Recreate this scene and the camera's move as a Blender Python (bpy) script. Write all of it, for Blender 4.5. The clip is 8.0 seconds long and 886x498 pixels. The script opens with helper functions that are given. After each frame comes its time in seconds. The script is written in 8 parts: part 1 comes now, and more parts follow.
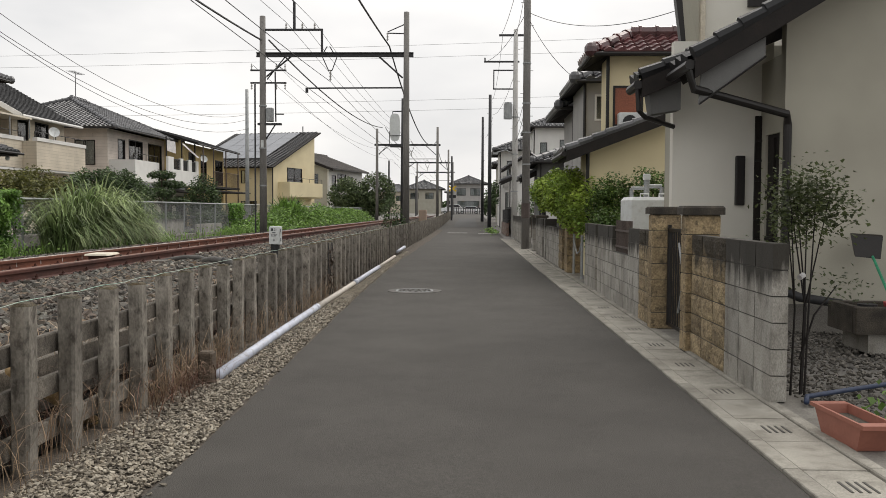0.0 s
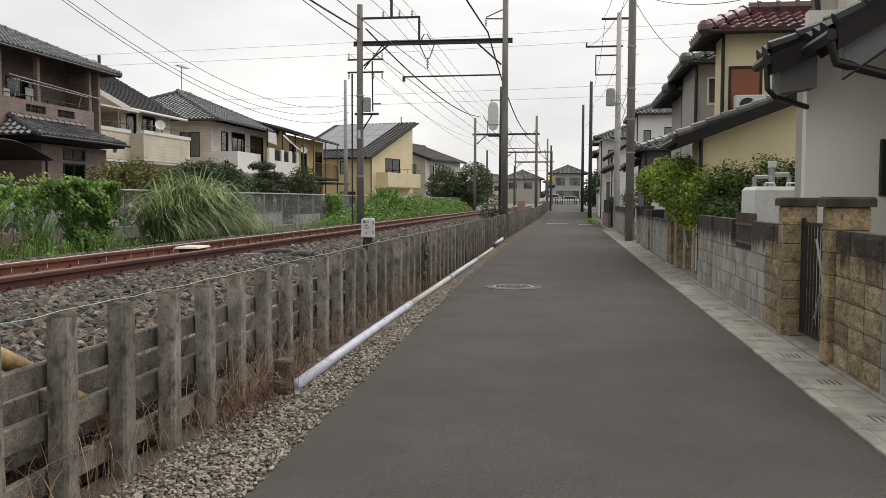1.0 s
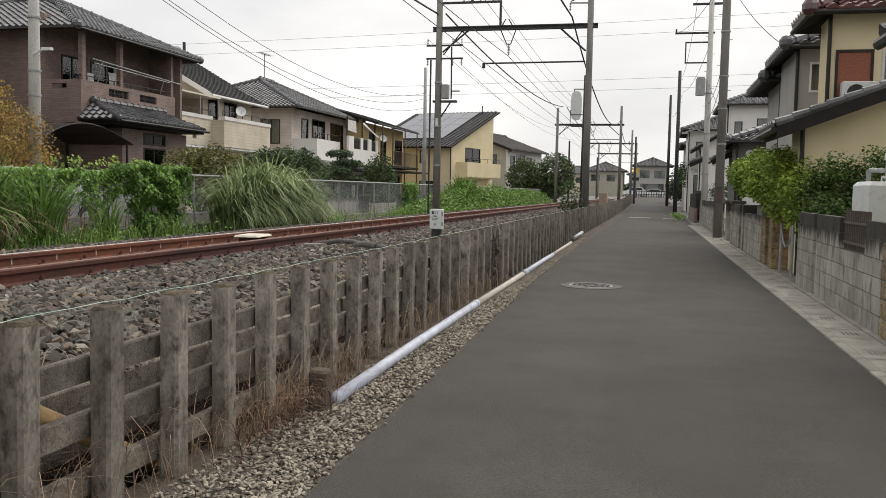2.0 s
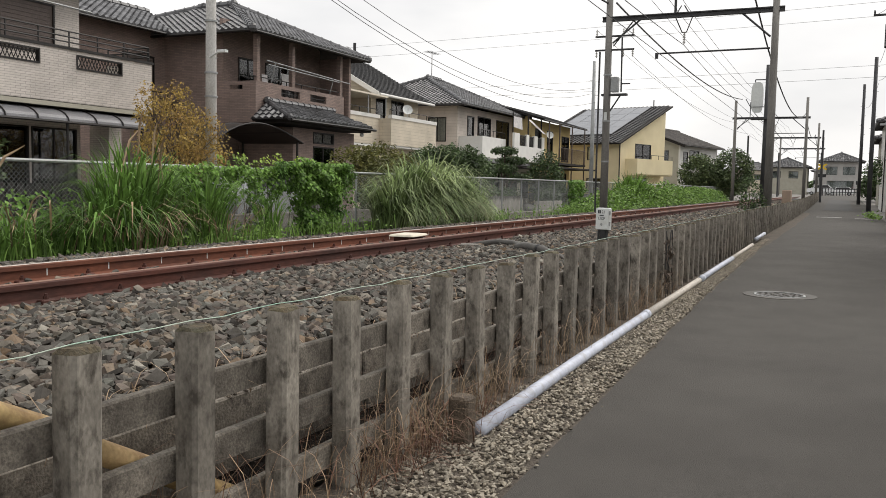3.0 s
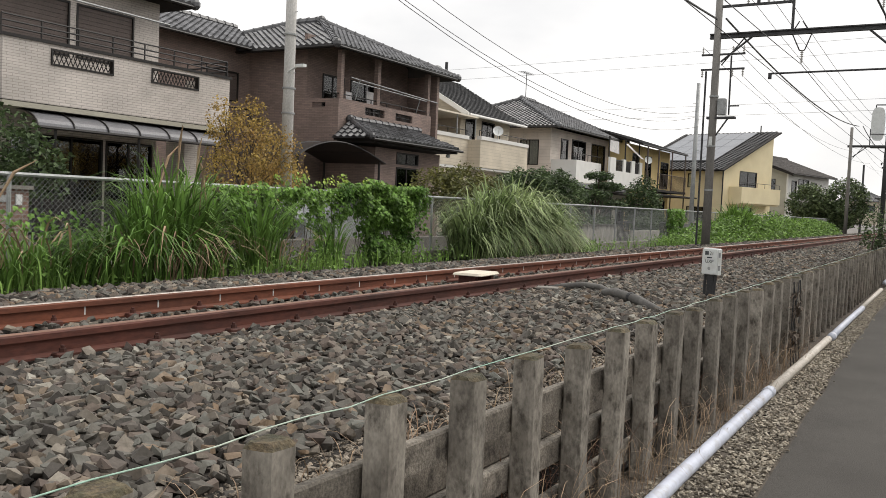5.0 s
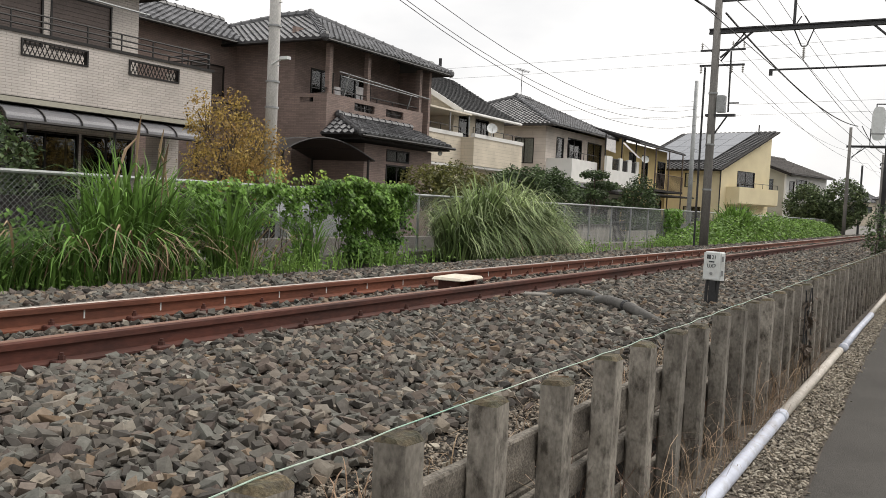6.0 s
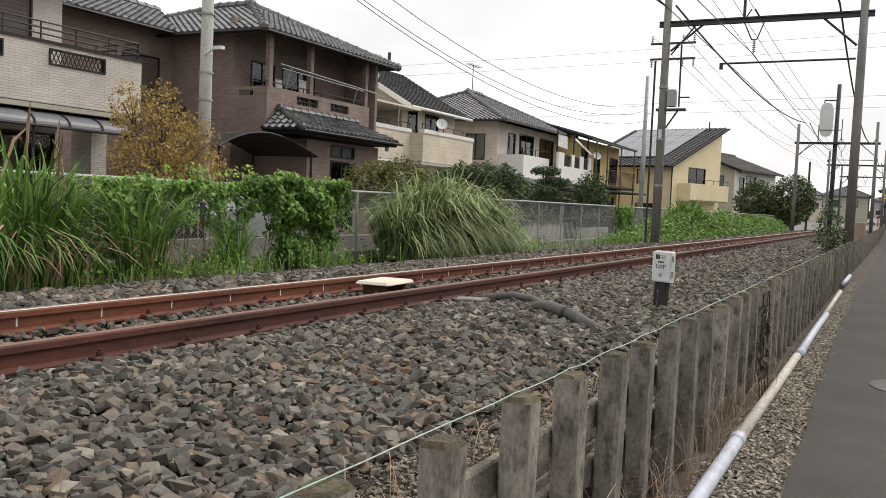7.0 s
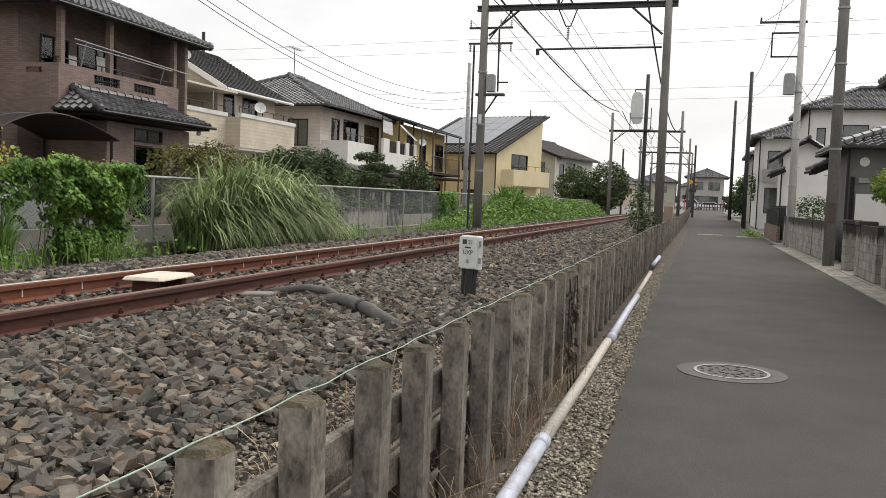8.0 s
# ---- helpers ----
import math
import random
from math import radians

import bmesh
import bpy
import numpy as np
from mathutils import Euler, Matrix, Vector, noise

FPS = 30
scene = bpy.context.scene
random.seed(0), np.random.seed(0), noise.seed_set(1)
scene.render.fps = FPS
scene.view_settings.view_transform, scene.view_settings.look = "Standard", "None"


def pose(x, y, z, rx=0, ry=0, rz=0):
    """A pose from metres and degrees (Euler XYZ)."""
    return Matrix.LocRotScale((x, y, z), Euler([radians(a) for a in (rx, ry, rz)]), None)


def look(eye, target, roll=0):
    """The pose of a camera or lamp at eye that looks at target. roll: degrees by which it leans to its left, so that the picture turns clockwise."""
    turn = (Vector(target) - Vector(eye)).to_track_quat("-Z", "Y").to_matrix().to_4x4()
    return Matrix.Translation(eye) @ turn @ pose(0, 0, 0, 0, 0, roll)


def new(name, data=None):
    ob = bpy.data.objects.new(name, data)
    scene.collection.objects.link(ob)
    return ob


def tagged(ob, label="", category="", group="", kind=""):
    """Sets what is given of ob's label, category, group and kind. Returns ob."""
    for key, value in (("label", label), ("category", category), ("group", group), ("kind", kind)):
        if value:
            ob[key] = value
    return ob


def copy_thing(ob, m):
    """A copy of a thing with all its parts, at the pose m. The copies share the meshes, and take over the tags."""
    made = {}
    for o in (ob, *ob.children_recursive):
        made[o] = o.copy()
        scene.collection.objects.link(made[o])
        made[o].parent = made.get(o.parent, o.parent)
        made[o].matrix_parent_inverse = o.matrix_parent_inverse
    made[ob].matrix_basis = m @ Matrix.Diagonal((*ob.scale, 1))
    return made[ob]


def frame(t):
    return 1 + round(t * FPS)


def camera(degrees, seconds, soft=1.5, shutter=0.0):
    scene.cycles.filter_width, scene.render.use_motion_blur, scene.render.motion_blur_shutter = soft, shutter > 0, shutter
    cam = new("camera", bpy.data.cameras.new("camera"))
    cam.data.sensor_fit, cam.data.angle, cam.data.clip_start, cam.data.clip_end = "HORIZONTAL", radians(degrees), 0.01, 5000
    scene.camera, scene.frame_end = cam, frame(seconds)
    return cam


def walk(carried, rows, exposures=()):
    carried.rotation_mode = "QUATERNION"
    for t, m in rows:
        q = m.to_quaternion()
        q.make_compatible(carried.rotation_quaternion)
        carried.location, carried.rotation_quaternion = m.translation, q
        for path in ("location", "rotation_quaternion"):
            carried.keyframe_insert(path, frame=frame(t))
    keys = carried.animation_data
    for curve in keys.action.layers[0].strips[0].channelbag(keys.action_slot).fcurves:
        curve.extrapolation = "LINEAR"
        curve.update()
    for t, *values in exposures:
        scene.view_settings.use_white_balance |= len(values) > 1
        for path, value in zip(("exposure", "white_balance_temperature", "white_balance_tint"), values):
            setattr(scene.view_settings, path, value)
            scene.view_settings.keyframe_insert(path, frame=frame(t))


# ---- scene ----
cam = camera(54.5, 8.0, soft=0.55)
PATH = [
    (0, (0.537, 0.182, 1.457), (0.473, 2.179, 1.368), 0.3),
    (0.5, (0.492, 0.607, 1.466), (0.354, 2.6, 1.369), 0.2),
    (1, (0.467, 1.035, 1.477), (0.177, 3.01, 1.364), 0.2),
    (1.2, (0.458, 1.214, 1.478), (0.094, 3.176, 1.354), 0.6),
    (2.3, (0.424, 2.224, 1.473), (-0.144, 4.136, 1.329), 1.0),
    (2.5, (0.382, 2.391, 1.472), (-0.297, 4.266, 1.325), 0.8),
    (3, (0.241, 2.801, 1.467), (-0.592, 4.612, 1.317), 1.1),
    (3.5, (0.146, 3.314, 1.508), (-0.761, 5.092, 1.391), 1.3),
    (4, (0.032, 3.752, 1.525), (-0.948, 5.492, 1.416), 1.8),
    (4.5, (-0.159, 4.191, 1.553), (-1.177, 5.909, 1.445), 2.3),
    (5.8, (-0.574, 5.268, 1.576), (-1.602, 6.98, 1.472), 2.6),
    (6, (-0.62, 5.455, 1.57), (-1.639, 7.173, 1.462), 2.8),
    (6.5, (-0.714, 5.932, 1.57), (-1.718, 7.658, 1.462), 2.7),
    (7, (-0.811, 6.39, 1.57), (-1.74, 8.157, 1.461), 2.6),
    (7.5, (-0.821, 6.861, 1.547), (-1.619, 8.69, 1.43), 2.2),
    (8, (-0.813, 7.294, 1.531), (-1.382, 9.207, 1.41), 2.1),
]
walk(cam, [(t, look(eye, target, roll)) for t, eye, target, roll in PATH], exposures=[(0.0, -0.17, 6650, 10), (1.2, -0.17, 6650, 10), (3.0, -0.04, 6650, 10), (8.0, 0.03, 6650, 10)])


# ---- world and light: bright overcast sky ----
world = bpy.data.worlds.new("overcast_sky")
scene.world = world
world.use_nodes = True
wn, wl = world.node_tree.nodes, world.node_tree.links
wn.clear()
sky = wn.new("ShaderNodeTexSky")
sky.sky_type = "NISHITA"
sky.sun_disc = False
sky.sun_elevation, sky.sun_rotation = radians(51), radians(32)
sky.dust_density = 4.0
dim = wn.new("ShaderNodeMix"); dim.data_type = "RGBA"; dim.blend_type = "MULTIPLY"
dim.inputs[0].default_value = 1.0
dim.inputs[7].default_value = (0.12, 0.12, 0.12, 1)
tc = wn.new("ShaderNodeTexCoord")
mp = wn.new("ShaderNodeMapping"); mp.inputs["Scale"].default_value = (1.0, 1.0, 2.6)
cloud = wn.new("ShaderNodeTexNoise")
cloud.inputs["Scale"].default_value, cloud.inputs["Detail"].default_value, cloud.inputs["Roughness"].default_value = 2.6, 5, 0.5
ramp = wn.new("ShaderNodeValToRGB")
ramp.color_ramp.elements[0].position, ramp.color_ramp.elements[0].color = 0.32, (0.91, 0.92, 0.94, 1)
ramp.color_ramp.elements[1].position, ramp.color_ramp.elements[1].color = 0.60, (1.22, 1.21, 1.20, 1)
mixs = wn.new("ShaderNodeMix"); mixs.data_type = "RGBA"
mixs.inputs[0].default_value = 0.92
bg = wn.new("ShaderNodeBackground"); bg.inputs[1].default_value = 1.0
outw = wn.new("ShaderNodeOutputWorld")
wl.new(sky.outputs[0], dim.inputs[6])
wl.new(tc.outputs["Generated"], mp.inputs[0])
wl.new(mp.outputs[0], cloud.inputs["Vector"])
wl.new(cloud.outputs[0], ramp.inputs[0])
wl.new(dim.outputs[2], mixs.inputs[6])
wl.new(ramp.outputs[0], mixs.inputs[7])
wl.new(mixs.outputs[2], bg.inputs[0])
wl.new(bg.outputs[0], outw.inputs[0])
sun_data = bpy.data.lights.new("sun", "SUN")
sun_data.energy, sun_data.angle, sun_data.color = 2.5, radians(50), (1.0, 0.97, 0.93)
sun = new("sun", sun_data)
sun.matrix_world = look((17, 27, 40), (0, 0, 0))

# ---- materials ----
def mat(name, col, col2=None, scale=3.0, fine=40.0, rough=0.85, bump=0.15, metal=0.0, fade=0.5, stretch=(1, 1, 1), island=0.0, obrand=0.0, stain=None, stain_amt=0.0, dist=0.01, spec=0.4, col3=None):
    """Two-scale procedural surface: broad variation between two colours, fine grain, relief and a darker stain."""
    m = bpy.data.materials.new(name)
    m.use_nodes = True
    n, l = m.node_tree.nodes, m.node_tree.links
    p = n["Principled BSDF"]
    p.inputs["Roughness"].default_value, p.inputs["Metallic"].default_value = rough, metal
    p.inputs["Specular IOR Level"].default_value = spec
    if col2 is None:
        col2 = tuple(c * 0.75 for c in col)
    co = n.new("ShaderNodeTexCoord")
    ma = n.new("ShaderNodeMapping"); ma.inputs["Scale"].default_value = stretch
    if obrand:
        inf, off = n.new("ShaderNodeObjectInfo"), n.new("ShaderNodeVectorMath")
        l.new(co.outputs["Object"], off.inputs[0]); l.new(inf.outputs["Location"], off.inputs[1])
        l.new(off.outputs[0], ma.inputs[0])
    else:
        l.new(co.outputs["Object"], ma.inputs[0])
    a = n.new("ShaderNodeTexNoise"); a.inputs["Scale"].default_value, a.inputs["Detail"].default_value = scale, 4
    b = n.new("ShaderNodeTexNoise"); b.inputs["Scale"].default_value, b.inputs["Detail"].default_value = fine, 3
    l.new(ma.outputs[0], a.inputs["Vector"]); l.new(ma.outputs[0], b.inputs["Vector"])
    r = n.new("ShaderNodeMapRange"); r.inputs[1].default_value, r.inputs[2].default_value = 0.32, 0.68
    l.new(a.outputs[0], r.inputs[0])
    mx = n.new("ShaderNodeMix"); mx.data_type = "RGBA"
    mx.inputs[6].default_value, mx.inputs[7].default_value = (*col, 1), (*col2, 1)
    l.new(r.outputs[0], mx.inputs[0])
    out = mx.outputs[2]
    gr = n.new("ShaderNodeMapRange"); gr.inputs[1].default_value, gr.inputs[2].default_value = 0.25, 0.75
    gr.inputs[3].default_value, gr.inputs[4].default_value = 1 - fade * 0.5, 1 + fade * 0.5
    l.new(b.outputs[0], gr.inputs[0])
    val = gr.outputs[0]
    for src, amt in (("island", island), ("object", obrand)):
        if amt:
            g = n.new("ShaderNodeNewGeometry" if src == "island" else "ShaderNodeObjectInfo")
            q = n.new("ShaderNodeMapRange"); q.inputs[3].default_value, q.inputs[4].default_value = 1 - amt, 1 + amt
            l.new(g.outputs["Random Per Island" if src == "island" else "Random"], q.inputs[0])
            k = n.new("ShaderNodeMath"); k.operation = "MULTIPLY"
            l.new(val, k.inputs[0]); l.new(q.outputs[0], k.inputs[1])
            val = k.outputs[0]
    hs = n.new("ShaderNodeVectorMath"); hs.operation = "SCALE"
    l.new(out, hs.inputs[0]); l.new(val, hs.inputs["Scale"])
    out = hs.outputs[0]
    if col3:
        gi, m7, fr = n.new("ShaderNodeNewGeometry"), n.new("ShaderNodeMath"), n.new("ShaderNodeMath")
        m7.operation, fr.operation = "MULTIPLY", "FRACT"
        m7.inputs[1].default_value = 7.31
        l.new(gi.outputs["Random Per Island"], m7.inputs[0]); l.new(m7.outputs[0], fr.inputs[0])
        pw = n.new("ShaderNodeMath"); pw.operation = "POWER"; pw.inputs[1].default_value = 2.0
        l.new(fr.outputs[0], pw.inputs[0])
        m3 = n.new("ShaderNodeMix"); m3.data_type = "RGBA"; m3.inputs[7].default_value = (*col3, 1)
        l.new(pw.outputs[0], m3.inputs[0]); l.new(out, m3.inputs[6])
        out = m3.outputs[2]
    if stain:
        s = n.new("ShaderNodeTexNoise"); s.inputs["Scale"].default_value, s.inputs["Detail"].default_value, s.inputs["Roughness"].default_value = scale * 2.3, 6, 0.65
        l.new(ma.outputs[0], s.inputs["Vector"])
        sr = n.new("ShaderNodeMapRange"); sr.inputs[1].default_value, sr.inputs[2].default_value, sr.inputs[4].default_value = 0.5, 0.68, stain_amt
        l.new(s.outputs[0], sr.inputs[0])
        sm = n.new("ShaderNodeMix"); sm.data_type = "RGBA"; sm.inputs[7].default_value = (*stain, 1)
        l.new(sr.outputs[0], sm.inputs[0]); l.new(out, sm.inputs[6])
        out = sm.outputs[2]
    l.new(out, p.inputs["Base Color"])
    if bump:
        bp = n.new("ShaderNodeBump"); bp.inputs["Strength"].default_value, bp.inputs["Distance"].default_value = bump, dist
        l.new(b.outputs[0], bp.inputs["Height"]); l.new(bp.outputs[0], p.inputs["Normal"])
    return m


def brickmat(name, col, col2, mortar, w, h, axis="yz", gap=0.006, rough=0.85, bump=0.4):
    """Far siding of small courses."""
    m = bpy.data.materials.new(name)
    m.use_nodes = True
    n, l = m.node_tree.nodes, m.node_tree.links
    p = n["Principled BSDF"]; p.inputs["Roughness"].default_value = rough
    co = n.new("ShaderNodeTexCoord"); sp = n.new("ShaderNodeSeparateXYZ"); cb = n.new("ShaderNodeCombineXYZ")
    ad = n.new("ShaderNodeMath"); ad.operation = "ADD"
    l.new(co.outputs["Object"], sp.inputs[0])
    l.new(sp.outputs[0], ad.inputs[0]); l.new(sp.outputs[1], ad.inputs[1])
    l.new(ad.outputs[0], cb.inputs[0]); l.new(sp.outputs[2], cb.inputs[1])
    t = n.new("ShaderNodeTexBrick")
    t.inputs["Color1"].default_value, t.inputs["Color2"].default_value, t.inputs["Mortar"].default_value = (*col, 1), (*col2, 1), (*mortar, 1)
    t.inputs["Scale"].default_value, t.inputs["Mortar Size"].default_value = 1.0, gap
    t.inputs["Brick Width"].default_value, t.inputs["Row Height"].default_value = w, h
    l.new(cb.outputs[0], t.inputs["Vector"])
    a = n.new("ShaderNodeTexNoise"); a.inputs["Scale"].default_value, a.inputs["Detail"].default_value = 0.9, 5
    l.new(co.outputs["Object"], a.inputs["Vector"])
    r = n.new("ShaderNodeMapRange"); r.inputs[1].default_value, r.inputs[2].default_value, r.inputs[3].default_value, r.inputs[4].default_value = 0.3, 0.7, 0.8, 1.12
    l.new(a.outputs[0], r.inputs[0])
    s = n.new("ShaderNodeVectorMath"); s.operation = "SCALE"
    l.new(t.outputs[0], s.inputs[0]); l.new(r.outputs[0], s.inputs["Scale"])
    l.new(s.outputs[0], p.inputs["Base Color"])
    bp = n.new("ShaderNodeBump"); bp.inputs["Strength"].default_value, bp.inputs["Distance"].default_value, bp.invert = bump, 0.008, True
    l.new(t.outputs["Fac"], bp.inputs["Height"]); l.new(bp.outputs[0], p.inputs["Normal"])
    return m


def leafmat(name, col, col2, var=0.45, trans=0.4):
    m = mat(name, col, col2, scale=1.2, fine=9, rough=0.6, bump=0, fade=0.3, island=var, spec=0.3)
    n, l = m.node_tree.nodes, m.node_tree.links
    p = n["Principled BSDF"]
    tr = n.new("ShaderNodeBsdfTranslucent"); ms = n.new("ShaderNodeMixShader"); ms.inputs[0].default_value = trans
    l.new(p.inputs["Base Color"].links[0].from_socket, tr.inputs[0])
    l.new(p.outputs[0], ms.inputs[1]); l.new(tr.outputs[0], ms.inputs[2])
    l.new(ms.outputs[0], n["Material Output"].inputs[0])
    return m


def glassmat(name):
    m = bpy.data.materials.new(name)
    m.use_nodes = True
    n, l = m.node_tree.nodes, m.node_tree.links
    n.remove(n["Principled BSDF"])
    t, g, f, x = n.new("ShaderNodeBsdfTransparent"), n.new("ShaderNodeBsdfGlossy"), n.new("ShaderNodeFresnel"), n.new("ShaderNodeMixShader")
    t.inputs[0].default_value = (0.72, 0.76, 0.76, 1)
    g.inputs["Roughness"].default_value = 0.03
    f.inputs[0].default_value = 1.7
    l.new(f.outputs[0], x.inputs[0]); l.new(t.outputs[0], x.inputs[1]); l.new(g.outputs[0], x.inputs[2])
    l.new(x.outputs[0], n["Material Output"].inputs[0])
    return m


def stonemat(name):
    """Broken railway stone: each piece takes its own tone of grey, green-grey, brown-grey or tan."""
    m = mat(name, (0.92, 0.92, 0.92), (0.64, 0.63, 0.61), scale=16, fine=70, rough=0.9, bump=0.4, fade=0.3, dist=0.005)
    n, l = m.node_tree.nodes, m.node_tree.links
    p = n["Principled BSDF"]
    gi, ra = n.new("ShaderNodeNewGeometry"), n.new("ShaderNodeValToRGB")
    tones = [(0.0, (0.040, 0.035, 0.031)), (0.15, (0.095, 0.086, 0.075)), (0.33, (0.138, 0.128, 0.111)), (0.47, (0.163, 0.164, 0.145)), (0.60, (0.112, 0.087, 0.075)),
             (0.72, (0.170, 0.138, 0.114)), (0.84, (0.235, 0.210, 0.175)), (0.93, (0.215, 0.148, 0.095)), (1.0, (0.36, 0.345, 0.30))]
    e = ra.color_ramp.elements
    while len(e) < len(tones):
        e.new(0.5)
    for k, (pos, c) in enumerate(tones):
        e[k].position, e[k].color = pos, (*c, 1)
    l.new(gi.outputs["Random Per Island"], ra.inputs[0])
    mu = n.new("ShaderNodeMix"); mu.data_type = "RGBA"; mu.blend_type = "MULTIPLY"; mu.inputs[0].default_value = 1.0
    l.new(p.inputs["Base Color"].links[0].from_socket, mu.inputs[6]); l.new(ra.outputs[0], mu.inputs[7])
    l.new(mu.outputs[2], p.inputs["Base Color"])
    return m


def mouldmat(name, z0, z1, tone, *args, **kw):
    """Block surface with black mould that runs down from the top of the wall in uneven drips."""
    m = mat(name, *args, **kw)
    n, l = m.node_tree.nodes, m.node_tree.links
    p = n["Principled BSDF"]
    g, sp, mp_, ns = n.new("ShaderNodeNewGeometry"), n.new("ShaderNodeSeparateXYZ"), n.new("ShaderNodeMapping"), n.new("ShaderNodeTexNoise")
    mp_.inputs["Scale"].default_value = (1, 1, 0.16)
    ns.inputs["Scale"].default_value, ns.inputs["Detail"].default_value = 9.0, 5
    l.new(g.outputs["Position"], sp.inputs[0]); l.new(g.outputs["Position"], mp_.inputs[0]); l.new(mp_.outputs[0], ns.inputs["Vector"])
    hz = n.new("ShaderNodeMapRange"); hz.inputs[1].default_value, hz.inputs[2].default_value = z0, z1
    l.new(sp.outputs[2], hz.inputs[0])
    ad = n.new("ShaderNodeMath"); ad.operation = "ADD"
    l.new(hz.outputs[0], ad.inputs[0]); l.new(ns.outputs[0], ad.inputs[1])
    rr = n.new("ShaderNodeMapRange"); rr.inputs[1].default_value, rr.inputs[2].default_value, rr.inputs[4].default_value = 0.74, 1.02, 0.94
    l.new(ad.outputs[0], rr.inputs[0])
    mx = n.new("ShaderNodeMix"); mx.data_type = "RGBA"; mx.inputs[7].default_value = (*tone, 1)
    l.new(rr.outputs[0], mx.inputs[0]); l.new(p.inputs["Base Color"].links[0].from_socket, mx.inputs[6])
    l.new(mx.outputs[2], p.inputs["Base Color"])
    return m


ASPHALT = mat("asphalt", (0.066, 0.061, 0.054), (0.051, 0.0465, 0.041), scale=0.9, fine=150, rough=0.92, bump=0.9, fade=1.5, dist=0.006, stain=(0.040, 0.036, 0.032), stain_amt=0.45)
ASPHALT_OLD = mat("old_asphalt", (0.060, 0.059, 0.057), (0.048, 0.047, 0.046), scale=1.2, fine=220, rough=0.9, bump=0.35, dist=0.004)
DIRT = mat("dirt", (0.12, 0.10, 0.08), (0.07, 0.058, 0.047), scale=2.5, fine=90, rough=0.95, bump=0.8, dist=0.02, fade=1.0)
YARD = mat("yard_gravel", (0.105, 0.096, 0.083), (0.045, 0.041, 0.036), scale=6, fine=90, rough=0.9, bump=0.3, island=0.55, col3=(0.20, 0.185, 0.16))
LOT = mat("lot_ground", (0.20, 0.19, 0.175), (0.135, 0.127, 0.115), scale=0.7, fine=60, rough=0.95, bump=0.4)
STONE = stonemat("ballast_stone")
# dirty brown taken near black, so the shade between stones is in the colour
BED = mat("gap_shade_ballast_bed", (0.036, 0.031, 0.026), (0.016, 0.014, 0.012), scale=4, fine=70, rough=0.95, bump=0.9, dist=0.02, fade=1.2)
PEBBLE = mat("pale_gravel", (0.255, 0.222, 0.172), (0.105, 0.088, 0.068), scale=9, fine=120, rough=0.9, bump=0.3, island=0.75, col3=(0.42, 0.38, 0.31))
POSTC = mat("weathered_concrete", (0.275, 0.252, 0.215), (0.145, 0.130, 0.110), scale=8.0, fine=75, rough=0.92, bump=0.35, stretch=(1, 1, 0.55), obrand=0.22, fade=0.6, dist=0.004, stain=(0.040, 0.033, 0.026), stain_amt=0.85)
PLANKC = mat("stained_concrete", (0.255, 0.228, 0.190), (0.115, 0.101, 0.084), scale=6, fine=90, rough=0.92, bump=0.7, obrand=0.3, fade=0.9, dist=0.005, stain=(0.045, 0.038, 0.032), stain_amt=0.8)
RUST = mat("rusted_steel", (0.175, 0.056, 0.028), (0.095, 0.034, 0.020), scale=2.2, fine=45, rough=0.75, bump=0.25, fade=0.5, stretch=(1, 0.3, 1), dist=0.003)
RUST_DARK = mat("dark_rusted_steel", (0.100, 0.031, 0.020), (0.050, 0.019, 0.014), scale=3, fine=45, rough=0.75, bump=0.25, fade=0.6, stretch=(1, 0.3, 1))
RAILTOP = mat("polished_rail_head", (0.42, 0.37, 0.33), (0.30, 0.25, 0.22), scale=3, fine=60, rough=0.38, bump=0.05, metal=0.7, stretch=(1, 0.1, 1))
RAILTOP_RUST = mat("worn_rail_head", (0.21, 0.115, 0.08), (0.13, 0.066, 0.045), scale=3, fine=60, rough=0.65, bump=0.1, metal=0.1, stretch=(1, 0.1, 1))
SLEEPER = mat("sleeper_concrete", (0.19, 0.16, 0.135), (0.12, 0.095, 0.08), scale=3, fine=60, bump=0.3)
PVC = mat("pale_pvc", (0.60, 0.64, 0.74), (0.48, 0.51, 0.60), scale=3, fine=30, rough=0.45, bump=0.03, fade=0.15, stain=(0.30, 0.28, 0.26), stain_amt=0.55)
PVC_OLD = mat("dusty_pvc", (0.60, 0.56, 0.50), (0.48, 0.44, 0.39), scale=3, fine=30, rough=0.6, bump=0.05, stain=(0.30, 0.26, 0.21), stain_amt=0.5)
WHITE = mat("white_plastic", (0.66, 0.68, 0.67), (0.60, 0.62, 0.61), scale=4, fine=30, rough=0.5, bump=0.02, fade=0.08, stain=(0.36, 0.34, 0.30), stain_amt=0.3)
CREAM = mat("cream_paint", (0.70, 0.64, 0.52), (0.60, 0.54, 0.44), scale=5, fine=40, rough=0.6, bump=0.05, fade=0.2, stain=(0.3, 0.24, 0.18), stain_amt=0.3)
INK = mat("dark_ink", (0.05, 0.055, 0.06), rough=0.7, bump=0)
CABLE = mat("black_cable", (0.03, 0.03, 0.032), rough=0.6, bump=0.05)
GREYCABLE = mat("dusty_conduit", (0.12, 0.115, 0.105), (0.085, 0.08, 0.075), scale=8, rough=0.75, bump=0.2)
TWINE = mat("faded_green_twine", (0.24, 0.40, 0.32), (0.46, 0.49, 0.42), scale=1.5, fine=60, rough=0.8, bump=0.2)
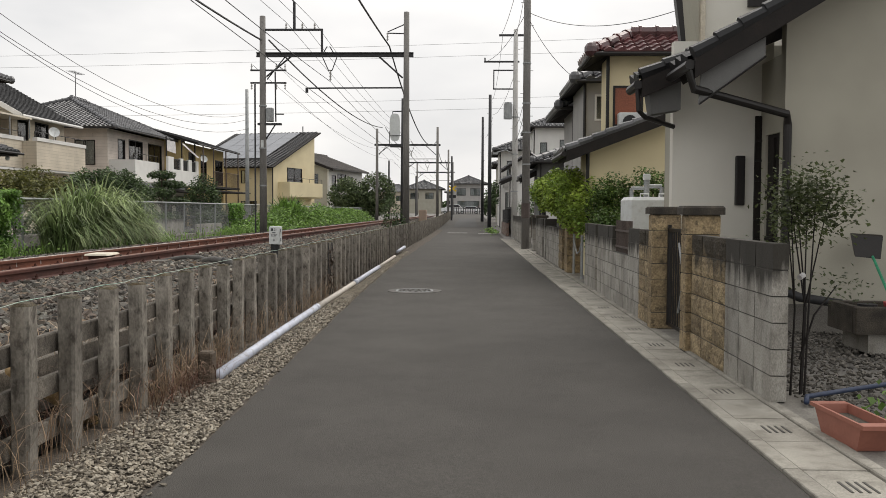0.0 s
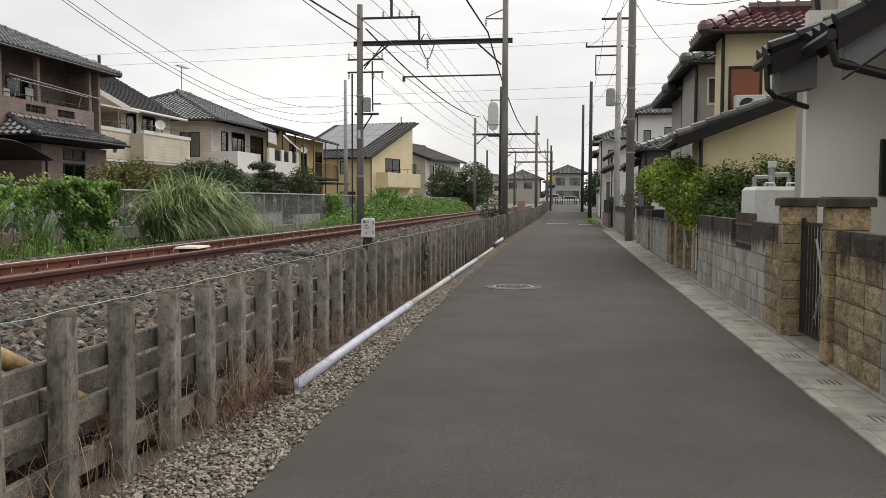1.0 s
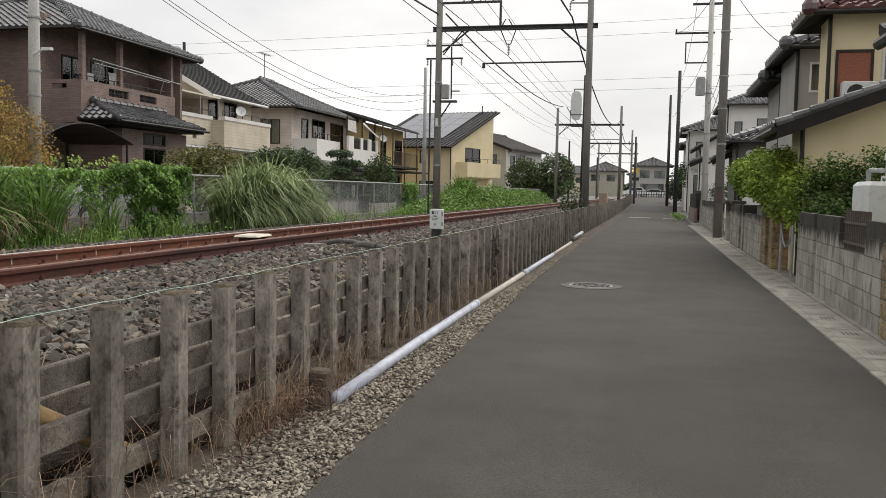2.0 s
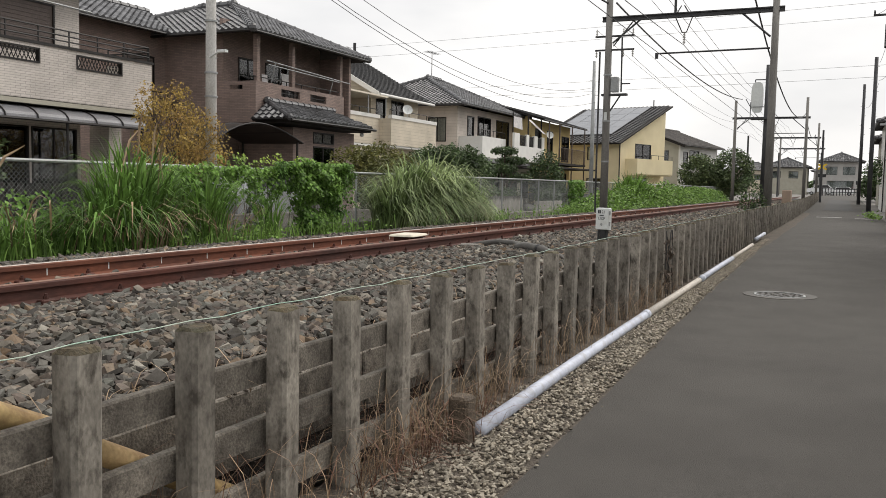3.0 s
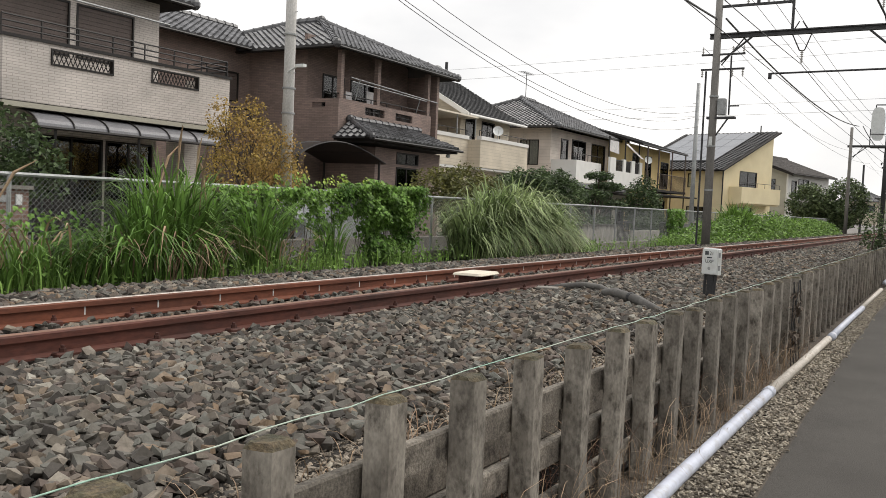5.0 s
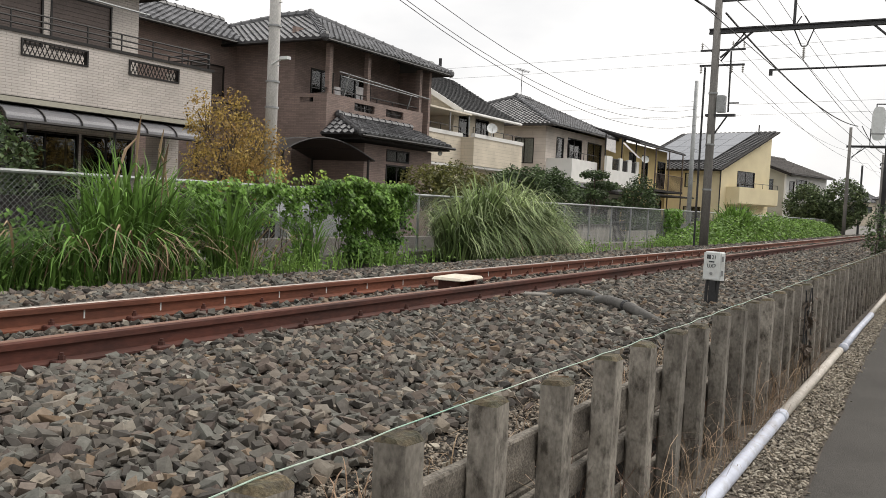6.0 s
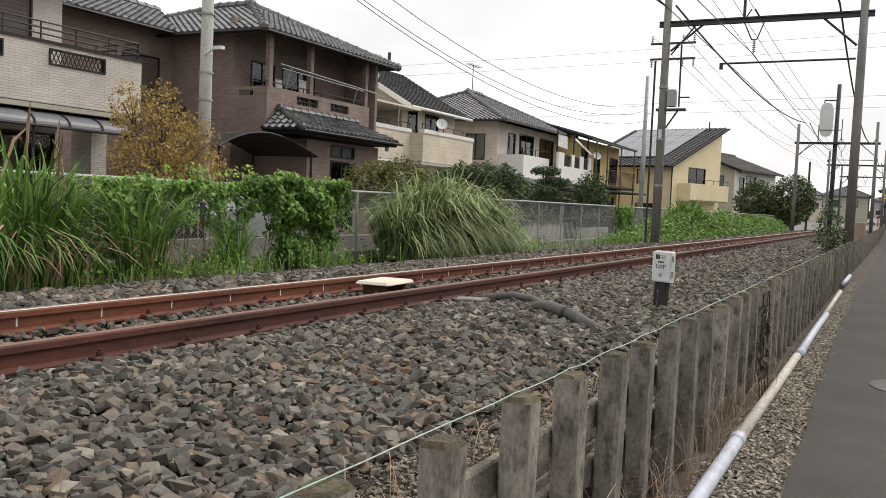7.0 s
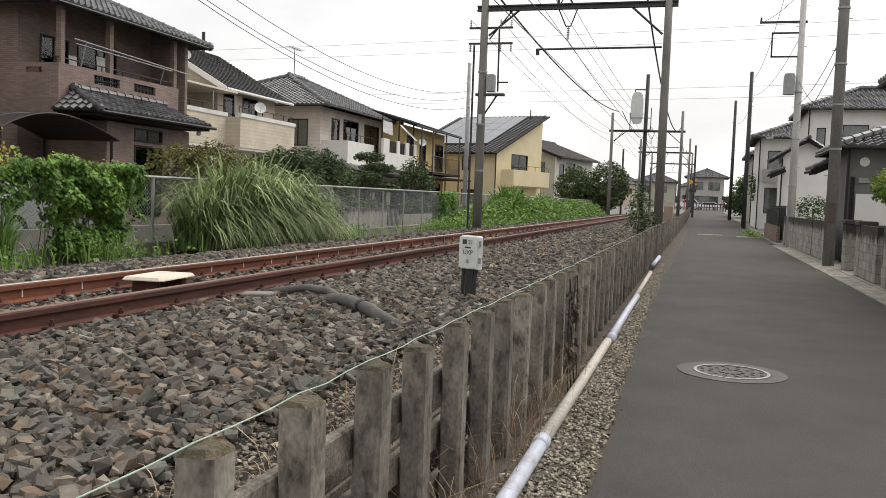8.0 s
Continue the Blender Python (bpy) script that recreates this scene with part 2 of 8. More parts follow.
SHELF = mat("fine_brown_gravel", (0.20, 0.168, 0.132), (0.11, 0.092, 0.073), scale=7, fine=120, rough=0.95, bump=0.6, island=0.55, col3=(0.30, 0.26, 0.21))
YPIPE = mat("rusty_yellow_pipe", (0.47, 0.34, 0.16), (0.34, 0.22, 0.10), scale=4, fine=40, rough=0.6, bump=0.15, stain=(0.16, 0.075, 0.035), stain_amt=0.7)
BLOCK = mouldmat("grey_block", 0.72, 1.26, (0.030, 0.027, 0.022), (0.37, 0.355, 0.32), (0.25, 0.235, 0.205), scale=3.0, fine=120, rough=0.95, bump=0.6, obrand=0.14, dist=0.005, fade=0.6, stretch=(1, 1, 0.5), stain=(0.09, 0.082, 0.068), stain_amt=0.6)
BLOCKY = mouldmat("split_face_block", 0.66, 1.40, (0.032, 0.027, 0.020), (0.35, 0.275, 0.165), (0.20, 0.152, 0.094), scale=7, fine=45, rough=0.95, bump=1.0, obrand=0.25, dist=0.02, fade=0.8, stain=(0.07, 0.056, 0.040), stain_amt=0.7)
PILLAR = mat("tan_pillar_block", (0.36, 0.275, 0.160), (0.20, 0.150, 0.090), scale=6, fine=50, rough=0.95, bump=0.9, obrand=0.2, dist=0.015, fade=0.8, stain=(0.05, 0.042, 0.032), stain_amt=0.75)
CAPSTONE = mat("mossy_capstone", (0.075, 0.064, 0.050), (0.030, 0.026, 0.021), scale=6, fine=80, bump=0.6, fade=0.9)
MORTAR = mat("mortar", (0.10, 0.092, 0.08), (0.06, 0.056, 0.05), scale=8, fine=80, bump=0.3)
GUTTER = mat("gutter_concrete", (0.325, 0.308, 0.266), (0.225, 0.210, 0.180), scale=2.2, fine=120, rough=0.9, bump=0.35, obrand=0.16, fade=0.7, dist=0.003, stain=(0.13, 0.117, 0.097), stain_amt=0.6)
APRON = mat("apron_concrete", (0.235, 0.22, 0.195), (0.15, 0.14, 0.125), scale=1.6, fine=90, bump=0.3, fade=0.8, stain=(0.10, 0.092, 0.078), stain_amt=0.6)
STUCCO = mat("pale_stucco", (0.41, 0.392, 0.325), (0.355, 0.338, 0.28), scale=1.2, fine=160, rough=0.95, bump=0.3, fade=0.16, dist=0.004)
STUCCO_W = mat("cream_white_stucco", (0.74, 0.72, 0.65), (0.67, 0.65, 0.58), scale=1.2, fine=160, rough=0.95, bump=0.3, fade=0.14, dist=0.004)
STUCCO_Y = mat("yellow_stucco", (0.76, 0.665, 0.44), (0.70, 0.605, 0.395), scale=1.0, fine=140, rough=0.95, bump=0.2, fade=0.12, dist=0.004)
STUCCO_O = mat("ochre_stucco", (0.62, 0.48, 0.235), (0.55, 0.425, 0.205), scale=1.0, fine=140, rough=0.95, bump=0.2, fade=0.12)
STUCCO_G = mat("grey_stucco", (0.40, 0.39, 0.375), (0.34, 0.33, 0.315), scale=1.0, fine=140, rough=0.95, bump=0.2, fade=0.12)
SIDING_W = brickmat("pale_siding", (0.58, 0.53, 0.49), (0.50, 0.46, 0.42), (0.33, 0.30, 0.275), 0.30, 0.065, gap=0.006)
SIDING_T = brickmat("tan_siding", (0.62, 0.55, 0.44), (0.575, 0.51, 0.405), (0.42, 0.37, 0.30), 1.8, 0.16, gap=0.006)
SIDING_P = brickmat("taupe_siding", (0.64, 0.57, 0.51), (0.60, 0.535, 0.475), (0.42, 0.365, 0.32), 1.8, 0.2, gap=0.006)
BRICK_B = brickmat("brown_brick_siding", (0.290, 0.212, 0.182), (0.215, 0.160, 0.139), (0.145, 0.115, 0.103), 0.24, 0.06, gap=0.005)
BRICK_R = brickmat("red_brown_brick", (0.20, 0.12, 0.09), (0.15, 0.09, 0.07), (0.25, 0.22, 0.19), 0.22, 0.07, gap=0.01)
WHITEPAINT = mat("white_paint", (0.72, 0.71, 0.68), (0.66, 0.65, 0.62), scale=2, fine=60, rough=0.7, bump=0.03, fade=0.06)
TILE = mat("grey_roof_tile", (0.125, 0.126, 0.132), (0.062, 0.062, 0.065), scale=1.5, fine=30, rough=0.38, bump=0.1, obrand=0.35, island=0.4, spec=0.55)
TILE_DARK = mat("dark_roof_tile", (0.016, 0.017, 0.019), (0.010, 0.010, 0.011), scale=1.5, fine=30, rough=0.5, bump=0.1, obrand=0.2, island=0.2)
TILE_BROWN = mat("brown_grey_roof_tile", (0.070, 0.060, 0.054), (0.045, 0.039, 0.036), scale=1.5, fine=30, rough=0.6, bump=0.1, island=0.3)
TILE_MAROON = mat("maroon_roof_tile", (0.12, 0.045, 0.046), (0.07, 0.030, 0.032), scale=1.5, fine=30, rough=0.30, bump=0.1, obrand=0.25, island=0.3, spec=0.8)
SLATE = mat("dark_slate_roof", (0.060, 0.060, 0.062), (0.045, 0.045, 0.047), scale=2, fine=30, rough=0.75, bump=0.2, obrand=0.15, island=0.15)
DARKMETAL = mat("dark_bronze_metal", (0.016, 0.013, 0.012), (0.011, 0.010, 0.009), scale=4, fine=50, rough=0.45, bump=0.05, metal=0.1)
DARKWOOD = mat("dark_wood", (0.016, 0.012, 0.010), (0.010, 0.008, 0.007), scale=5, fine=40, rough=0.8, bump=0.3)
SHUTTER = mat("brown_shutter", (0.30, 0.10, 0.055), (0.25, 0.085, 0.05), scale=2, fine=30, rough=0.6, bump=0.05)
SHUTTER_D = mat("dark_shutter", (0.11, 0.085, 0.075), (0.09, 0.07, 0.062), scale=2, fine=30, rough=0.6, bump=0.05)
STEEL = mat("galvanised_steel", (0.36, 0.37, 0.37), (0.27, 0.28, 0.28), scale=4, fine=50, rough=0.55, bump=0.05, metal=0.4)
MASTC = mat("mast_concrete", (0.235, 0.225, 0.21), (0.16, 0.152, 0.142), scale=2, fine=60, rough=0.9, bump=0.2, stretch=(1, 1, 0.3), stain=(0.10, 0.095, 0.09), stain_amt=0.5)
MASTSTEEL = mat("mast_steel", (0.060, 0.061, 0.064), (0.040, 0.040, 0.043), scale=3, fine=50, rough=0.65, bump=0.05, metal=0.2)
POLEC = mat("pole_concrete", (0.54, 0.53, 0.51), (0.43, 0.42, 0.40), scale=2, fine=60, rough=0.9, bump=0.15, stretch=(1, 1, 0.3), stain=(0.30, 0.29, 0.27), stain_amt=0.4)
PORCELAIN = mat("porcelain", (0.55, 0.54, 0.52), (0.40, 0.39, 0.37), scale=6, rough=0.35, bump=0)
GLASS = glassmat("window_glass")
# near-black colour that stands in for the shade inside unlit rooms
ROOM = mat("painted_room_shade", (0.022, 0.020, 0.018), (0.014, 0.012, 0.011), scale=2, bump=0)
CURTAIN = mat("pale_curtain", (0.50, 0.49, 0.46), (0.36, 0.35, 0.33), scale=2, fine=14, stretch=(3, 3, 0.05), rough=0.95, bump=0.6, dist=0.03)
SOLAR = mat("solar_glass", (0.16, 0.17, 0.19), (0.13, 0.14, 0.16), scale=2, rough=0.12, bump=0, spec=0.8)
CANOPY = mat("smoked_polycarbonate", (0.035, 0.027, 0.024), (0.025, 0.02, 0.018), scale=2, rough=0.5, bump=0.02, spec=0.25)
AWNING = mat("grey_awning", (0.15, 0.15, 0.16), (0.12, 0.12, 0.13), scale=2, fine=30, rough=0.4, bump=0.02)
TERRA = mat("terracotta_plastic", (0.33, 0.13, 0.092), (0.27, 0.105, 0.075), scale=5, rough=0.55, bump=0.05, fade=0.2)
REDPLASTIC = mat("red_plastic", (0.42, 0.07, 0.07), rough=0.5, bump=0)
DARKHOSE = mat("dark_blue_rubber", (0.03, 0.045, 0.09), rough=0.5, bump=0)
BLUEPLASTIC = mat("blue_plastic", (0.03, 0.07, 0.28), rough=0.45, bump=0)
GREENPLASTIC = mat("green_plastic", (0.04, 0.30, 0.16), rough=0.45, bump=0)
CLOTH = mat("pale_cloth", (0.62, 0.60, 0.58), (0.45, 0.44, 0.45), scale=6, rough=0.95, bump=0.2)
IRON = mat("cast_iron", (0.075, 0.07, 0.065), (0.05, 0.047, 0.043), scale=6, fine=90, rough=0.6, bump=0.3, metal=0.2)
MANRING = mat("manhole_ring_concrete", (0.125, 0.118, 0.108), (0.085, 0.08, 0.074), scale=5, fine=120, bump=0.4, fade=0.9)
LINEPAINT = mat("worn_road_paint", (0.50, 0.49, 0.47), (0.28, 0.27, 0.26), scale=5, fine=60, bump=0.1)
CARWHITE = mat("white_car_paint", (0.72, 0.73, 0.74), rough=0.25, bump=0)
CARDARK = mat("dark_car_paint", (0.05, 0.055, 0.065), rough=0.25, bump=0)
CARSILVER = mat("silver_car_paint", (0.38, 0.39, 0.40), rough=0.3, bump=0, metal=0.3)
RUBBER = mat("rubber", (0.02, 0.02, 0.02), rough=0.9, bump=0)
ORANGEWALL = mat("faded_pink_board", (0.36, 0.27, 0.205), (0.29, 0.215, 0.165), scale=2, bump=0.05)
SIGNRED = mat("red_paint", (0.45, 0.05, 0.05), rough=0.6, bump=0)
SIGNYEL = mat("yellow_plate", (0.75, 0.50, 0.03), rough=0.6, bump=0)
BARK = mat("bark", (0.11, 0.085, 0.065), (0.07, 0.055, 0.043), scale=8, fine=50, stretch=(1, 1, 0.3), bump=0.8, dist=0.01)
LEAF_PAMPAS = leafmat("pampas_blade", (0.36, 0.43, 0.21), (0.14, 0.20, 0.075), var=0.7, trans=0.25)
LEAF_GRASS = leafmat("fresh_grass", (0.175, 0.30, 0.07), (0.075, 0.155, 0.030), var=0.6, trans=0.28)
LEAF_VINE = leafmat("vine_leaf", (0.19, 0.325, 0.066), (0.070, 0.150, 0.028), var=0.65, trans=0.25)
LEAF_WEED = leafmat("weed_leaf", (0.20, 0.325, 0.075), (0.095, 0.175, 0.036), var=0.6, trans=0.28)
LEAF_DARK = leafmat("dark_evergreen_leaf", (0.105, 0.150, 0.062), (0.042, 0.070, 0.030), var=0.65, trans=0.22)
LEAF_HEDGE = leafmat("hedge_leaf", (0.125, 0.19, 0.05), (0.05, 0.09, 0.024), var=0.65, trans=0.25)
LEAF_NANDINA = leafmat("nandina_leaf", (0.075, 0.095, 0.035), (0.05, 0.06, 0.028))
LEAF_OLIVE = leafmat("olive_leaf", (0.18, 0.175, 0.055), (0.09, 0.10, 0.035), var=0.6, trans=0.25)
LEAF_AUTUMN = leafmat("autumn_leaf", (0.46, 0.35, 0.105), (0.30, 0.19, 0.075), var=0.6)
LEAF_EVER = leafmat("grey_green_leaf", (0.17, 0.215, 0.10), (0.07, 0.105, 0.048), var=0.7, trans=0.25)
LEAF_GARDEN = leafmat("garden_leaf", (0.34, 0.43, 0.075), (0.13, 0.22, 0.045), var=0.65, trans=0.3)
DRY = leafmat("dry_stalk", (0.36, 0.27, 0.175), (0.26, 0.17, 0.11), trans=0.1)
POSTTOP = mat("lichen_crust", (0.105, 0.078, 0.045), (0.058, 0.056, 0.034), scale=14, fine=90, bump=0.8, fade=1.0, obrand=0.3, stain=(0.035, 0.03, 0.025), stain_amt=0.7)
DARKSTUCCO = mat("dark_grey_stucco", (0.17, 0.17, 0.165), (0.13, 0.13, 0.126), scale=1.5, fine=120, rough=0.95, bump=0.2, fade=0.25)
STUMP = mat("stained_stump", (0.12, 0.092, 0.066), (0.06, 0.047, 0.035), scale=9, fine=90, bump=0.8, fade=1.0)
DRY_RED = leafmat("dead_red_stalk", (0.16, 0.085, 0.055), (0.11, 0.06, 0.042), trans=0.1)

# ---- mesh helpers ----
ORIGIN = {}


class Geo:
    """Vertices and faces gathered for one mesh, in world metres."""

    def __init__(self):
        self.v, self.f = [], []

    def add(self, verts, faces):
        k = len(self.v)
        self.v += [tuple(p) for p in verts]
        self.f += [tuple(i + k for i in q) for q in faces]
        return self

    def box(self, x0, x1, y0, y1, z0, z1, c=0.0):
        """A box; c cuts its upright edges and top."""
        if not c:
            v = [(x, y, z) for z in (z0, z1) for x, y in ((x0, y0), (x1, y0), (x1, y1), (x0, y1))]
            return self.add(v, [(3, 2, 1, 0), (4, 5, 6, 7), (0, 1, 5, 4), (1, 2, 6, 5), (2, 3, 7, 6), (3, 0, 4, 7)])
        def ring(i, z):
            return [(x0 + i + c, y0 + i, z), (x1 - i - c, y0 + i, z), (x1 - i, y0 + i + c, z), (x1 - i, y1 - i - c, z), (x1 - i - c, y1 - i, z), (x0 + i + c, y1 - i, z), (x0 + i, y1 - i - c, z), (x0 + i, y0 + i + c, z)]
        v = ring(0, z0) + ring(0, z1 - c) + ring(c * 0.8, z1)
        f = [tuple(range(7, -1, -1)), tuple(range(16, 24))]
        for k in (0, 8):
            f += [(k + i, k + (i + 1) % 8, k + 8 + (i + 1) % 8, k + 8 + i) for i in range(8)]
        return self.add(v, f)

    def tube(self, p0, p1, r0, r1=None, n=8, cap=True):
        p0, p1 = Vector(p0), Vector(p1)
        r1 = r0 if r1 is None else r1
        d = (p1 - p0).normalized()
        u = d.orthogonal().normalized(); w = d.cross(u)
        v = []
        for p, r in ((p0, r0), (p1, r1)):
            v += [p + (u * math.cos(2 * math.pi * i / n) + w * math.sin(2 * math.pi * i / n)) * r for i in range(n)]
        f = [(i, (i + 1) % n, n + (i + 1) % n, n + i) for i in range(n)]
        if cap:
            f += [tuple(range(n - 1, -1, -1)), tuple(range(n, 2 * n))]
        return self.add(v, f)

    def path(self, pts, r, n=6):
        pts = [Vector(p) for p in pts]
        v, f = [], []
        u = None
        for i, p in enumerate(pts):
            d = (pts[min(i + 1, len(pts) - 1)] - pts[max(i - 1, 0)]).normalized()
            u = d.orthogonal().normalized() if u is None else (u - d * u.dot(d)).normalized()
            w = d.cross(u)
            rr = r[i] if isinstance(r, (list, tuple)) else r
            v += [p + (u * math.cos(2 * math.pi * k / n) + w * math.sin(2 * math.pi * k / n)) * rr for k in range(n)]
        for i in range(len(pts) - 1):
            f += [(i * n + k, i * n + (k + 1) % n, (i + 1) * n + (k + 1) % n, (i + 1) * n + k) for k in range(n)]
        f += [tuple(range(n - 1, -1, -1)), tuple(range((len(pts) - 1) * n, len(pts) * n))]
        return self.add(v, f)

    def prism(self, pts, d):
        """A flat polygon pushed along the vector d."""
        n = len(pts)
        pts = [Vector(p) for p in pts]
        d = Vector(d)
        f = [tuple(range(n - 1, -1, -1)), tuple(range(n, 2 * n))] + [(i, (i + 1) % n, n + (i + 1) % n, n + i) for i in range(n)]
        return self.add(pts + [p + d for p in pts], f)

    def ball(self, c, rx, ry, rz, seg=10, rings=6):
        v = [(c[0], c[1], c[2] - rz)]
        for j in range(1, rings):
            a = -math.pi / 2 + math.pi * j / rings
            v += [(c[0] + rx * math.cos(a) * math.cos(2 * math.pi * i / seg), c[1] + ry * math.cos(a) * math.sin(2 * math.pi * i / seg), c[2] + rz * math.sin(a)) for i in range(seg)]
        v.append((c[0], c[1], c[2] + rz))
        f = [(0, 1 + (i + 1) % seg, 1 + i) for i in range(seg)]
        for j in range(rings - 2):
            f += [(1 + j * seg + i, 1 + j * seg + (i + 1) % seg, 1 + (j + 1) * seg + (i + 1) % seg, 1 + (j + 1) * seg + i) for i in range(seg)]
        e = len(v) - 1
        f += [(e, e - seg + i, e - seg + (i + 1) % seg) for i in range(seg)]
        return self.add(v, f)

    def turn(self, px, py, deg):
        """Turns all so far round the upright line through px, py."""
        a = radians(deg); c, s = math.cos(a), math.sin(a)
        self.v = [(px + (x - px) * c - (y - py) * s, py + (x - px) * s + (y - py) * c, z) for x, y, z in self.v]
        return self

    def mesh(self, name, material, o=(0, 0, 0), smooth=False):
        m = bpy.data.meshes.new(name)
        m.from_pydata([(x - o[0], y - o[1], z - o[2]) for x, y, z in self.v], [], self.f)
        if smooth:
            m.shade_smooth()
        m.materials.append(material)
        m.update()
        return m


def thing(name, at, label, category, group="", kind="", geo=None, material=None, smooth=False):
    """A top-level thing at its base: an Empty, or one mesh."""
    ob = new(name, geo.mesh(name, material, at, smooth) if geo else None)
    ob.location = at
    ORIGIN[ob] = at
    return tagged(ob, label, category, group, kind)


def part(name, geo, material, parent, label="", smooth=False, kind=""):
    ob = new(name, geo.mesh(name, material, ORIGIN[parent], smooth))
    ob.parent = parent
    ORIGIN[ob] = ORIGIN[parent]
    return tagged(ob, label, kind=kind)


def rise(y):
    """The road climbs gently to the level crossing."""
    s = min(1, max(0, (y - 45) / 110))
    return 0.85 * s * s * (3 - 2 * s)


rnd = random.Random(7)

# ---- ground, road and railway bed ----
def strip(xs, ys, height):
    """A sheet of quads over lines of x and y; xs may be a function of y."""
    g = Geo()
    rows = []
    for y in ys:
        cols = xs(y) if callable(xs) else xs
        rows.append([(x, y, height(x, y)) for x in cols])
    n = len(rows[0])
    g.v = [p for r in rows for p in r]
    g.f = [(j * n + i, j * n + i + 1, (j + 1) * n + i + 1, (j + 1) * n + i) for j in range(len(rows) - 1) for i in range(n - 1)]
    return g


def ground_z(x, y):
    z = rise(y)
    if x < -9.5:
        return max(z, 0.25) - 0.02
    if x < -1.9:
        return z - 0.15 if x > -2.6 else z - 0.05
    return z - 0.03


ys_far = [-1500, -400, -100, -30, -10] + [i * 2.0 for i in range(-4, 80)] + [165, 180, 200, 260, 400, 800, 2500]
thing("ground", (0, 0, 0), "pale bare earth and lots round the houses", "ground", kind="structure",
      geo=strip([-2500, -600, -150, -60, -30, -20, -14, -11, -9.6, -9.4, -6, -2.6, -2.4, -1.9, -1.85, -1.0, 0, 2, 2.7, 3.5, 6, 12, 30, 80, 300, 2500], ys_far, ground_z), material=LOT)


def road_left(y):
    return -1.09 - 0.028 * max(0, min(y, 15) - 5) - 0.017 * max(0, min(y, 45) - 15) - 0.005 * max(0, y - 45) + 0.03 * noise.noise((0, y * 0.8, 3)) + 0.012 * noise.noise((0, y * 4.1, 8))


def road_right(y):
    if y > 47:
        return 2.35
    return 2.29 - 0.005 * (y - 4)


ROAD = thing("road", (0, 0, 0), "grey worn asphalt lane beside the railway", "road", kind="structure",
             geo=strip(lambda y: [road_left(y) + (road_right(y) - road_left(y)) * k / 6 for k in range(7)], [-12 + 0.4 * i for i in range(170)] + [56 + 3 * i for i in range(36)],
                       lambda x, y: rise(y) + 0.004 + 0.01 * (1 - (x / 2.2) ** 2) + 0.006 * noise.noise((x * 0.7, y * 0.25, 0))), material=ASPHALT, smooth=True)
g = strip(lambda y: [-0.9 + 0.5 * k for k in range(5)], [70 + 2 * i for i in range(20)], lambda x, y: rise(y) + 0.024)
part("asphalt_patch", g, ASPHALT_OLD, ROAD, "darker asphalt patch")
for x0, x1, y in ((-0.95, 0.35, 55.0), (1.0, 2.1, 54.0)):
    g = Geo(); g.box(x0, x1, y, y + 0.5, rise(y) + 0.01, rise(y) + 0.026); part("stop_line", g, LINEPAINT, ROAD, "worn white road marking")
g = strip(lambda y: [-1.95, -1.7, -1.4, road_left(y) + 0.03], [-12 + 0.5 * i for i in range(150)], lambda x, y: rise(y) + 0.0 + (0.02 if x < -1.6 else 0.006))
thing("gravel_verge", (0, 0, 0), "dusty verge of pale gravel along the fence", "verge", kind="structure", geo=g, material=DIRT)


def bed_z(x):
    """Height of the ballast across the track."""
    pts = [(-9.6, 0.30), (-8.6, 0.42), (-7.2, 0.54), (-6.3, 0.565), (-4.5, 0.565), (-3.95, 0.585), (-3.5, 0.565), (-2.75, 0.545), (-2.5, 0.525), (-2.2, 0.515), (-2.15, 0.05)]
    for (a, za), (b, zb) in zip(pts, pts[1:]):
        if a <= x <= b:
            return za + (zb - za) * (x - a) / (b - a)
    return 0.3 if x < -9 else 0.05


# bed sheet under the stones; its dark colour paints the shade in their gaps
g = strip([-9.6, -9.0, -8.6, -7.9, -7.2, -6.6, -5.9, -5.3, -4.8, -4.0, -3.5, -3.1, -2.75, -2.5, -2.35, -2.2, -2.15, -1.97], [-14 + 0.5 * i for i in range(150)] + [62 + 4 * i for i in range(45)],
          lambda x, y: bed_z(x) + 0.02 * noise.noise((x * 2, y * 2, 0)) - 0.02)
thing("railway_bed", (0, 0, 0), "brown dirty bed of the single railway track, darkened as shade between the stones", "railway bed", kind="structure", geo=g, material=BED)


def stone_shapes(count, seed, flat=0.7):
    """Broken angular stones: uneven blocks with knocked-off corners, longer than wide."""
    r = random.Random(seed)
    out = []
    for _ in range(count):
        sx, sy, sz = r.uniform(0.95, 1.45), r.uniform(0.58, 0.95), r.uniform(0.40, 0.75) * flat / 0.7
        bm = bmesh.new()
        for cx in (-0.8, 0.8):
            for cy in (-0.8, 0.8):
                for cz in (-0.8, 0.8):
                    k = r.uniform(0.62, 1.12)
                    bm.verts.new((cx * sx * k + r.gauss(0, 0.10), cy * sy * k + r.gauss(0, 0.10), cz * sz * r.uniform(0.6, 1.12) + r.gauss(0, 0.08)))
        for _ in range(3):
            d = Vector((r.gauss(0, 1), r.gauss(0, 1), r.gauss(0, 1))).normalized()
            bm.verts.new((d.x * sx, d.y * sy, d.z * sz))
        res = bmesh.ops.convex_hull(bm, input=bm.verts)
        bmesh.ops.delete(bm, geom=[v for v in bm.verts if not v.link_faces], context="VERTS")
        bm.verts.index_update()
        out.append((np.array([tuple(v.co) for v in bm.verts]), [tuple(v.index for v in f.verts) for f in bm.faces]))
        bm.free()
    return out


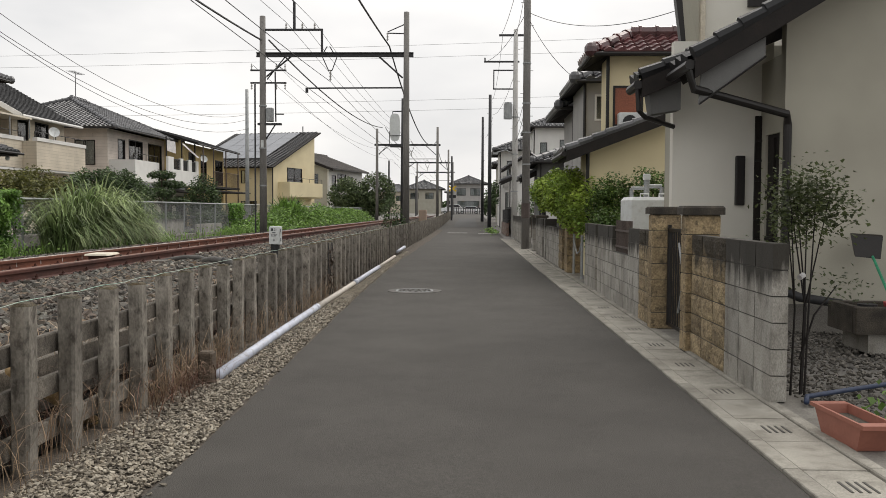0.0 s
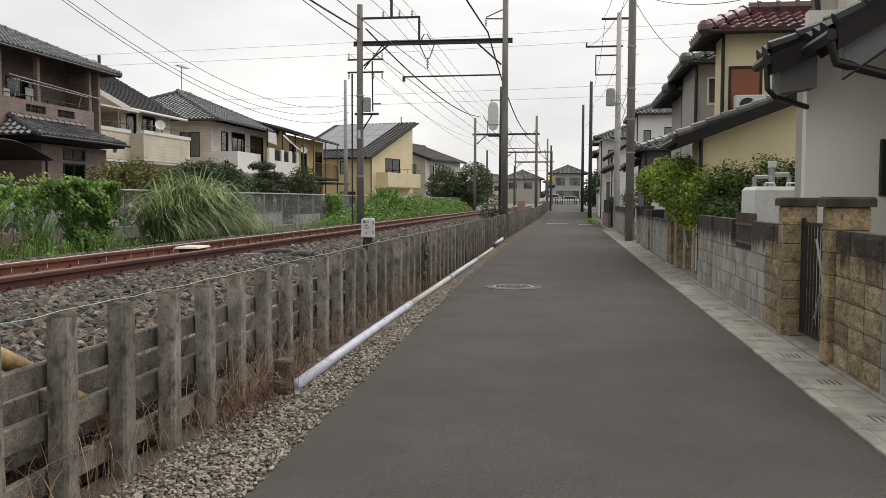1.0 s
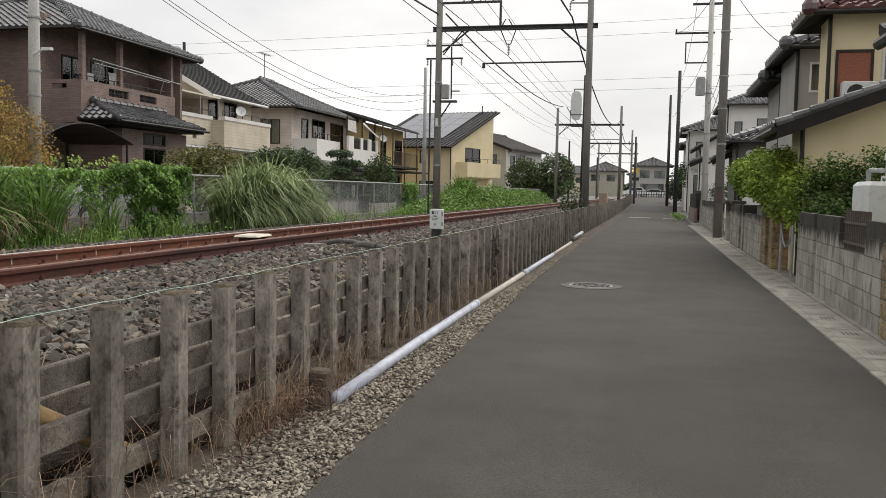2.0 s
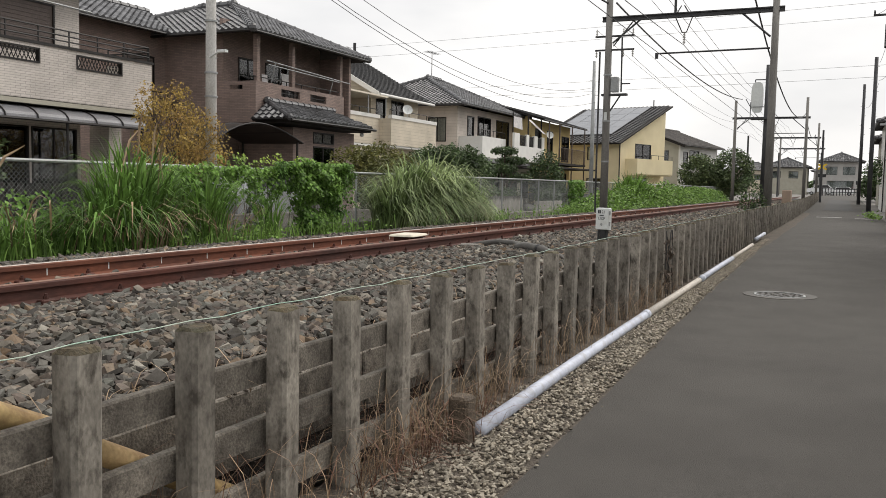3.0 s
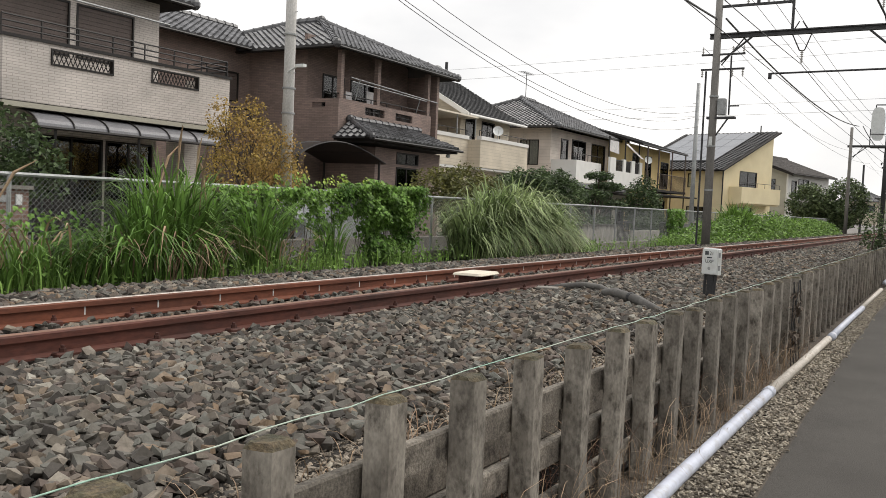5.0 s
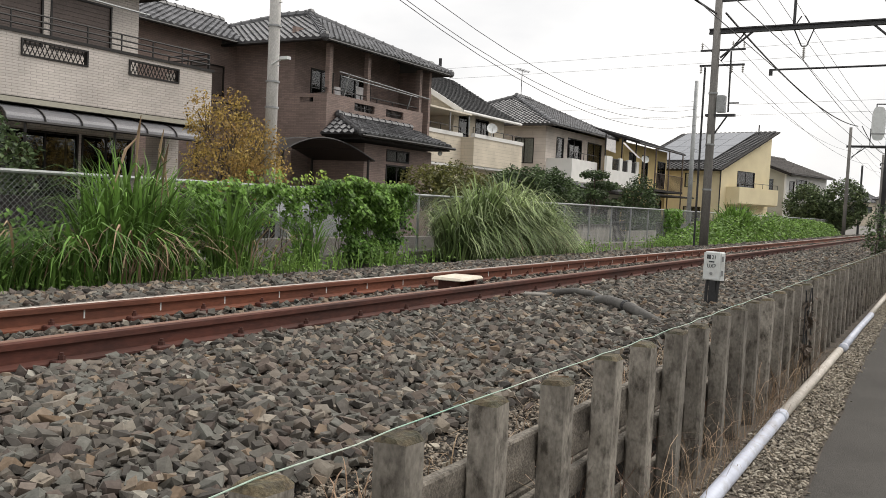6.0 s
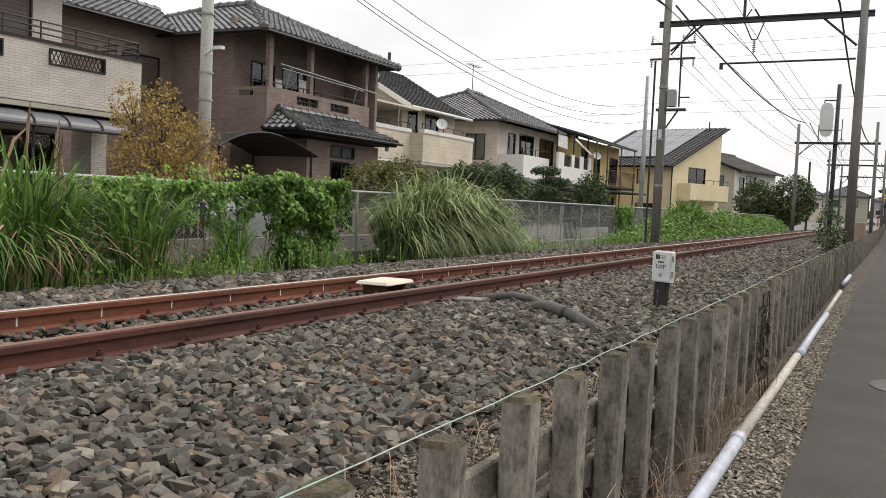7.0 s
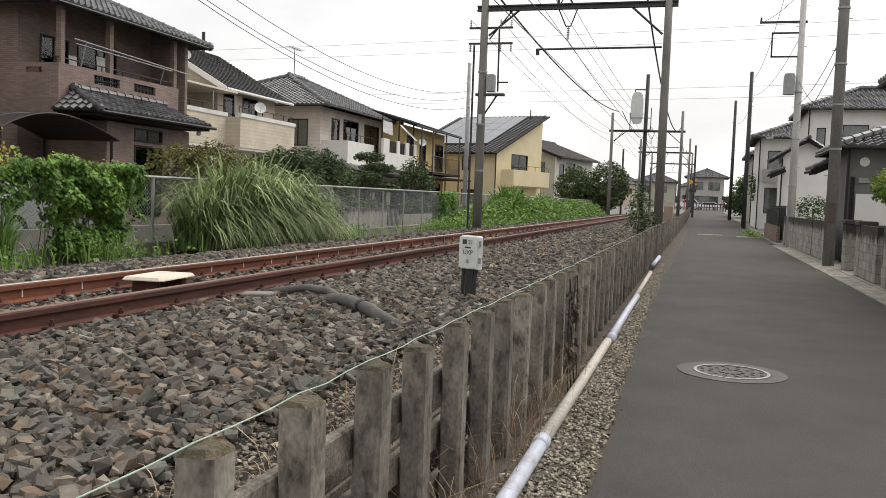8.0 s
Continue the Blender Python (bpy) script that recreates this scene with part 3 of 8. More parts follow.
def scatter(name, places, shapes, material, tilt=0.6):
    """One mesh of many small solids at (x, y, z, size)."""
    r = np.random.RandomState(5)
    allv, allf, k = [], [], 0
    for x, y, z, s in places:
        e = np.array(Euler((r.uniform(-tilt, tilt), r.uniform(-tilt, tilt), r.uniform(0, 6.28))).to_matrix())
        sv, sf = shapes[r.randint(len(shapes))]
        allv += (sv @ e.T * s + (x, y, z)).tolist()
        allf += [tuple(i + k for i in f) for f in sf]
        k += len(sv)
    m = bpy.data.meshes.new(name)
    m.from_pydata(allv, [], allf)
    m.materials.append(material)
    return m


shapes = stone_shapes(60, 3)
places = []
r = random.Random(11)
def stones(x0, x1, y0, y1, per, smin, smax):
    for _ in range(int((x1 - x0) * (y1 - y0) * per)):
        x, y = r.uniform(x0, x1), r.uniform(y0, y1)
        if any(abs(x - c) < 0.085 for c in (-4.8, -5.867)):
            continue
        s = r.uniform(smin, smax) * (0.8 if -5.8 < x < -4.85 else 1)
        places.append((x, y, bed_z(x) + r.uniform(-0.02, 0.035) + (0.012 if -5.8 < x < -4.85 else 0), s))
stones(-4.70, -2.56, 3.5, 11, 820, 0.021, 0.047)
stones(-2.58, -2.24, 3.0, 6.0, 420, 0.026, 0.046)
stones(-2.58, -2.40, 6.0, 11, 60, 0.016, 0.034)
stones(-4.70, -2.54, 11, 16, 620, 0.023, 0.048)
stones(-4.70, -2.5, 16, 26, 380, 0.028, 0.052)
stones(-4.70, -2.3, 26, 48, 140, 0.04, 0.066)
stones(-5.8, -4.85, 5, 24, 230, 0.026, 0.045)
stones(-5.8, -4.85, 24, 60, 60, 0.04, 0.06)
stones(-8.9, -5.95, 5, 20, 200, 0.032, 0.06)
stones(-8.9, -2.5, -10, 3.5, 90, 0.045, 0.065)
stones(-8.9, -4.85, 3.5, 5, 120, 0.04, 0.06)
stones(-8.9, -5.95, 20, 48, 80, 0.045, 0.07)
stones(-8.3, -2.4, 48, 85, 18, 0.07, 0.1)
thing_ballast = new("ballast", scatter("ballast", places, shapes, STONE))
tagged(thing_ballast, "heap of angular grey-brown railway ballast stones", "ballast", kind="stuff")
places = []
for _ in range(30000):
    y = 3.2 + 27 * r.random() ** 1.6 if r.random() < 0.9 else r.uniform(-8, 3.2)
    x = r.uniform(-1.78, road_left(y) - 0.015 + (0.07 * r.random() if r.random() < 0.04 else 0))
    places.append((x, y, 0.012 + 0.015 * r.random(), r.uniform(0.006, 0.017)))
for _ in range(500):
    places.append((r.uniform(-2.5, -2.2), r.uniform(4, 20), 0.515 + 0.01 * r.random(), r.uniform(0.008, 0.02)))
tagged(new("gravel", scatter("gravel", places, stone_shapes(12, 9, 0.55), PEBBLE)), "small pale gravel along the road edge", "gravel", kind="stuff")

places = []
for _ in range(11000):
    y = 5.8 + 13 * r.random() ** 1.5
    places.append((r.uniform(-2.66, -2.17), y, 0.505 + 0.012 * r.random(), r.uniform(0.006, 0.014)))
tagged(new("shelf_gravel", scatter("shelf_gravel", places, stone_shapes(12, 29, 0.55), SHELF)), "fine brown gravel shelf behind the concrete fence", "gravel", kind="stuff")

places = [(r.uniform(3.05, 5.6), r.uniform(4.2, 10.6), 0.015 + 0.012 * r.random(), r.uniform(0.012, 0.026)) for _ in range(5200)]
tagged(new("yard_gravel", scatter("yard_gravel", places, stone_shapes(12, 19, 0.55), YARD)), "grey gravel covering the front yard", "gravel", kind="stuff")

# ---- rails, sleepers ----
def rail(x, headmat, label):
    y0, y1 = -15, 130
    ob = thing("rail", (x, 0, 0.57), label, "rail", group="rails of the track")
    def profile(pts, name, m):
        g = Geo(); g.prism([(x + a, y0, z) for a, z in pts], (0, y1 - y0, 0)); return part(name, g, m, ob)
    profile([(-0.062, 0.59), (0.062, 0.59), (0.062, 0.602), (0.012, 0.618), (0.0095, 0.70), (-0.0095, 0.70), (-0.012, 0.618), (-0.062, 0.602)], "rail_web", RUST_DARK if headmat is RAILTOP_RUST else RUST)
    profile([(-0.0325, 0.695), (0.0325, 0.695), (0.0325, 0.728), (0.024, 0.738), (-0.024, 0.738), (-0.0325, 0.728)], "rail_head", RUST_DARK if headmat is RAILTOP_RUST else RUST)
    profile([(-0.024, 0.7382), (0.024, 0.7382), (0.018, 0.7425), (-0.018, 0.7425)], "running_surface", headmat)
    return ob


rail(-4.8, RAILTOP_RUST, "rusty brown steel rail beside the ballast shoulder")
far_rail = rail(-5.867, RAILTOP, "rusty steel rail with a polished head")
for i in range(40):
    y = 4.6 + 0.68 * i
    part("chalk_mark", Geo().box(-5.857, -5.8545, y, y + 0.012, 0.63, 0.69), WHITE, far_rail, "white chalk tick")
sl = thing("sleeper", (-5.333, 0, 0.44), "brown-stained railway sleeper half buried in ballast", "sleeper", group="sleepers of the track")
part("sleeper_beam", Geo().box(-6.35, -4.3, -0.11, 0.11, 0.44, 0.585, 0.02), SLEEPER, sl)
for rx in (-4.8, -5.867):
    for sd in (-1, 1):
        c = rx + sd * 0.085
        part("rail_clip", Geo().box(c - 0.036, c + 0.036, -0.055, 0.055, 0.585, 0.622, 0.008).tube((c, 0, 0.6), (c, 0, 0.645), 0.02, n=6).tube((c, 0, 0.64), (c, 0, 0.662), 0.012, n=6), RUST_DARK, sl)
sl.location = (-5.333, 4.3, 0.44)
for i in [*range(-20, 0), *range(1, 46)]:
    copy_thing(sl, pose(-5.333, 4.3 + 0.68 * i, 0.44))

# ---- concrete post fence along the lane ----
FENCE = thing("concrete_fence", (-1.9, 0, 0), "weathered concrete post and plank railway fence", "fence")
def post_mesh(h, seed):
    q = random.Random(seed)
    g = Geo(); g.box(-0.052, 0.052, -0.06, 0.06, -0.12, h, 0.015)
    g.v = [(x + q.uniform(-0.003, 0.003), y + q.uniform(-0.003, 0.003), z + q.uniform(-0.004, 0.004)) for x, y, z in g.v]
    me = g.mesh("post", POSTC)
    me.materials.append(POSTTOP)
    for f in me.polygons:
        if f.normal.z > 0.5:
            f.material_index = 1
    return me
POSTS = [post_mesh(0.94 + 0.012 * k, k) for k in (0, 1, -1, 0.5)]
POST_Y = [2.02 + 0.535 * i for i in range(-22, 193)]
def fence_x(y):
    return -1.86 - 0.004 * max(0, y - 8) + (0.004 * max(0, y - 30))
for i, y in enumerate(POST_Y):
    ob = new("post", POSTS[(i * 7) % 4])
    ob.parent = FENCE
    ob.location = (fence_x(y) + 1.9 + rnd.uniform(-0.006, 0.006), y, rise(y))
    ob.rotation_euler = (rnd.uniform(-0.012, 0.012), rnd.uniform(-0.01, 0.01), rnd.uniform(-0.03, 0.03))
PL = Geo().box(-0.022, 0.022, -0.8, 0.8, 0, 0.115, 0.008).mesh("plank", PLANKC)
for k in range(-8, 64):
    y = 2.9 + 1.605 * k
    for j, z in enumerate((0.61, 0.36, 0.11)):
        ob = new("plank", PL)
        ob.parent = FENCE
        ob.location = (fence_x(y) + 1.9 - 0.085, y, z + rise(y) + rnd.uniform(-0.008, 0.008))
        ob.rotation_euler = (rnd.uniform(-0.004, 0.004), rnd.uniform(-0.03, 0.03), 0)
BACK = thing("retaining_boards", (-2.2, 0, 0), "dark stained concrete boards holding back the ballast", "retaining wall", kind="structure")
PB = Geo().box(-0.025, 0.025, -0.99, 0.99, 0, 0.163, 0.008).mesh("board", PLANKC)
for k in range(-6, 33):
    for j in (1, 2):
        ob = new("board", PB)
        ob.parent = BACK
        ob.location = (0.03 - 0.012 * j, 2 + 2.0 * k + rnd.uniform(-0.01, 0.01), 0.01 + 0.17 * j)
        ob.rotation_euler = (0, rnd.uniform(-0.04, 0.04), 0)
pts = []
for i, y in enumerate(POST_Y[:92]):
    z = 0.955 + rise(y)
    pts += [(fence_x(y) - 0.02, y, z), (fence_x(y) - 0.02 + rnd.uniform(-0.006, 0.006), y + 0.18, z - rnd.uniform(0.0, 0.008)), (fence_x(y) - 0.02 + rnd.uniform(-0.006, 0.006), y + 0.36, z - rnd.uniform(0.0, 0.008))]
thing("twine", (-1.87, 2, 0.95), "faded green twine strung along the post tops", "twine", geo=Geo().path(pts, 0.0023, 5), material=TWINE, smooth=True)

# ---- drain pipe and stump on the verge ----
def pipe(label, pts, r, m, coll=()):
    ob = thing("drain_pipe", pts[0], label, "pipe", group="pipes along the fence")
    part("tube", Geo().path(pts, r, 12), m, ob, smooth=True)
    for y, x, z in coll:
        part("coupling", Geo().tube((x, y - 0.07, z), (x, y + 0.07, z), r * 1.14, n=12), m, ob, smooth=True)
    return ob
pipe("pale lavender plastic drain pipe lying on gravel", [(-1.60, 7.35, 0.05), (-1.64, 9.5, 0.055), (-1.66, 11.6, 0.06), (-1.67, 12.5, 0.06)], 0.046, PVC, [(12.4, -1.67, 0.06)])
pipe("dusty plastic drain pipe lying on gravel", [(-1.67, 12.5, 0.058), (-1.68, 15, 0.06), (-1.69, 16.5, 0.06)], 0.044, PVC_OLD)
pipe("pale plastic drain pipe lying on gravel", [(-1.67, 16.6, 0.075), (-1.70, 19, 0.07), (-1.71, 21.2, 0.07)], 0.046, PVC, [(16.7, -1.67, 0.075)])
pipe("dusty thin drain pipe half buried in gravel", [(-1.74, 21.4, 0.05), (-1.79, 26.5, 0.05)], 0.042, PVC_OLD)
pipe("short white plastic pipe end propped by the fence", [(-1.80, 27.6, 0.14), (-1.78, 30.2, 0.18)], 0.05, PVC)
g = Geo().box(-1.69, -1.57, 7.10, 7.23, -0.05, 0.29, 0.015)
thing("marker_stump", (-1.6, 7.16, 0), "short stained concrete marker stump beside the fence", "stump", geo=g, material=STUMP)
YP = thing("yellow_pipe", (-2.0, 4.2, 0.9), "rusty yellow steel pipe behind the fence", "pipe")
part("tube", Geo().path([(-2.03, 3.6, 1.22), (-2.03, 4.2, 0.92), (-2.03, 4.80, 0.62)], 0.046, 12), YPIPE, YP, smooth=True)
part("tube", Geo().path([(-2.02, 4.88, 0.56), (-2.02, 5.30, 0.33), (-2.02, 5.95, -0.02)], 0.044, 12), YPIPE, YP, smooth=True)
part("wire_tie", Geo().tube((-2.02, 5.66, 0.135), (-2.02, 5.70, 0.115), 0.049, n=10), RUST_DARK, YP)

# ---- manhole in the road ----
MH = thing("manhole", (-0.465, 15.58, 0.0), "round cast iron manhole cover in a concrete ring", "manhole")
def disc(cx, cy, r0, r1, z0, z1, n=40):
    g = Geo()
    v, f = [], []
    for i in range(n):
        a = 2 * math.pi * i / n
        v += [(cx + r0 * math.cos(a), cy + r0 * math.sin(a), z1), (cx + r1 * math.cos(a), cy + r1 * math.sin(a), z1), (cx + r1 * math.cos(a), cy + r1 * math.sin(a), z0)]
    for i in range(n):
        j = (i + 1) % n
        f += [(3 * i, 3 * i + 1, 3 * j + 1, 3 * j), (3 * i + 1, 3 * i + 2, 3 * j + 2, 3 * j + 1)]
    return g.add(v, f)
part("ring", disc(-0.465, 15.58, 0.345, 0.485, -0.01, 0.021), MANRING, MH)
part("frame", disc(-0.465, 15.58, 0.31, 0.338, -0.01, 0.026), STEEL, MH)
part("cover", disc(-0.465, 15.58, 0.0, 0.308, -0.01, 0.019), IRON, MH)
g = Geo()
for a in range(12):
    for rr in (0.1, 0.19, 0.27):
        t = a * math.pi / 6 + rr
        g.box(-0.465 + rr * math.cos(t) - 0.018, -0.465 + rr * math.cos(t) + 0.018, 15.58 + rr * math.sin(t) - 0.018, 15.58 + rr * math.sin(t) + 0.018, 0.018, 0.026)
part("tread", g, MANRING, MH, kind="stuff")

# ---- trackside box, plate, conduit ----
SB = thing("trackside_box", (-2.92, 15.36, 0.40), "white trackside equipment box with black writing on a post", "equipment box")
a = -22
def sb(name, g, m, label="", parent=SB):
    return part(name, g.turn(-2.92, 15.36, a), m, parent, label)
bx = sb("box", Geo().box(-3.03, -2.81, 15.31, 15.40, 0.845, 1.165, 0.012), WHITE)
sb("lid", Geo().box(-3.025, -2.815, 15.296, 15.312, 0.855, 1.155), WHITE, parent=SB)
sb("post", Geo().box(-2.965, -2.875, 15.33, 15.39, 0.3, 0.85), CABLE, "dark post")
sb("conduit", Geo().path([(-3.0, 15.35, 0.86), (-3.0, 15.34, 0.7), (-2.985, 15.33, 0.3)], 0.018), CABLE)
sb("conduit", Geo().path([(-2.85, 15.35, 0.86), (-2.86, 15.34, 0.7), (-2.87, 15.33, 0.3)], 0.018), CABLE)
sb("hinge", Geo().tube((-2.80, 15.33, 0.9), (-2.80, 15.33, 0.96), 0.012), STEEL)
sb("hinge", Geo().tube((-2.80, 15.33, 1.06), (-2.80, 15.33, 1.12), 0.012), STEEL)
def writing(text, size, x, z, parent):
    cu = bpy.data.curves.new("lettering", "FONT")
    cu.body, cu.size, cu.align_x, cu.extrude = text, size, "CENTER", 0.001
    ob = new("lettering", cu)
    dg = bpy.context.evaluated_depsgraph_get()
    me = bpy.data.meshes.new_from_object(ob.evaluated_get(dg))
    bpy.data.objects.remove(ob)
    me.materials.clear(); me.materials.append(INK)
    ob = new("lettering", me)
    ob.parent = parent
    ob.matrix_local = Matrix.Translation(-Vector(ORIGIN[parent])) @ pose(-2.92, 15.36, 0, 0, 0, a) @ pose(x, -0.0655, z, 90, 0, 0)
    return ob
writing("21", 0.062, 0.03, 1.085, SB)
writing("UXP", 0.062, 0.0, 0.985, SB)
sb("lettering", Geo().box(-2.985, -2.962, 15.293, 15.296, 1.083, 1.13).box(-2.957, -2.935, 15.293, 15.296, 1.083, 1.13), INK)
sb("lettering", Geo().box(-2.955, -2.885, 15.293, 15.296, 1.045, 1.06), INK)
sb("emblem", Geo().tube((-2.92, 15.296, 0.92), (-2.92, 15.292, 0.92), 0.02, n=12), STEEL)
PT = thing("track_plate", (-5.52, 13.95, 0.62), "cream painted slab box between the rails", "track device")
part("slab", Geo().box(-5.65, -5.27, 13.66, 14.30, 0.708, 0.738, 0.022).turn(-5.46, 14.0, 6), CREAM, PT)
for yy in (13.75, 14.15):
    part("bracket", Geo().box(-5.58, -5.34, yy, yy + 0.06, 0.60, 0.708), RUST_DARK, PT)
CD = thing("cable_conduit", (-3.6, 14.4, 0.5), "dusty black flexible conduit humped over the ballast", "conduit")
part("hose", Geo().path([(-4.62, 14.35, 0.585), (-4.42, 14.36, 0.63), (-4.20, 14.42, 0.66), (-3.95, 14.32, 0.655), (-3.75, 14.12, 0.625), (-3.68, 14.0, 0.61)], 0.036, 10), GREYCABLE, CD, smooth=True)
part("hose", Geo().path([(-3.80, 14.05, 0.62), (-3.58, 13.81, 0.66), (-3.25, 13.49, 0.645), (-3.02, 13.32, 0.585), (-2.90, 13.42, 0.51), (-2.72, 13.62, 0.46), (-2.45, 13.9, 0.44)], 0.052, 12), GREYCABLE, CD, smooth=True)
part("collar", Geo().tube((-3.34, 13.58, 0.652), (-3.30, 13.54, 0.649), 0.055, n=12), CABLE, CD)
thing("concrete_scrap", (-4.55, 14.12, 0.60), "flat pale concrete lid lying on ballast", "lid", geo=Geo().box(-4.68, -4.42, 14.0, 14.25, 0.595, 0.622, 0.01).turn(-4.55, 14.12, 20), material=APRON)

# ---- catenary masts and wires ----
def insulator(g, p, d, n=4, r=0.05, step=0.06):
    p, d = Vector(p), Vector(d).normalized()
    for k in range(n):
        g.tube(p + d * step * k, p + d * (step * k + step * 0.45), r, r * 0.45, 8)
    g.tube(p, p + d * step * n, r * 0.35, n=6)
    return g


def gantry(y, xl, xr, label, full=True):
    base = 0.4 + rise(y) * 0.5
    ob = thing("catenary_gantry", (xl, y, base), label, "catenary mast", group="gantries over the track")
    part("mast", Geo().tube((xl, y, base - 0.3), (xl, y, 9.2), 0.15, 0.115, 14), MASTC, ob, smooth=True)
    part("mast", Geo().tube((xr, y, base - 0.5), (xr, y, 9.35), 0.145, 0.11, 14), MASTC, ob, smooth=True)
    part("beam", Geo().box(xl - 0.25, xr + 0.28, y - 0.07, y + 0.07, 7.58, 7.62).box(xl - 0.25, xr + 0.28, y - 0.07, y + 0.07, 7.72, 7.76).box(xl - 0.25, xr + 0.28, y - 0.015, y + 0.015, 7.6, 7.74), MASTSTEEL, ob)
    part("brace", Geo().tube((xl + 0.15, y, 6.8), (xl + 1.15, y, 7.6), 0.035).tube((xl + 0.15, y + 0.1, 6.7), (xl + 0.9, y + 0.05, 7.6), 0.025), MASTSTEEL, ob)
    part("brace", Geo().tube((xr - 0.15, y, 6.75), (xr - 1.1, y, 7.6), 0.035), MASTSTEEL, ob)
    part("steady_arm", Geo().tube((xr - 0.15, y, 6.36), (-6.05, y, 6.34), 0.032).box(-6.12, -6.02, y - 0.05, y + 0.05, 6.16, 6.36), MASTSTEEL, ob)
    g = Geo()
    for a, b in (((-5.45, 7.6), (-5.2, 7.05)), ((-4.85, 7.6), (-5.05, 7.05)), ((-5.2, 7.05), (-5.05, 7.05)), ((-5.4, 7.75), (-5.25, 8.0)), ((-5.0, 7.75), (-5.15, 8.0))):
        g.tube((a[0], y, a[1]), (b[0], y, b[1]), 0.022, n=6)
    part("hanger", g, MASTSTEEL, ob)
    part("insulator", insulator(Geo(), (-5.12, y, 7.05), (0, 0, -1), 7, 0.06), PORCELAIN, ob)
    if full:
        part("crossarm", Geo().box(xl - 0.1, -5.42, y - 0.04, y + 0.04, 8.62, 8.70).box(-5.50, -5.42, y - 0.04, y + 0.04, 7.76, 8.62), MASTSTEEL, ob)
        part("spike", Geo().box(-6.62, -6.52, y - 0.03, y + 0.03, 8.7, 9.75).tube((-6.57, y, 9.75), (-6.72, y, 9.95), 0.03), MASTSTEEL, ob)
        for x in (-6.9, -6.25, -5.75):
            part("insulator", insulator(Geo(), (x, y, 8.70), (0, 0, 1), 4, 0.06), PORCELAIN, ob)
        for z in (7.05, 6.55):
            part("crossarm", Geo().box(xl - 0.5, xl + 0.95, y - 0.035, y + 0.035, z - 0.03, z + 0.03), MASTSTEEL, ob)
            for x in (xl - 0.45, xl + 0.55, xl + 0.9):
                part("insulator", insulator(Geo(), (x, y, z + (0.03 if z > 7 else -0.03)), (0, 0, 1 if z > 7 else -1), 4, 0.05), PORCELAIN, ob)
        part("upright", Geo().tube((xl + 0.5, y, 7.0), (xl + 0.52, y, 5.0), 0.03).tube((xl + 0.52, y, 5.3), (xl + 0.85, y, 5.3), 0.025), MASTSTEEL, ob)
        part("switch_box", Geo().box(xl + 0.15, xl + 0.42, y - 0.15, y + 0.15, 5.0, 5.55, 0.02), STEEL, ob, "grey switch box")
        part("bracket", Geo().box(xl - 0.2, xl + 0.75, y - 0.1, y + 0.1, 4.86, 4.94).tube((xl + 0.5, y, 4.88), (xl + 0.12, y, 4.3), 0.03), MASTSTEEL, ob)
        part("riser", Geo().tube((xl - 0.32, y, base), (xl - 0.32, y, 6.5), 0.035), MASTSTEEL, ob)
        for z in (2.4, 3.9, 5.6):
            part("band", Geo().tube((xl, y, z), (xl, y, z + 0.06), 0.155, n=14), STEEL, ob)
        part("number_plate", Geo().box(xl - 0.05, xl + 0.06, y - 0.185, y - 0.165, 3.95, 4.25), WHITE, ob, "small white plate")
        part("bracket", Geo().tube((xr, y, 8.9), (xr - 0.75, y - 0.1, 8.55), 0.022).tube((xr, y, 8.5), (xr - 0.75, y - 0.1, 8.5), 0.025), MASTSTEEL, ob)
        part("insulator", insulator(Geo(), (xr - 0.75, y - 0.1, 8.5), (0, 0, -1), 5, 0.05), PORCELAIN, ob)
    return ob


gantry(34.76, -7.85, -2.07, "concrete catenary gantry with steel beam and insulators")
gantry(82.0, -8.4, -2.65, "distant concrete catenary gantry over the track", False)
gantry(112.0, -8.0, -2.4, "distant concrete catenary gantry over the track", False)
gantry(140.0, -8.2, -2.4, "distant concrete catenary gantry over the track", False)


def wire(label, a, b, sag, r=0.012, n=20, group="overhead wires", m=CABLE):
    a, b = Vector(a), Vector(b)
    pts = [a.lerp(b, i / n) - Vector((0, 0, 4 * sag * (i / n) * (1 - i / n))) for i in range(n + 1)]
    return thing("overhead_wire", tuple(a), label, "wire", group=group, geo=Geo().path(pts, r, 5), material=m)


GY = [-14.0, 34.76, 82.0, 112.0, 140.0]
for y0, y1 in zip(GY, GY[1:]):
    k = (y1 - y0) / 48
    wire("black contact wire over the track", (-5.35, y0, 5.85), (-5.35, y1, 5.85), 0.02, 0.011)
    wire("black messenger wire over the track", (-5.12, y0, 6.6), (-5.12, y1, 6.6), 0.4 * k, 0.012)
    for x in (-6.9, -6.25, -5.75):
        wire("thin feeder wire on the gantry tops", (x, y0, 8.96), (x, y1, 8.96), 0.45 * k, 0.010)
    wire("thick black cable strung between the gantry masts", (-7.6, y0, 8.25 if y0 < 60 else 9.3), (-7.9, y1, 8.25 if y1 < 60 else 9.3), 0.75 * k, 0.035)
    wire("thick black cable strung beside the gantry masts", (-2.75, y0, 8.0), (-2.75, y1, 8.0), (0.7 if y0 < 0 else 1.7) * k, 0.032)
    if y0 < 0:
        continue
    for x, z in ((-8.3, 7.3), (-7.3, 7.3), (-6.95, 6.3)):
        wire("thin signal wire on the mast crossarms", (x, y0, z), (x, y1, z), 0.7 * k, 0.008)

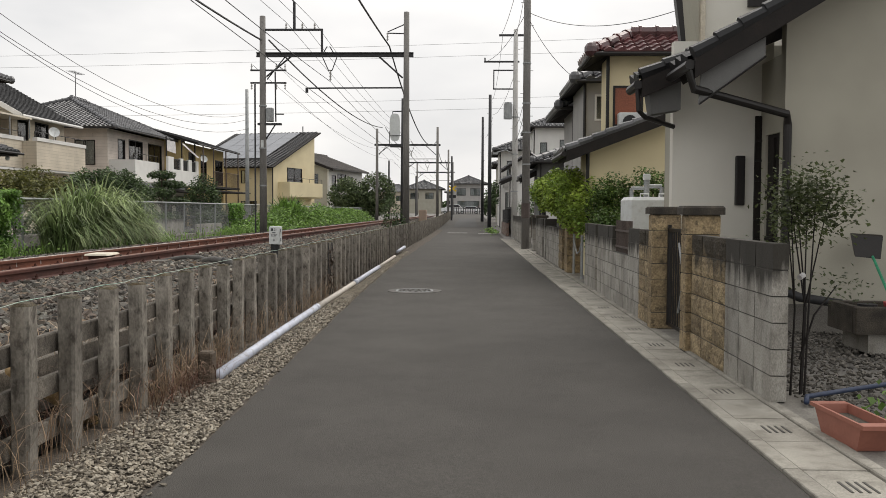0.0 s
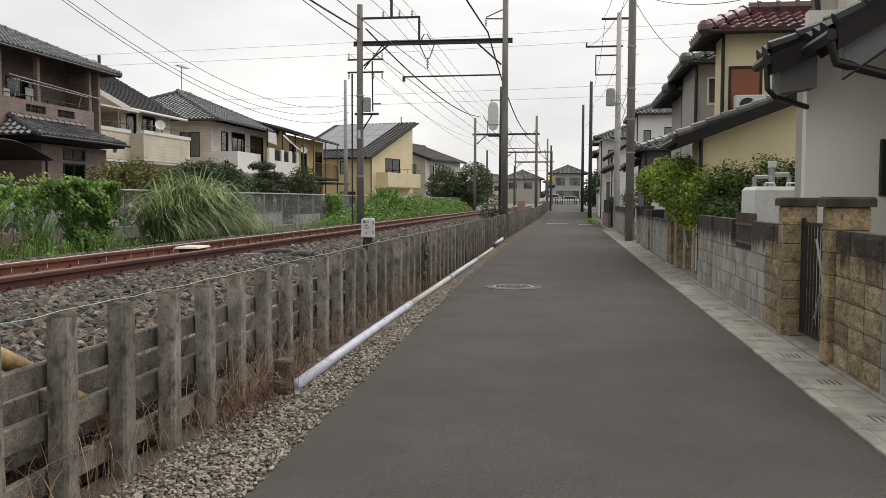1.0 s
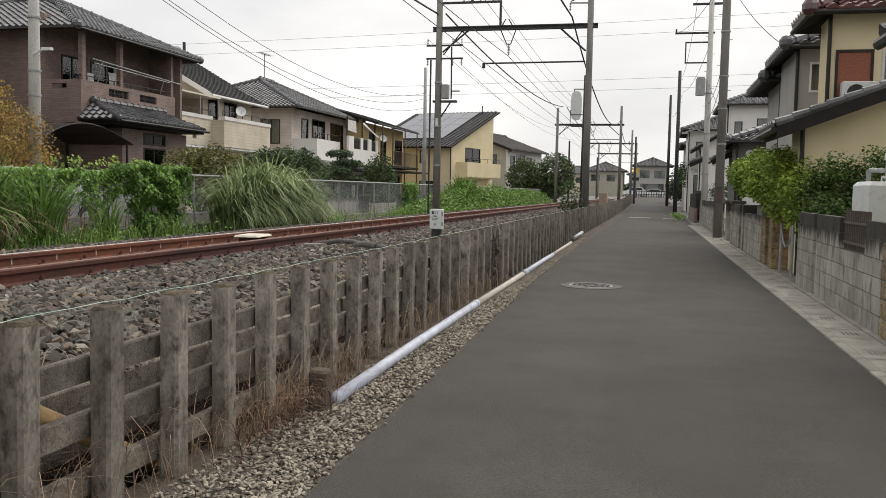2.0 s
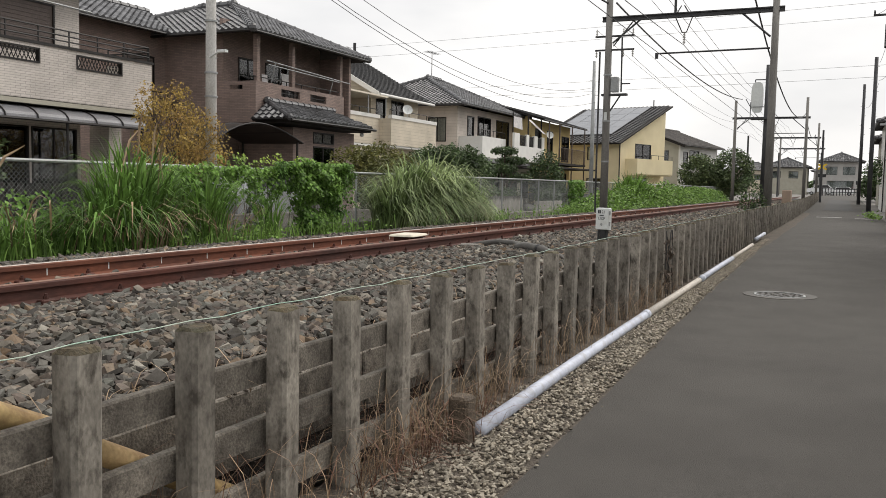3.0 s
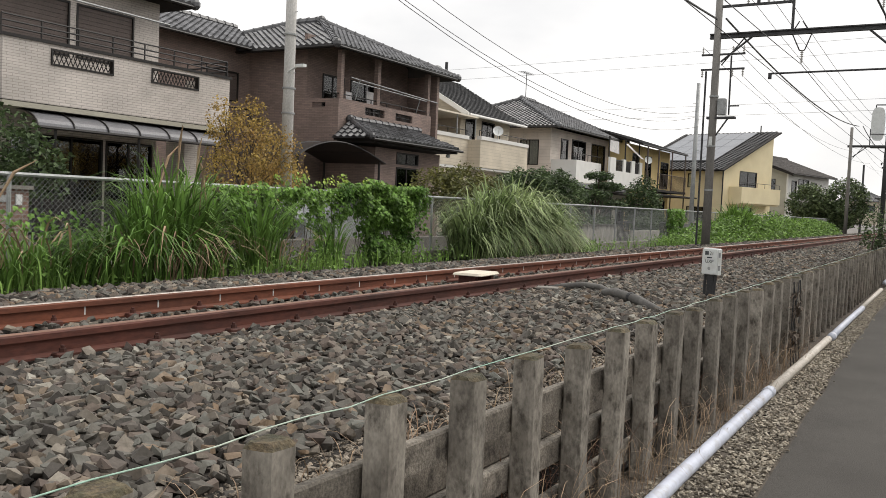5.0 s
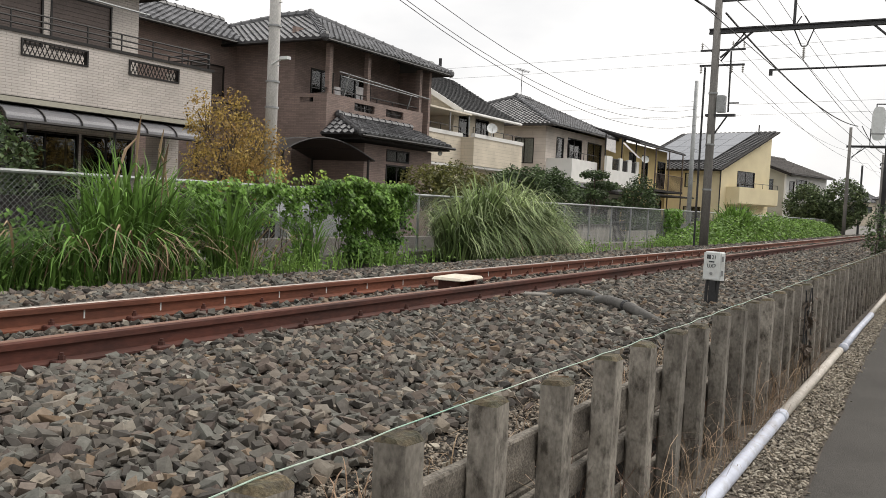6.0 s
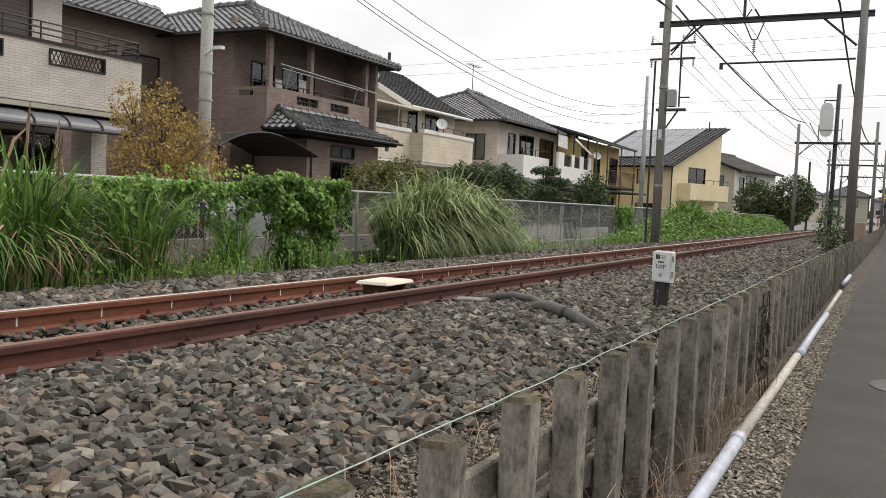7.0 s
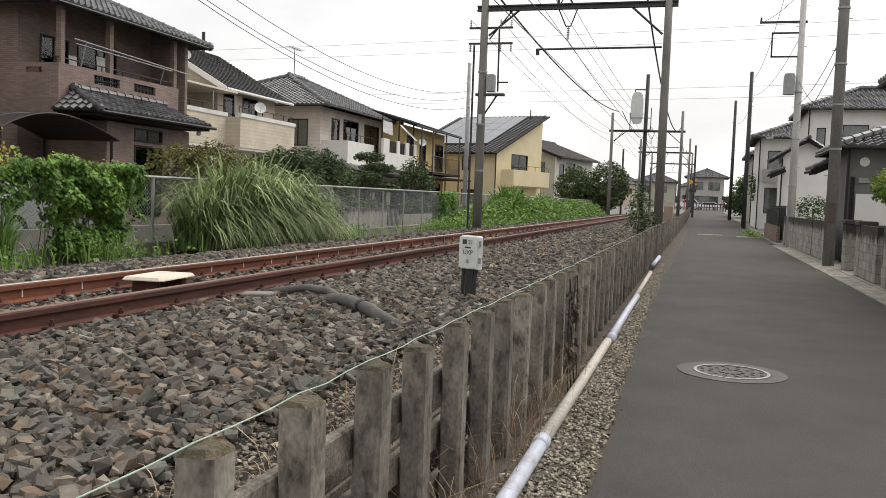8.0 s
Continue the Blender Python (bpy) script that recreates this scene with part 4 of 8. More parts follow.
# signal mast seen from behind, and far trackside posts
SM = thing("signal_mast", (-4.3, 60, 0.5), "dark signal mast with pale oval signal backing and platform", "signal")
part("mast", Geo().tube((-4.25, 60, 0.4), (-4.2, 60, 9.2), 0.13, 0.11, 12), MASTSTEEL, SM, smooth=True)
g = Geo()
pts = [(-4.75 + 0.36 * math.copysign(abs(math.cos(t)) ** 0.6, math.cos(t)), 59.8, 7.2 + 0.95 * math.copysign(abs(math.sin(t)) ** 0.6, math.sin(t))) for t in [2 * math.pi * i / 24 for i in range(24)]]
part("backing", g.prism(pts, (0, 0.08, 0)), WHITE, SM, "pale grey oval backing")
part("lamp_housing", Geo().tube((-4.9, 59.95, 7.6), (-4.9, 60.2, 7.6), 0.12).tube((-4.9, 59.95, 6.9), (-4.9, 60.2, 6.9), 0.12), MASTSTEEL, SM)
part("platform", Geo().box(-5.1, -3.9, 59.6, 60.4, 5.85, 5.93).tube((-3.9, 59.6, 5.9), (-3.9, 59.6, 7.2), 0.025).tube((-5.1, 59.6, 5.9), (-5.1, 59.6, 6.9), 0.025).tube((-5.1, 59.6, 6.6), (-3.9, 59.6, 6.6), 0.025), MASTSTEEL, SM)
part("arm", Geo().tube((-4.2, 60, 8.3), (-4.9, 59.9, 8.3), 0.035).tube((-4.9, 59.9, 8.3), (-4.9, 59.9, 8.0), 0.03), MASTSTEEL, SM)
for x, y, h in ((-1.6, 96, 7.5), (-8.6, 96, 7.0), (-2.3, 126, 6.5), (-7.5, 126, 6.5)):
    thing("trackside_post", (x, y, 0.5), "slim dark post beside the far track", "post", group="far trackside posts", geo=Geo().tube((x, y, 0.3), (x, y, h), 0.11, 0.09, 8), material=MASTSTEEL)
CS = thing("crossing_signal", (-2.0, 118, 0.6), "level crossing signal post with striped warning plates", "crossing signal")
part("post", Geo().tube((-2.0, 118, 0.5), (-2.0, 118, 5.0), 0.07), MASTSTEEL, CS)
part("lamp_head", Geo().box(-2.5, -1.5, 117.8, 118, 3.2, 3.6).tube((-2.3, 117.7, 3.4), (-2.3, 117.9, 3.4), 0.16).tube((-1.7, 117.7, 3.4), (-1.7, 117.9, 3.4), 0.16), CABLE, CS)
part("warning_board", Geo().prism([(-2.6, 117.8, 4.2), (-2.45, 117.8, 4.05), (-1.4, 117.8, 4.75), (-1.55, 117.8, 4.9)], (0, 0.04, 0)).prism([(-1.4, 117.76, 4.2), (-1.55, 117.76, 4.05), (-2.6, 117.76, 4.75), (-2.45, 117.76, 4.9)], (0, 0.04, 0)), SIGNYEL, CS)
for x in (-3.4, 2.6):
    ob = thing("crossing_barrier_post", (x, 150, 0.9), "red and white level crossing post", "crossing post", group="crossing posts")
    part("post", Geo().tube((x, 150, 0.5), (x, 150, 3.2), 0.08), SIGNRED, ob)
    part("lamp_head", Geo().box(x - 0.35, x + 0.35, 149.8, 150, 2.6, 3.2), CABLE, ob)
CB = thing("crossing_fence", (0, 148, 0.9), "low dark rail fence at the end of the lane", "fence")
for i in range(15):
    part("post", Geo().box(-2.8 + 0.4 * i, -2.68 + 0.4 * i, 148, 148.1, 0.6, 2.0), CABLE, CB)
for z in (1.35, 1.85):
    part("rail", Geo().box(-2.9, 3.0, 147.95, 148.02, z, z + 0.1), CABLE, CB)

# ---- wire-mesh fence on the far side ----
CF = thing("chain_link_fence", (-10.4, 8, 0.3), "galvanised chain-link fence on a low concrete base", "fence")
FZ0, FZ1 = 0.52, 1.70
part("base", Geo().box(-10.52, -10.30, 4, 90, 0.1, 0.52, 0.02), APRON, CF, "low pale concrete base")
for i in range(44):
    y = 5.0 + 1.98 * i
    part("post", Geo().tube((-10.4, y, 0.3), (-10.4, y, FZ1 + 0.02), 0.028, n=8), STEEL, CF)
part("top_rail", Geo().tube((-10.4, 4, FZ1), (-10.4, 90, FZ1), 0.026, n=8), STEEL, CF)
g = Geo()
def wirebit(a, b, r):
    a, b = Vector(a), Vector(b)
    g.add([a + Vector((r, 0, 0)), a + Vector((-r, r, 0)), a + Vector((-r, -r, 0)), b + Vector((r, 0, 0)), b + Vector((-r, r, 0)), b + Vector((-r, -r, 0))], [(0, 1, 4, 3), (1, 2, 5, 4), (2, 0, 3, 5)])
h = FZ1 - FZ0
for i in range(int(40 / 0.078)):
    y = 6 + 0.078 * i
    wirebit((-10.4, y, FZ0), (-10.4, y + h, FZ1), 0.0022)
    wirebit((-10.395, y + h, FZ0), (-10.395, y, FZ1), 0.0022)
for i in range(int(40 / 0.16)):
    y = 47 + 0.16 * i
    wirebit((-10.4, y, FZ0), (-10.4, y + h, FZ1), 0.0026)
    wirebit((-10.395, y + h, FZ0), (-10.395, y, FZ1), 0.0026)
part("wire_mesh", g, STEEL, CF, kind="stuff")

# ---- plants ----
def blades(name, specs, material, o, sink=1.40):
    """Arching blades: root, lean direction, height, reach, width."""
    v, f = [], []
    for (x, y, z), a, hgt, reach, w in specs:
        dx, dy = math.cos(a), math.sin(a)
        k = len(v)
        droop = min(1.0, reach / max(hgt, 0.1))
        for j, s in enumerate((0, 0.3, 0.55, 0.78, 1.0)):
            px, py = x + dx * reach * s ** 1.5, y + dy * reach * s ** 1.5
            pz = z + hgt * ((1.25 + 1.05 * droop) * s - (0.25 + sink * droop) * s * s)
            ww = w * (0.7, 1.0, 0.9, 0.6, 0.06)[j]
            v += [(px - dy * ww, py + dx * ww, pz), (px + dy * ww, py - dx * ww, pz)]
        for j in range(4):
            f.append((k + 2 * j, k + 2 * j + 1, k + 2 * j + 3, k + 2 * j + 2))
    m = bpy.data.meshes.new(name)
    m.from_pydata([(p[0] - o[0], p[1] - o[1], p[2] - o[2]) for p in v], [], f)
    m.materials.append(material)
    return m


def tuft(cx, cy, cz, rx, ry, count, h0, h1, w, reach=(0.2, 0.7), lean=None, seed=1):
    q = random.Random(seed)
    out = []
    for _ in range(count):
        a, s = q.uniform(0, 6.283), math.sqrt(q.random())
        x, y = cx + rx * s * math.cos(a), cy + ry * s * math.sin(a)
        aa = a + q.gauss(0, 0.7) if lean is None or q.random() < 0.35 else lean + q.gauss(0, 0.5)
        hh = q.uniform(h0, h1) * (1.05 - 0.35 * s * s)
        out.append(((x, y, cz), aa, hh, hh * q.uniform(*reach), w * q.uniform(0.6, 1.3)))
    return out


def grass_thing(name, o, label, category, sets, group="", sink=1.40):
    ob = thing(name, o, label, category, group=group)
    for pn, specs, m in sets:
        c = new(pn, blades(pn, specs, m, o, sink)); c.parent = ob; ORIGIN[c] = o; tagged(c, kind="stuff")
    return ob


def plumes(o, n, h, seed, spread=0.8):
    q = random.Random(seed); g = Geo()
    for _ in range(n):
        x, y = o[0] + q.uniform(-0.3, 0.3), o[1] + q.uniform(-spread, spread)
        tx, ty = q.uniform(-0.3, 0.4), q.uniform(-0.5, 0.5)
        hh = h * q.uniform(0.85, 1.1)
        g.path([(x, y, o[2]), (x + tx * 0.3, y + ty * 0.3, o[2] + hh * 0.6), (x + tx * 0.8, y + ty * 0.8, o[2] + hh * 0.9), (x + tx * 1.3, y + ty * 1.3, o[2] + hh)], [0.008, 0.006, 0.02, 0.004], 5)
    return g


o = (-9.55, 23.6, 0.42)
crown, skirt = [], []
for k, (y, hgt, n) in enumerate(((21.3, 1.6, 330), (22.3, 2.1, 520), (23.4, 2.3, 560), (24.5, 2.05, 460), (25.5, 1.6, 380), (26.4, 1.1, 240))):
    crown += tuft(-9.65, y, 0.40, 0.42, 0.55, n, hgt * 0.6, hgt * 1.22, 0.020, (0.2, 0.72), seed=100 + k)
    skirt += tuft(-9.4, y, 0.40, 0.35, 0.6, n // 2, hgt * 0.35, hgt * 0.7, 0.014, (0.5, 1.1), lean=0.1, seed=120 + k)
grass_thing("pampas_grass", o, "big arching clump of green pampas grass", "grass", [
    ("leaf_blades", crown, LEAF_PAMPAS),
    ("skirt_blades", skirt, LEAF_PAMPAS),
    ("dry_blades", tuft(-9.45, 24.4, 0.40, 0.5, 2.2, 170, 0.5, 1.2, 0.010, (0.5, 1.1), seed=3), DRY)], group="tall grasses", sink=2.0)
o = (-9.6, 12.8, 0.42)
ob = grass_thing("reed_grass", o, "tall upright clump of bright green reed grass", "grass", [
    ("leaf_blades", tuft(-9.7, 12.9, 0.40, 0.40, 0.70, 620, 1.0, 2.1, 0.017, (0.08, 0.62), seed=4), LEAF_GRASS),
    ("low_blades", tuft(-9.5, 12.4, 0.40, 0.40, 1.1, 420, 0.6, 1.25, 0.014, (0.4, 1.1), seed=44), LEAF_GRASS),
    ("dry_blades", tuft(-9.35, 12.7, 0.40, 0.35, 0.8, 110, 0.6, 1.2, 0.013, (0.6, 1.2), seed=5), DRY)], group="tall grasses", sink=1.75)
part("plume", plumes(o, 5, 1.95, 6), DRY, ob, "dry brown seed plumes")
o = (-9.6, 10.4, 0.42)
ob = grass_thing("reed_grass", o, "low clump of green reed grass", "grass", [
    ("leaf_blades", tuft(-9.6, 10.6, 0.40, 0.4, 1.2, 520, 0.35, 0.85, 0.012, (0.4, 1.3), seed=14), LEAF_GRASS),
    ("dry_blades", tuft(-9.6, 10.8, 0.40, 0.45, 0.9, 50, 0.5, 1.0, 0.011, (0.7, 1.4), seed=15), DRY)], group="tall grasses")
part("plume", plumes(o, 5, 1.4, 16, 1.0), DRY, ob, "dry brown seed plumes")
o = (-9.7, 15.0, 0.42)
ob = grass_thing("reed_grass", o, "narrow clump of reed grass through the fence", "grass", [
    ("leaf_blades", tuft(-9.85, 14.8, 0.40, 0.25, 0.4, 190, 0.9, 1.55, 0.014, (0.4, 1.0), seed=24), LEAF_GRASS),
    ("dry_blades", tuft(-9.7, 15.0, 0.40, 0.4, 0.7, 30, 0.5, 1.0, 0.010, (0.6, 1.3), seed=25), DRY)], group="tall grasses")
o = (-9.8, 17.0, 0.42)
grass_thing("reed_grass", o, "thin upright tuft of reed grass", "grass", [("leaf_blades", tuft(-9.9, 16.7, 0.40, 0.2, 0.25, 90, 0.6, 1.15, 0.012, (0.2, 0.8), seed=34), LEAF_GRASS)], group="tall grasses")
o = (-9.3, 46.5, 0.42)
grass_thing("reed_grass", o, "upright tuft of yellow-green reeds beside the thicket", "grass", [("leaf_blades", tuft(-9.4, 46.6, 0.40, 0.6, 1.6, 420, 1.3, 2.15, 0.03, (0.1, 0.6), seed=36), LEAF_WEED)], group="tall grasses")


def leaves(places, size, material, name, o, q, hang=0.5, face=None):
    """Pointed leaves of two folded faces each."""
    v, f = [], []
    for x, y, z in places:
        s = size * q.uniform(0.6, 1.3)
        a = q.uniform(0, 6.283) if face is None else face + q.gauss(0, 0.8)
        t = q.gauss(-hang, 0.5 if face is None else 0.3)
        d = Vector((math.cos(a) * math.cos(t), math.sin(a) * math.cos(t), math.sin(t)))
        w = Vector((-math.sin(a), math.cos(a), q.uniform(-0.5, 0.5))) * s * 0.42
        k = len(v)
        p = Vector((x, y, z))
        up = d.cross(w).normalized() * s * 0.12
        v += [p, p + d * s * 0.45 + w + up, p + d * s, p + d * s * 0.45 - w + up]
        f += [(k, k + 1, k + 2), (k, k + 2, k + 3)]
    m = bpy.data.meshes.new(name)
    m.from_pydata([(p[0] - o[0], p[1] - o[1], p[2] - o[2]) for p in v], [], f)
    m.materials.append(material)
    return m


def crown_places(q, blobs, per):
    """Points in the outer shells of several clumps, with gaps."""
    out = []
    for cx, cy, cz, rx, ry, rz in blobs:
        for _ in range(int(per * (rx * ry + ry * rz + rx * rz) / 3)):
            while True:
                a = Vector((q.gauss(0, 1), q.gauss(0, 1), q.gauss(0, 1))).normalized()
                s = q.uniform(0.55, 1.05)
                p = Vector((cx + a.x * rx * s, cy + a.y * ry * s, cz + a.z * rz * s))
                if noise.noise(p * (1.6 / max(rx, 0.4))) + 0.25 + (s - 0.8) * -0.6 > 0:
                    break
            out.append(p)
    return out


def bush(name, label, category, base, blobs, per, size, m, seed, trunk=0.06, hang=0.4, bark=BARK, group=""):
    q = random.Random(seed)
    ob = thing(name, base, label, category, group=group)
    g = Geo()
    top = max(b[2] for b in blobs)
    b0 = Vector(base)
    for cx, cy, cz, rx, ry, rz in blobs:
        mid = Vector((b0.x + (cx - b0.x) * 0.3, b0.y + (cy - b0.y) * 0.3, b0.z + (cz - b0.z) * 0.55))
        g.path([tuple(b0 + Vector((q.uniform(-0.05, 0.05), q.uniform(-0.05, 0.05), -0.1))), tuple(mid), (cx, cy, cz)], [trunk, trunk * 0.7, trunk * 0.3], 6)
        for _ in range(4):
            a = Vector((q.gauss(0, 1), q.gauss(0, 1), q.gauss(0.3, 1))).normalized()
            g.path([tuple(mid.lerp(Vector((cx, cy, cz)), q.random())), (cx + a.x * rx * 0.8, cy + a.y * ry * 0.8, cz + a.z * rz * 0.8)], [trunk * 0.35, trunk * 0.1], 5)
    part("trunk", g, bark, ob)
    c = new("crown", leaves(crown_places(q, blobs, per), size, m, "crown", base, q, hang)); c.parent = ob; ORIGIN[c] = base; tagged(c, kind="stuff")
    return ob


# climbing vines over the fence: a matted band on the top rail and curtains that hang from it
def vine(label, y0, y1, ztop, zlow, strands, dens, seed, lump=0.3, size=0.075, m=LEAF_VINE):
    q = random.Random(seed)
    o = (-10.3, (y0 + y1) / 2, 0.4)
    ob = thing("climbing_vine", o, label, "vine", group="vines on the fence")
    pl = []
    def put(y, z, depth):
        n = noise.noise((y * 2.6, z * 2.6, seed))
        pl.append((-10.36 + lump * depth * q.random() ** 0.6 * (0.75 + 0.7 * n), y, z))
    for _ in range(int((y1 - y0) * (ztop - zlow) * dens)):
        y = q.uniform(y0, y1)
        zt = ztop + 0.16 * noise.noise((y * 1.9, 0, seed)) + 0.08 * noise.noise((y * 6, 3, seed))
        zl = zlow + 0.35 * noise.noise((y * 3.1, 7, seed))
        z = zl + (zt - zl) * q.random() ** 0.8
        if noise.noise((y * 2.4, z * 2.4, seed * 3.1)) > -0.33:
            put(y, z, 0.5 + 0.5 * (z - zl) / max(0.1, zt - zl))
    for yc, half, zb, thick in strands:
        for _ in range(int(2 * half * (ztop - zb) * dens * thick)):
            z = zb + (ztop - zb) * q.random() ** 0.85
            k = (z - zb) / (ztop - zb)
            y = yc + 0.10 * noise.noise((z * 2.2, yc, seed)) + half * (0.45 + 0.55 * k) * max(-1.15, min(1.15, q.gauss(0, 0.6)))
            if noise.noise((y * 3.4, z * 1.6, seed * 1.7)) > -0.28:
                put(y, z, 1.0)
    g = Geo()
    for yc, half, zb, thick in strands:
        for _ in range(int(2 + half * 9)):
            y = yc + q.uniform(-half, half)
            g.path([(-10.34, y, 0.42), (-10.33, y + q.uniform(-0.15, 0.15), 1.0), (-10.36, y + q.uniform(-0.3, 0.3), ztop - 0.15)], 0.006, 4)
    part("stem_net", g, BARK, ob, kind="stuff")
    c = new("leaf_cover", leaves(pl, size, m, "leaf_cover", o, q, 0.85, 0.0)); c.parent = ob; ORIGIN[c] = o; tagged(c, kind="stuff")
    return ob


vine("dense green vine draped over the chain-link fence", 17.2, 20.1, 1.88, 1.25, [(18.75, 0.75, 0.40, 1.0), (18.2, 0.45, 0.45, 0.9), (19.4, 0.42, 0.6, 0.9)], 2500, 3, 0.62)
vine("green vine climbing the chain-link fence", 15.2, 17.6, 1.74, 1.42, [(16.6, 0.32, 0.42, 0.6), (15.9, 0.3, 1.0, 0.7), (17.2, 0.2, 1.05, 0.5)], 1500, 4, 0.36)
vine("straggling vine and weeds on the fence", 13.7, 15.3, 1.72, 1.2, [(14.3, 0.35, 0.42, 0.8), (15.0, 0.3, 0.5, 0.6)], 1100, 5, 0.5)
vine("thin vine on the chain-link fence", 9.0, 12.4, 1.3, 0.7, [(10.2, 0.4, 0.42, 0.5), (11.6, 0.3, 0.42, 0.5)], 260, 6, 0.35)
vine("patch of vine hanging on the fence", 38.3, 40.6, 1.78, 0.9, [(39.0, 0.5, 0.45, 0.9), (40.2, 0.3, 0.6, 0.8)], 520, 7, 0.3, 0.1)
vine("yellowing vine tips along the fence top", 15.4, 20.0, 1.95, 1.72, [(18.4, 0.2, 1.6, 0.6)], 330, 8, 0.4, 0.07, LEAF_GARDEN)
# weeds along the foot of the fence and beyond the mast
q = random.Random(77)
sp, pl = [], []
for _ in range(2600):
    y = q.uniform(8, 44)
    if (17.0 < y < 18.0 or 19.4 < y < 21.0 or 28.5 < y < 36) and q.random() < 0.86:
        continue
    sp += tuft(-9.4 + q.gauss(0, 0.35), y, 0.36, 0.08, 0.08, 1, 0.15, 0.55, 0.009, (0.2, 0.8), seed=q.random())
for _ in range(11000):
    y = q.uniform(8, 42)
    if noise.noise((y * 0.6, 2, 2)) < -0.15 or ((17.0 < y < 18.0 or 19.4 < y < 21.0 or 28.5 < y < 36) and q.random() < 0.86):
        continue
    pl.append((-9.75 + q.gauss(0, 0.35), y, 0.38 + abs(q.gauss(0, 0.16))))
tagged(new("weeds", blades("weeds", sp, LEAF_WEED, (0, 0, 0))), "low green weeds and grass beside the track", "weeds", kind="stuff")
tagged(new("weed_leaves", leaves(pl, 0.07, LEAF_WEED, "weed_leaves", (0, 0, 0), q)), "broad-leaved green weeds along the fence foot", "weeds", kind="stuff")
pl = []
while len(pl) < 15000:
    y = q.uniform(37, 76); x = q.uniform(-10.2, -7.9)
    top = (0.25 + 1.15 * min(1, (y - 37) / 6) * (0.75 + 0.4 * noise.noise((x * 0.8, y * 0.3, 5)))) * (1.25 if 46 < y < 54 else 1)
    top *= min(1, max(0.2, (-7.7 - x) / 0.9))
    pl.append((x, y, 0.35 + top * q.random() ** 0.5))
tagged(new("thicket", leaves(pl, 0.14, LEAF_WEED, "thicket", (0, 0, 0), q)), "dense bright green thicket of weeds beside the mast", "weeds", kind="stuff")
# dead grass inside and along the concrete fence
sp, sp2 = [], []
for _ in range(2300):
    y = 3 + 12 * q.random()
    c = 1 if 6.2 < y < 8.2 else 0.35
    if q.random() < c:
        sp += tuft(-1.78 + q.gauss(0, 0.05), y, 0.0, 0.04, 0.04, 1, 0.15, 0.6, 0.0016, (0.3, 1.4), seed=q.random())
for _ in range(1300):
    y = 3 + 20 * q.random()
    sp2 += tuft(-2.03 + q.gauss(0, 0.05), y, 0.0, 0.05, 0.05, 1, 0.2, 0.62, 0.002, (0.2, 1.2), seed=q.random())
for _ in range(240):
    y = q.gauss(7.0, 0.5)
    sp2 += tuft(-1.72 + q.gauss(0, 0.06), y, 0.0, 0.05, 0.05, 1, 0.1, 0.35, 0.003, (0.6, 2.0), seed=q.random())
for _ in range(600):
    y = 4.5 + 9 * q.random()
    sp += tuft(-2.25 + q.gauss(0, 0.05), y, 0.50, 0.05, 0.05, 1, 0.05, 0.25, 0.002, (0.4, 1.6), seed=q.random())
tagged(new("dead_grass", blades("dead_grass", sp, DRY, (0, 0, 0))), "pale dead grass stalks along the concrete fence", "dead grass", kind="stuff")
tagged(new("dead_stalks", blades("dead_stalks", sp2, DRY_RED, (0, 0, 0))), "reddish dead stalks between the fence planks", "dead grass", kind="stuff")
DV = thing("withered_vine", (-1.77, 14.3, 0), "withered black vine hanging on the fence", "vine")
g = Geo()
for k in range(4):
    y = 14.0 + 0.18 * k
    g.path([(-1.74, y, 0.02), (-1.77, y + q.uniform(-0.1, 0.1), 0.35), (-1.77, y + q.uniform(-0.12, 0.12), 0.65), (-1.77, y + q.uniform(-0.15, 0.15), 0.92)], 0.006, 5)
part("stem_net", g, CABLE, DV, kind="stuff")
c = new("dead_leaves", leaves([(-1.76 + q.uniform(-0.02, 0.03), 14.1 + q.gauss(0.1, 0.14), q.uniform(0.25, 0.85)) for _ in range(70)], 0.07, BARK, "dead_leaves", (-1.77, 14.3, 0), q, 1.2)); c.parent = DV

# ---- houses ----
class Frame:
    """Local house axes: u along the front, w outward from it, z up."""

    def __init__(self, x, y, deg=0):
        self.x, self.y = x, y
        a = radians(deg)
        self.u, self.w = Vector((math.sin(-a), math.cos(a), 0)), Vector((math.cos(a), math.sin(a), 0))

    def p(self, u, w, z):
        return Vector((self.x, self.y, 0)) + self.u * u + self.w * w + Vector((0, 0, z))

    def box(self, g, u0, u1, w0, w1, z0, z1):
        v = [self.p(u, w, z) for z in (z0, z1) for w, u in ((w0, u0), (w1, u0), (w1, u1), (w0, u1))]
        return g.add(v, [(3, 2, 1, 0), (4, 5, 6, 7), (0, 1, 5, 4), (1, 2, 6, 5), (2, 3, 7, 6), (3, 0, 4, 7)])


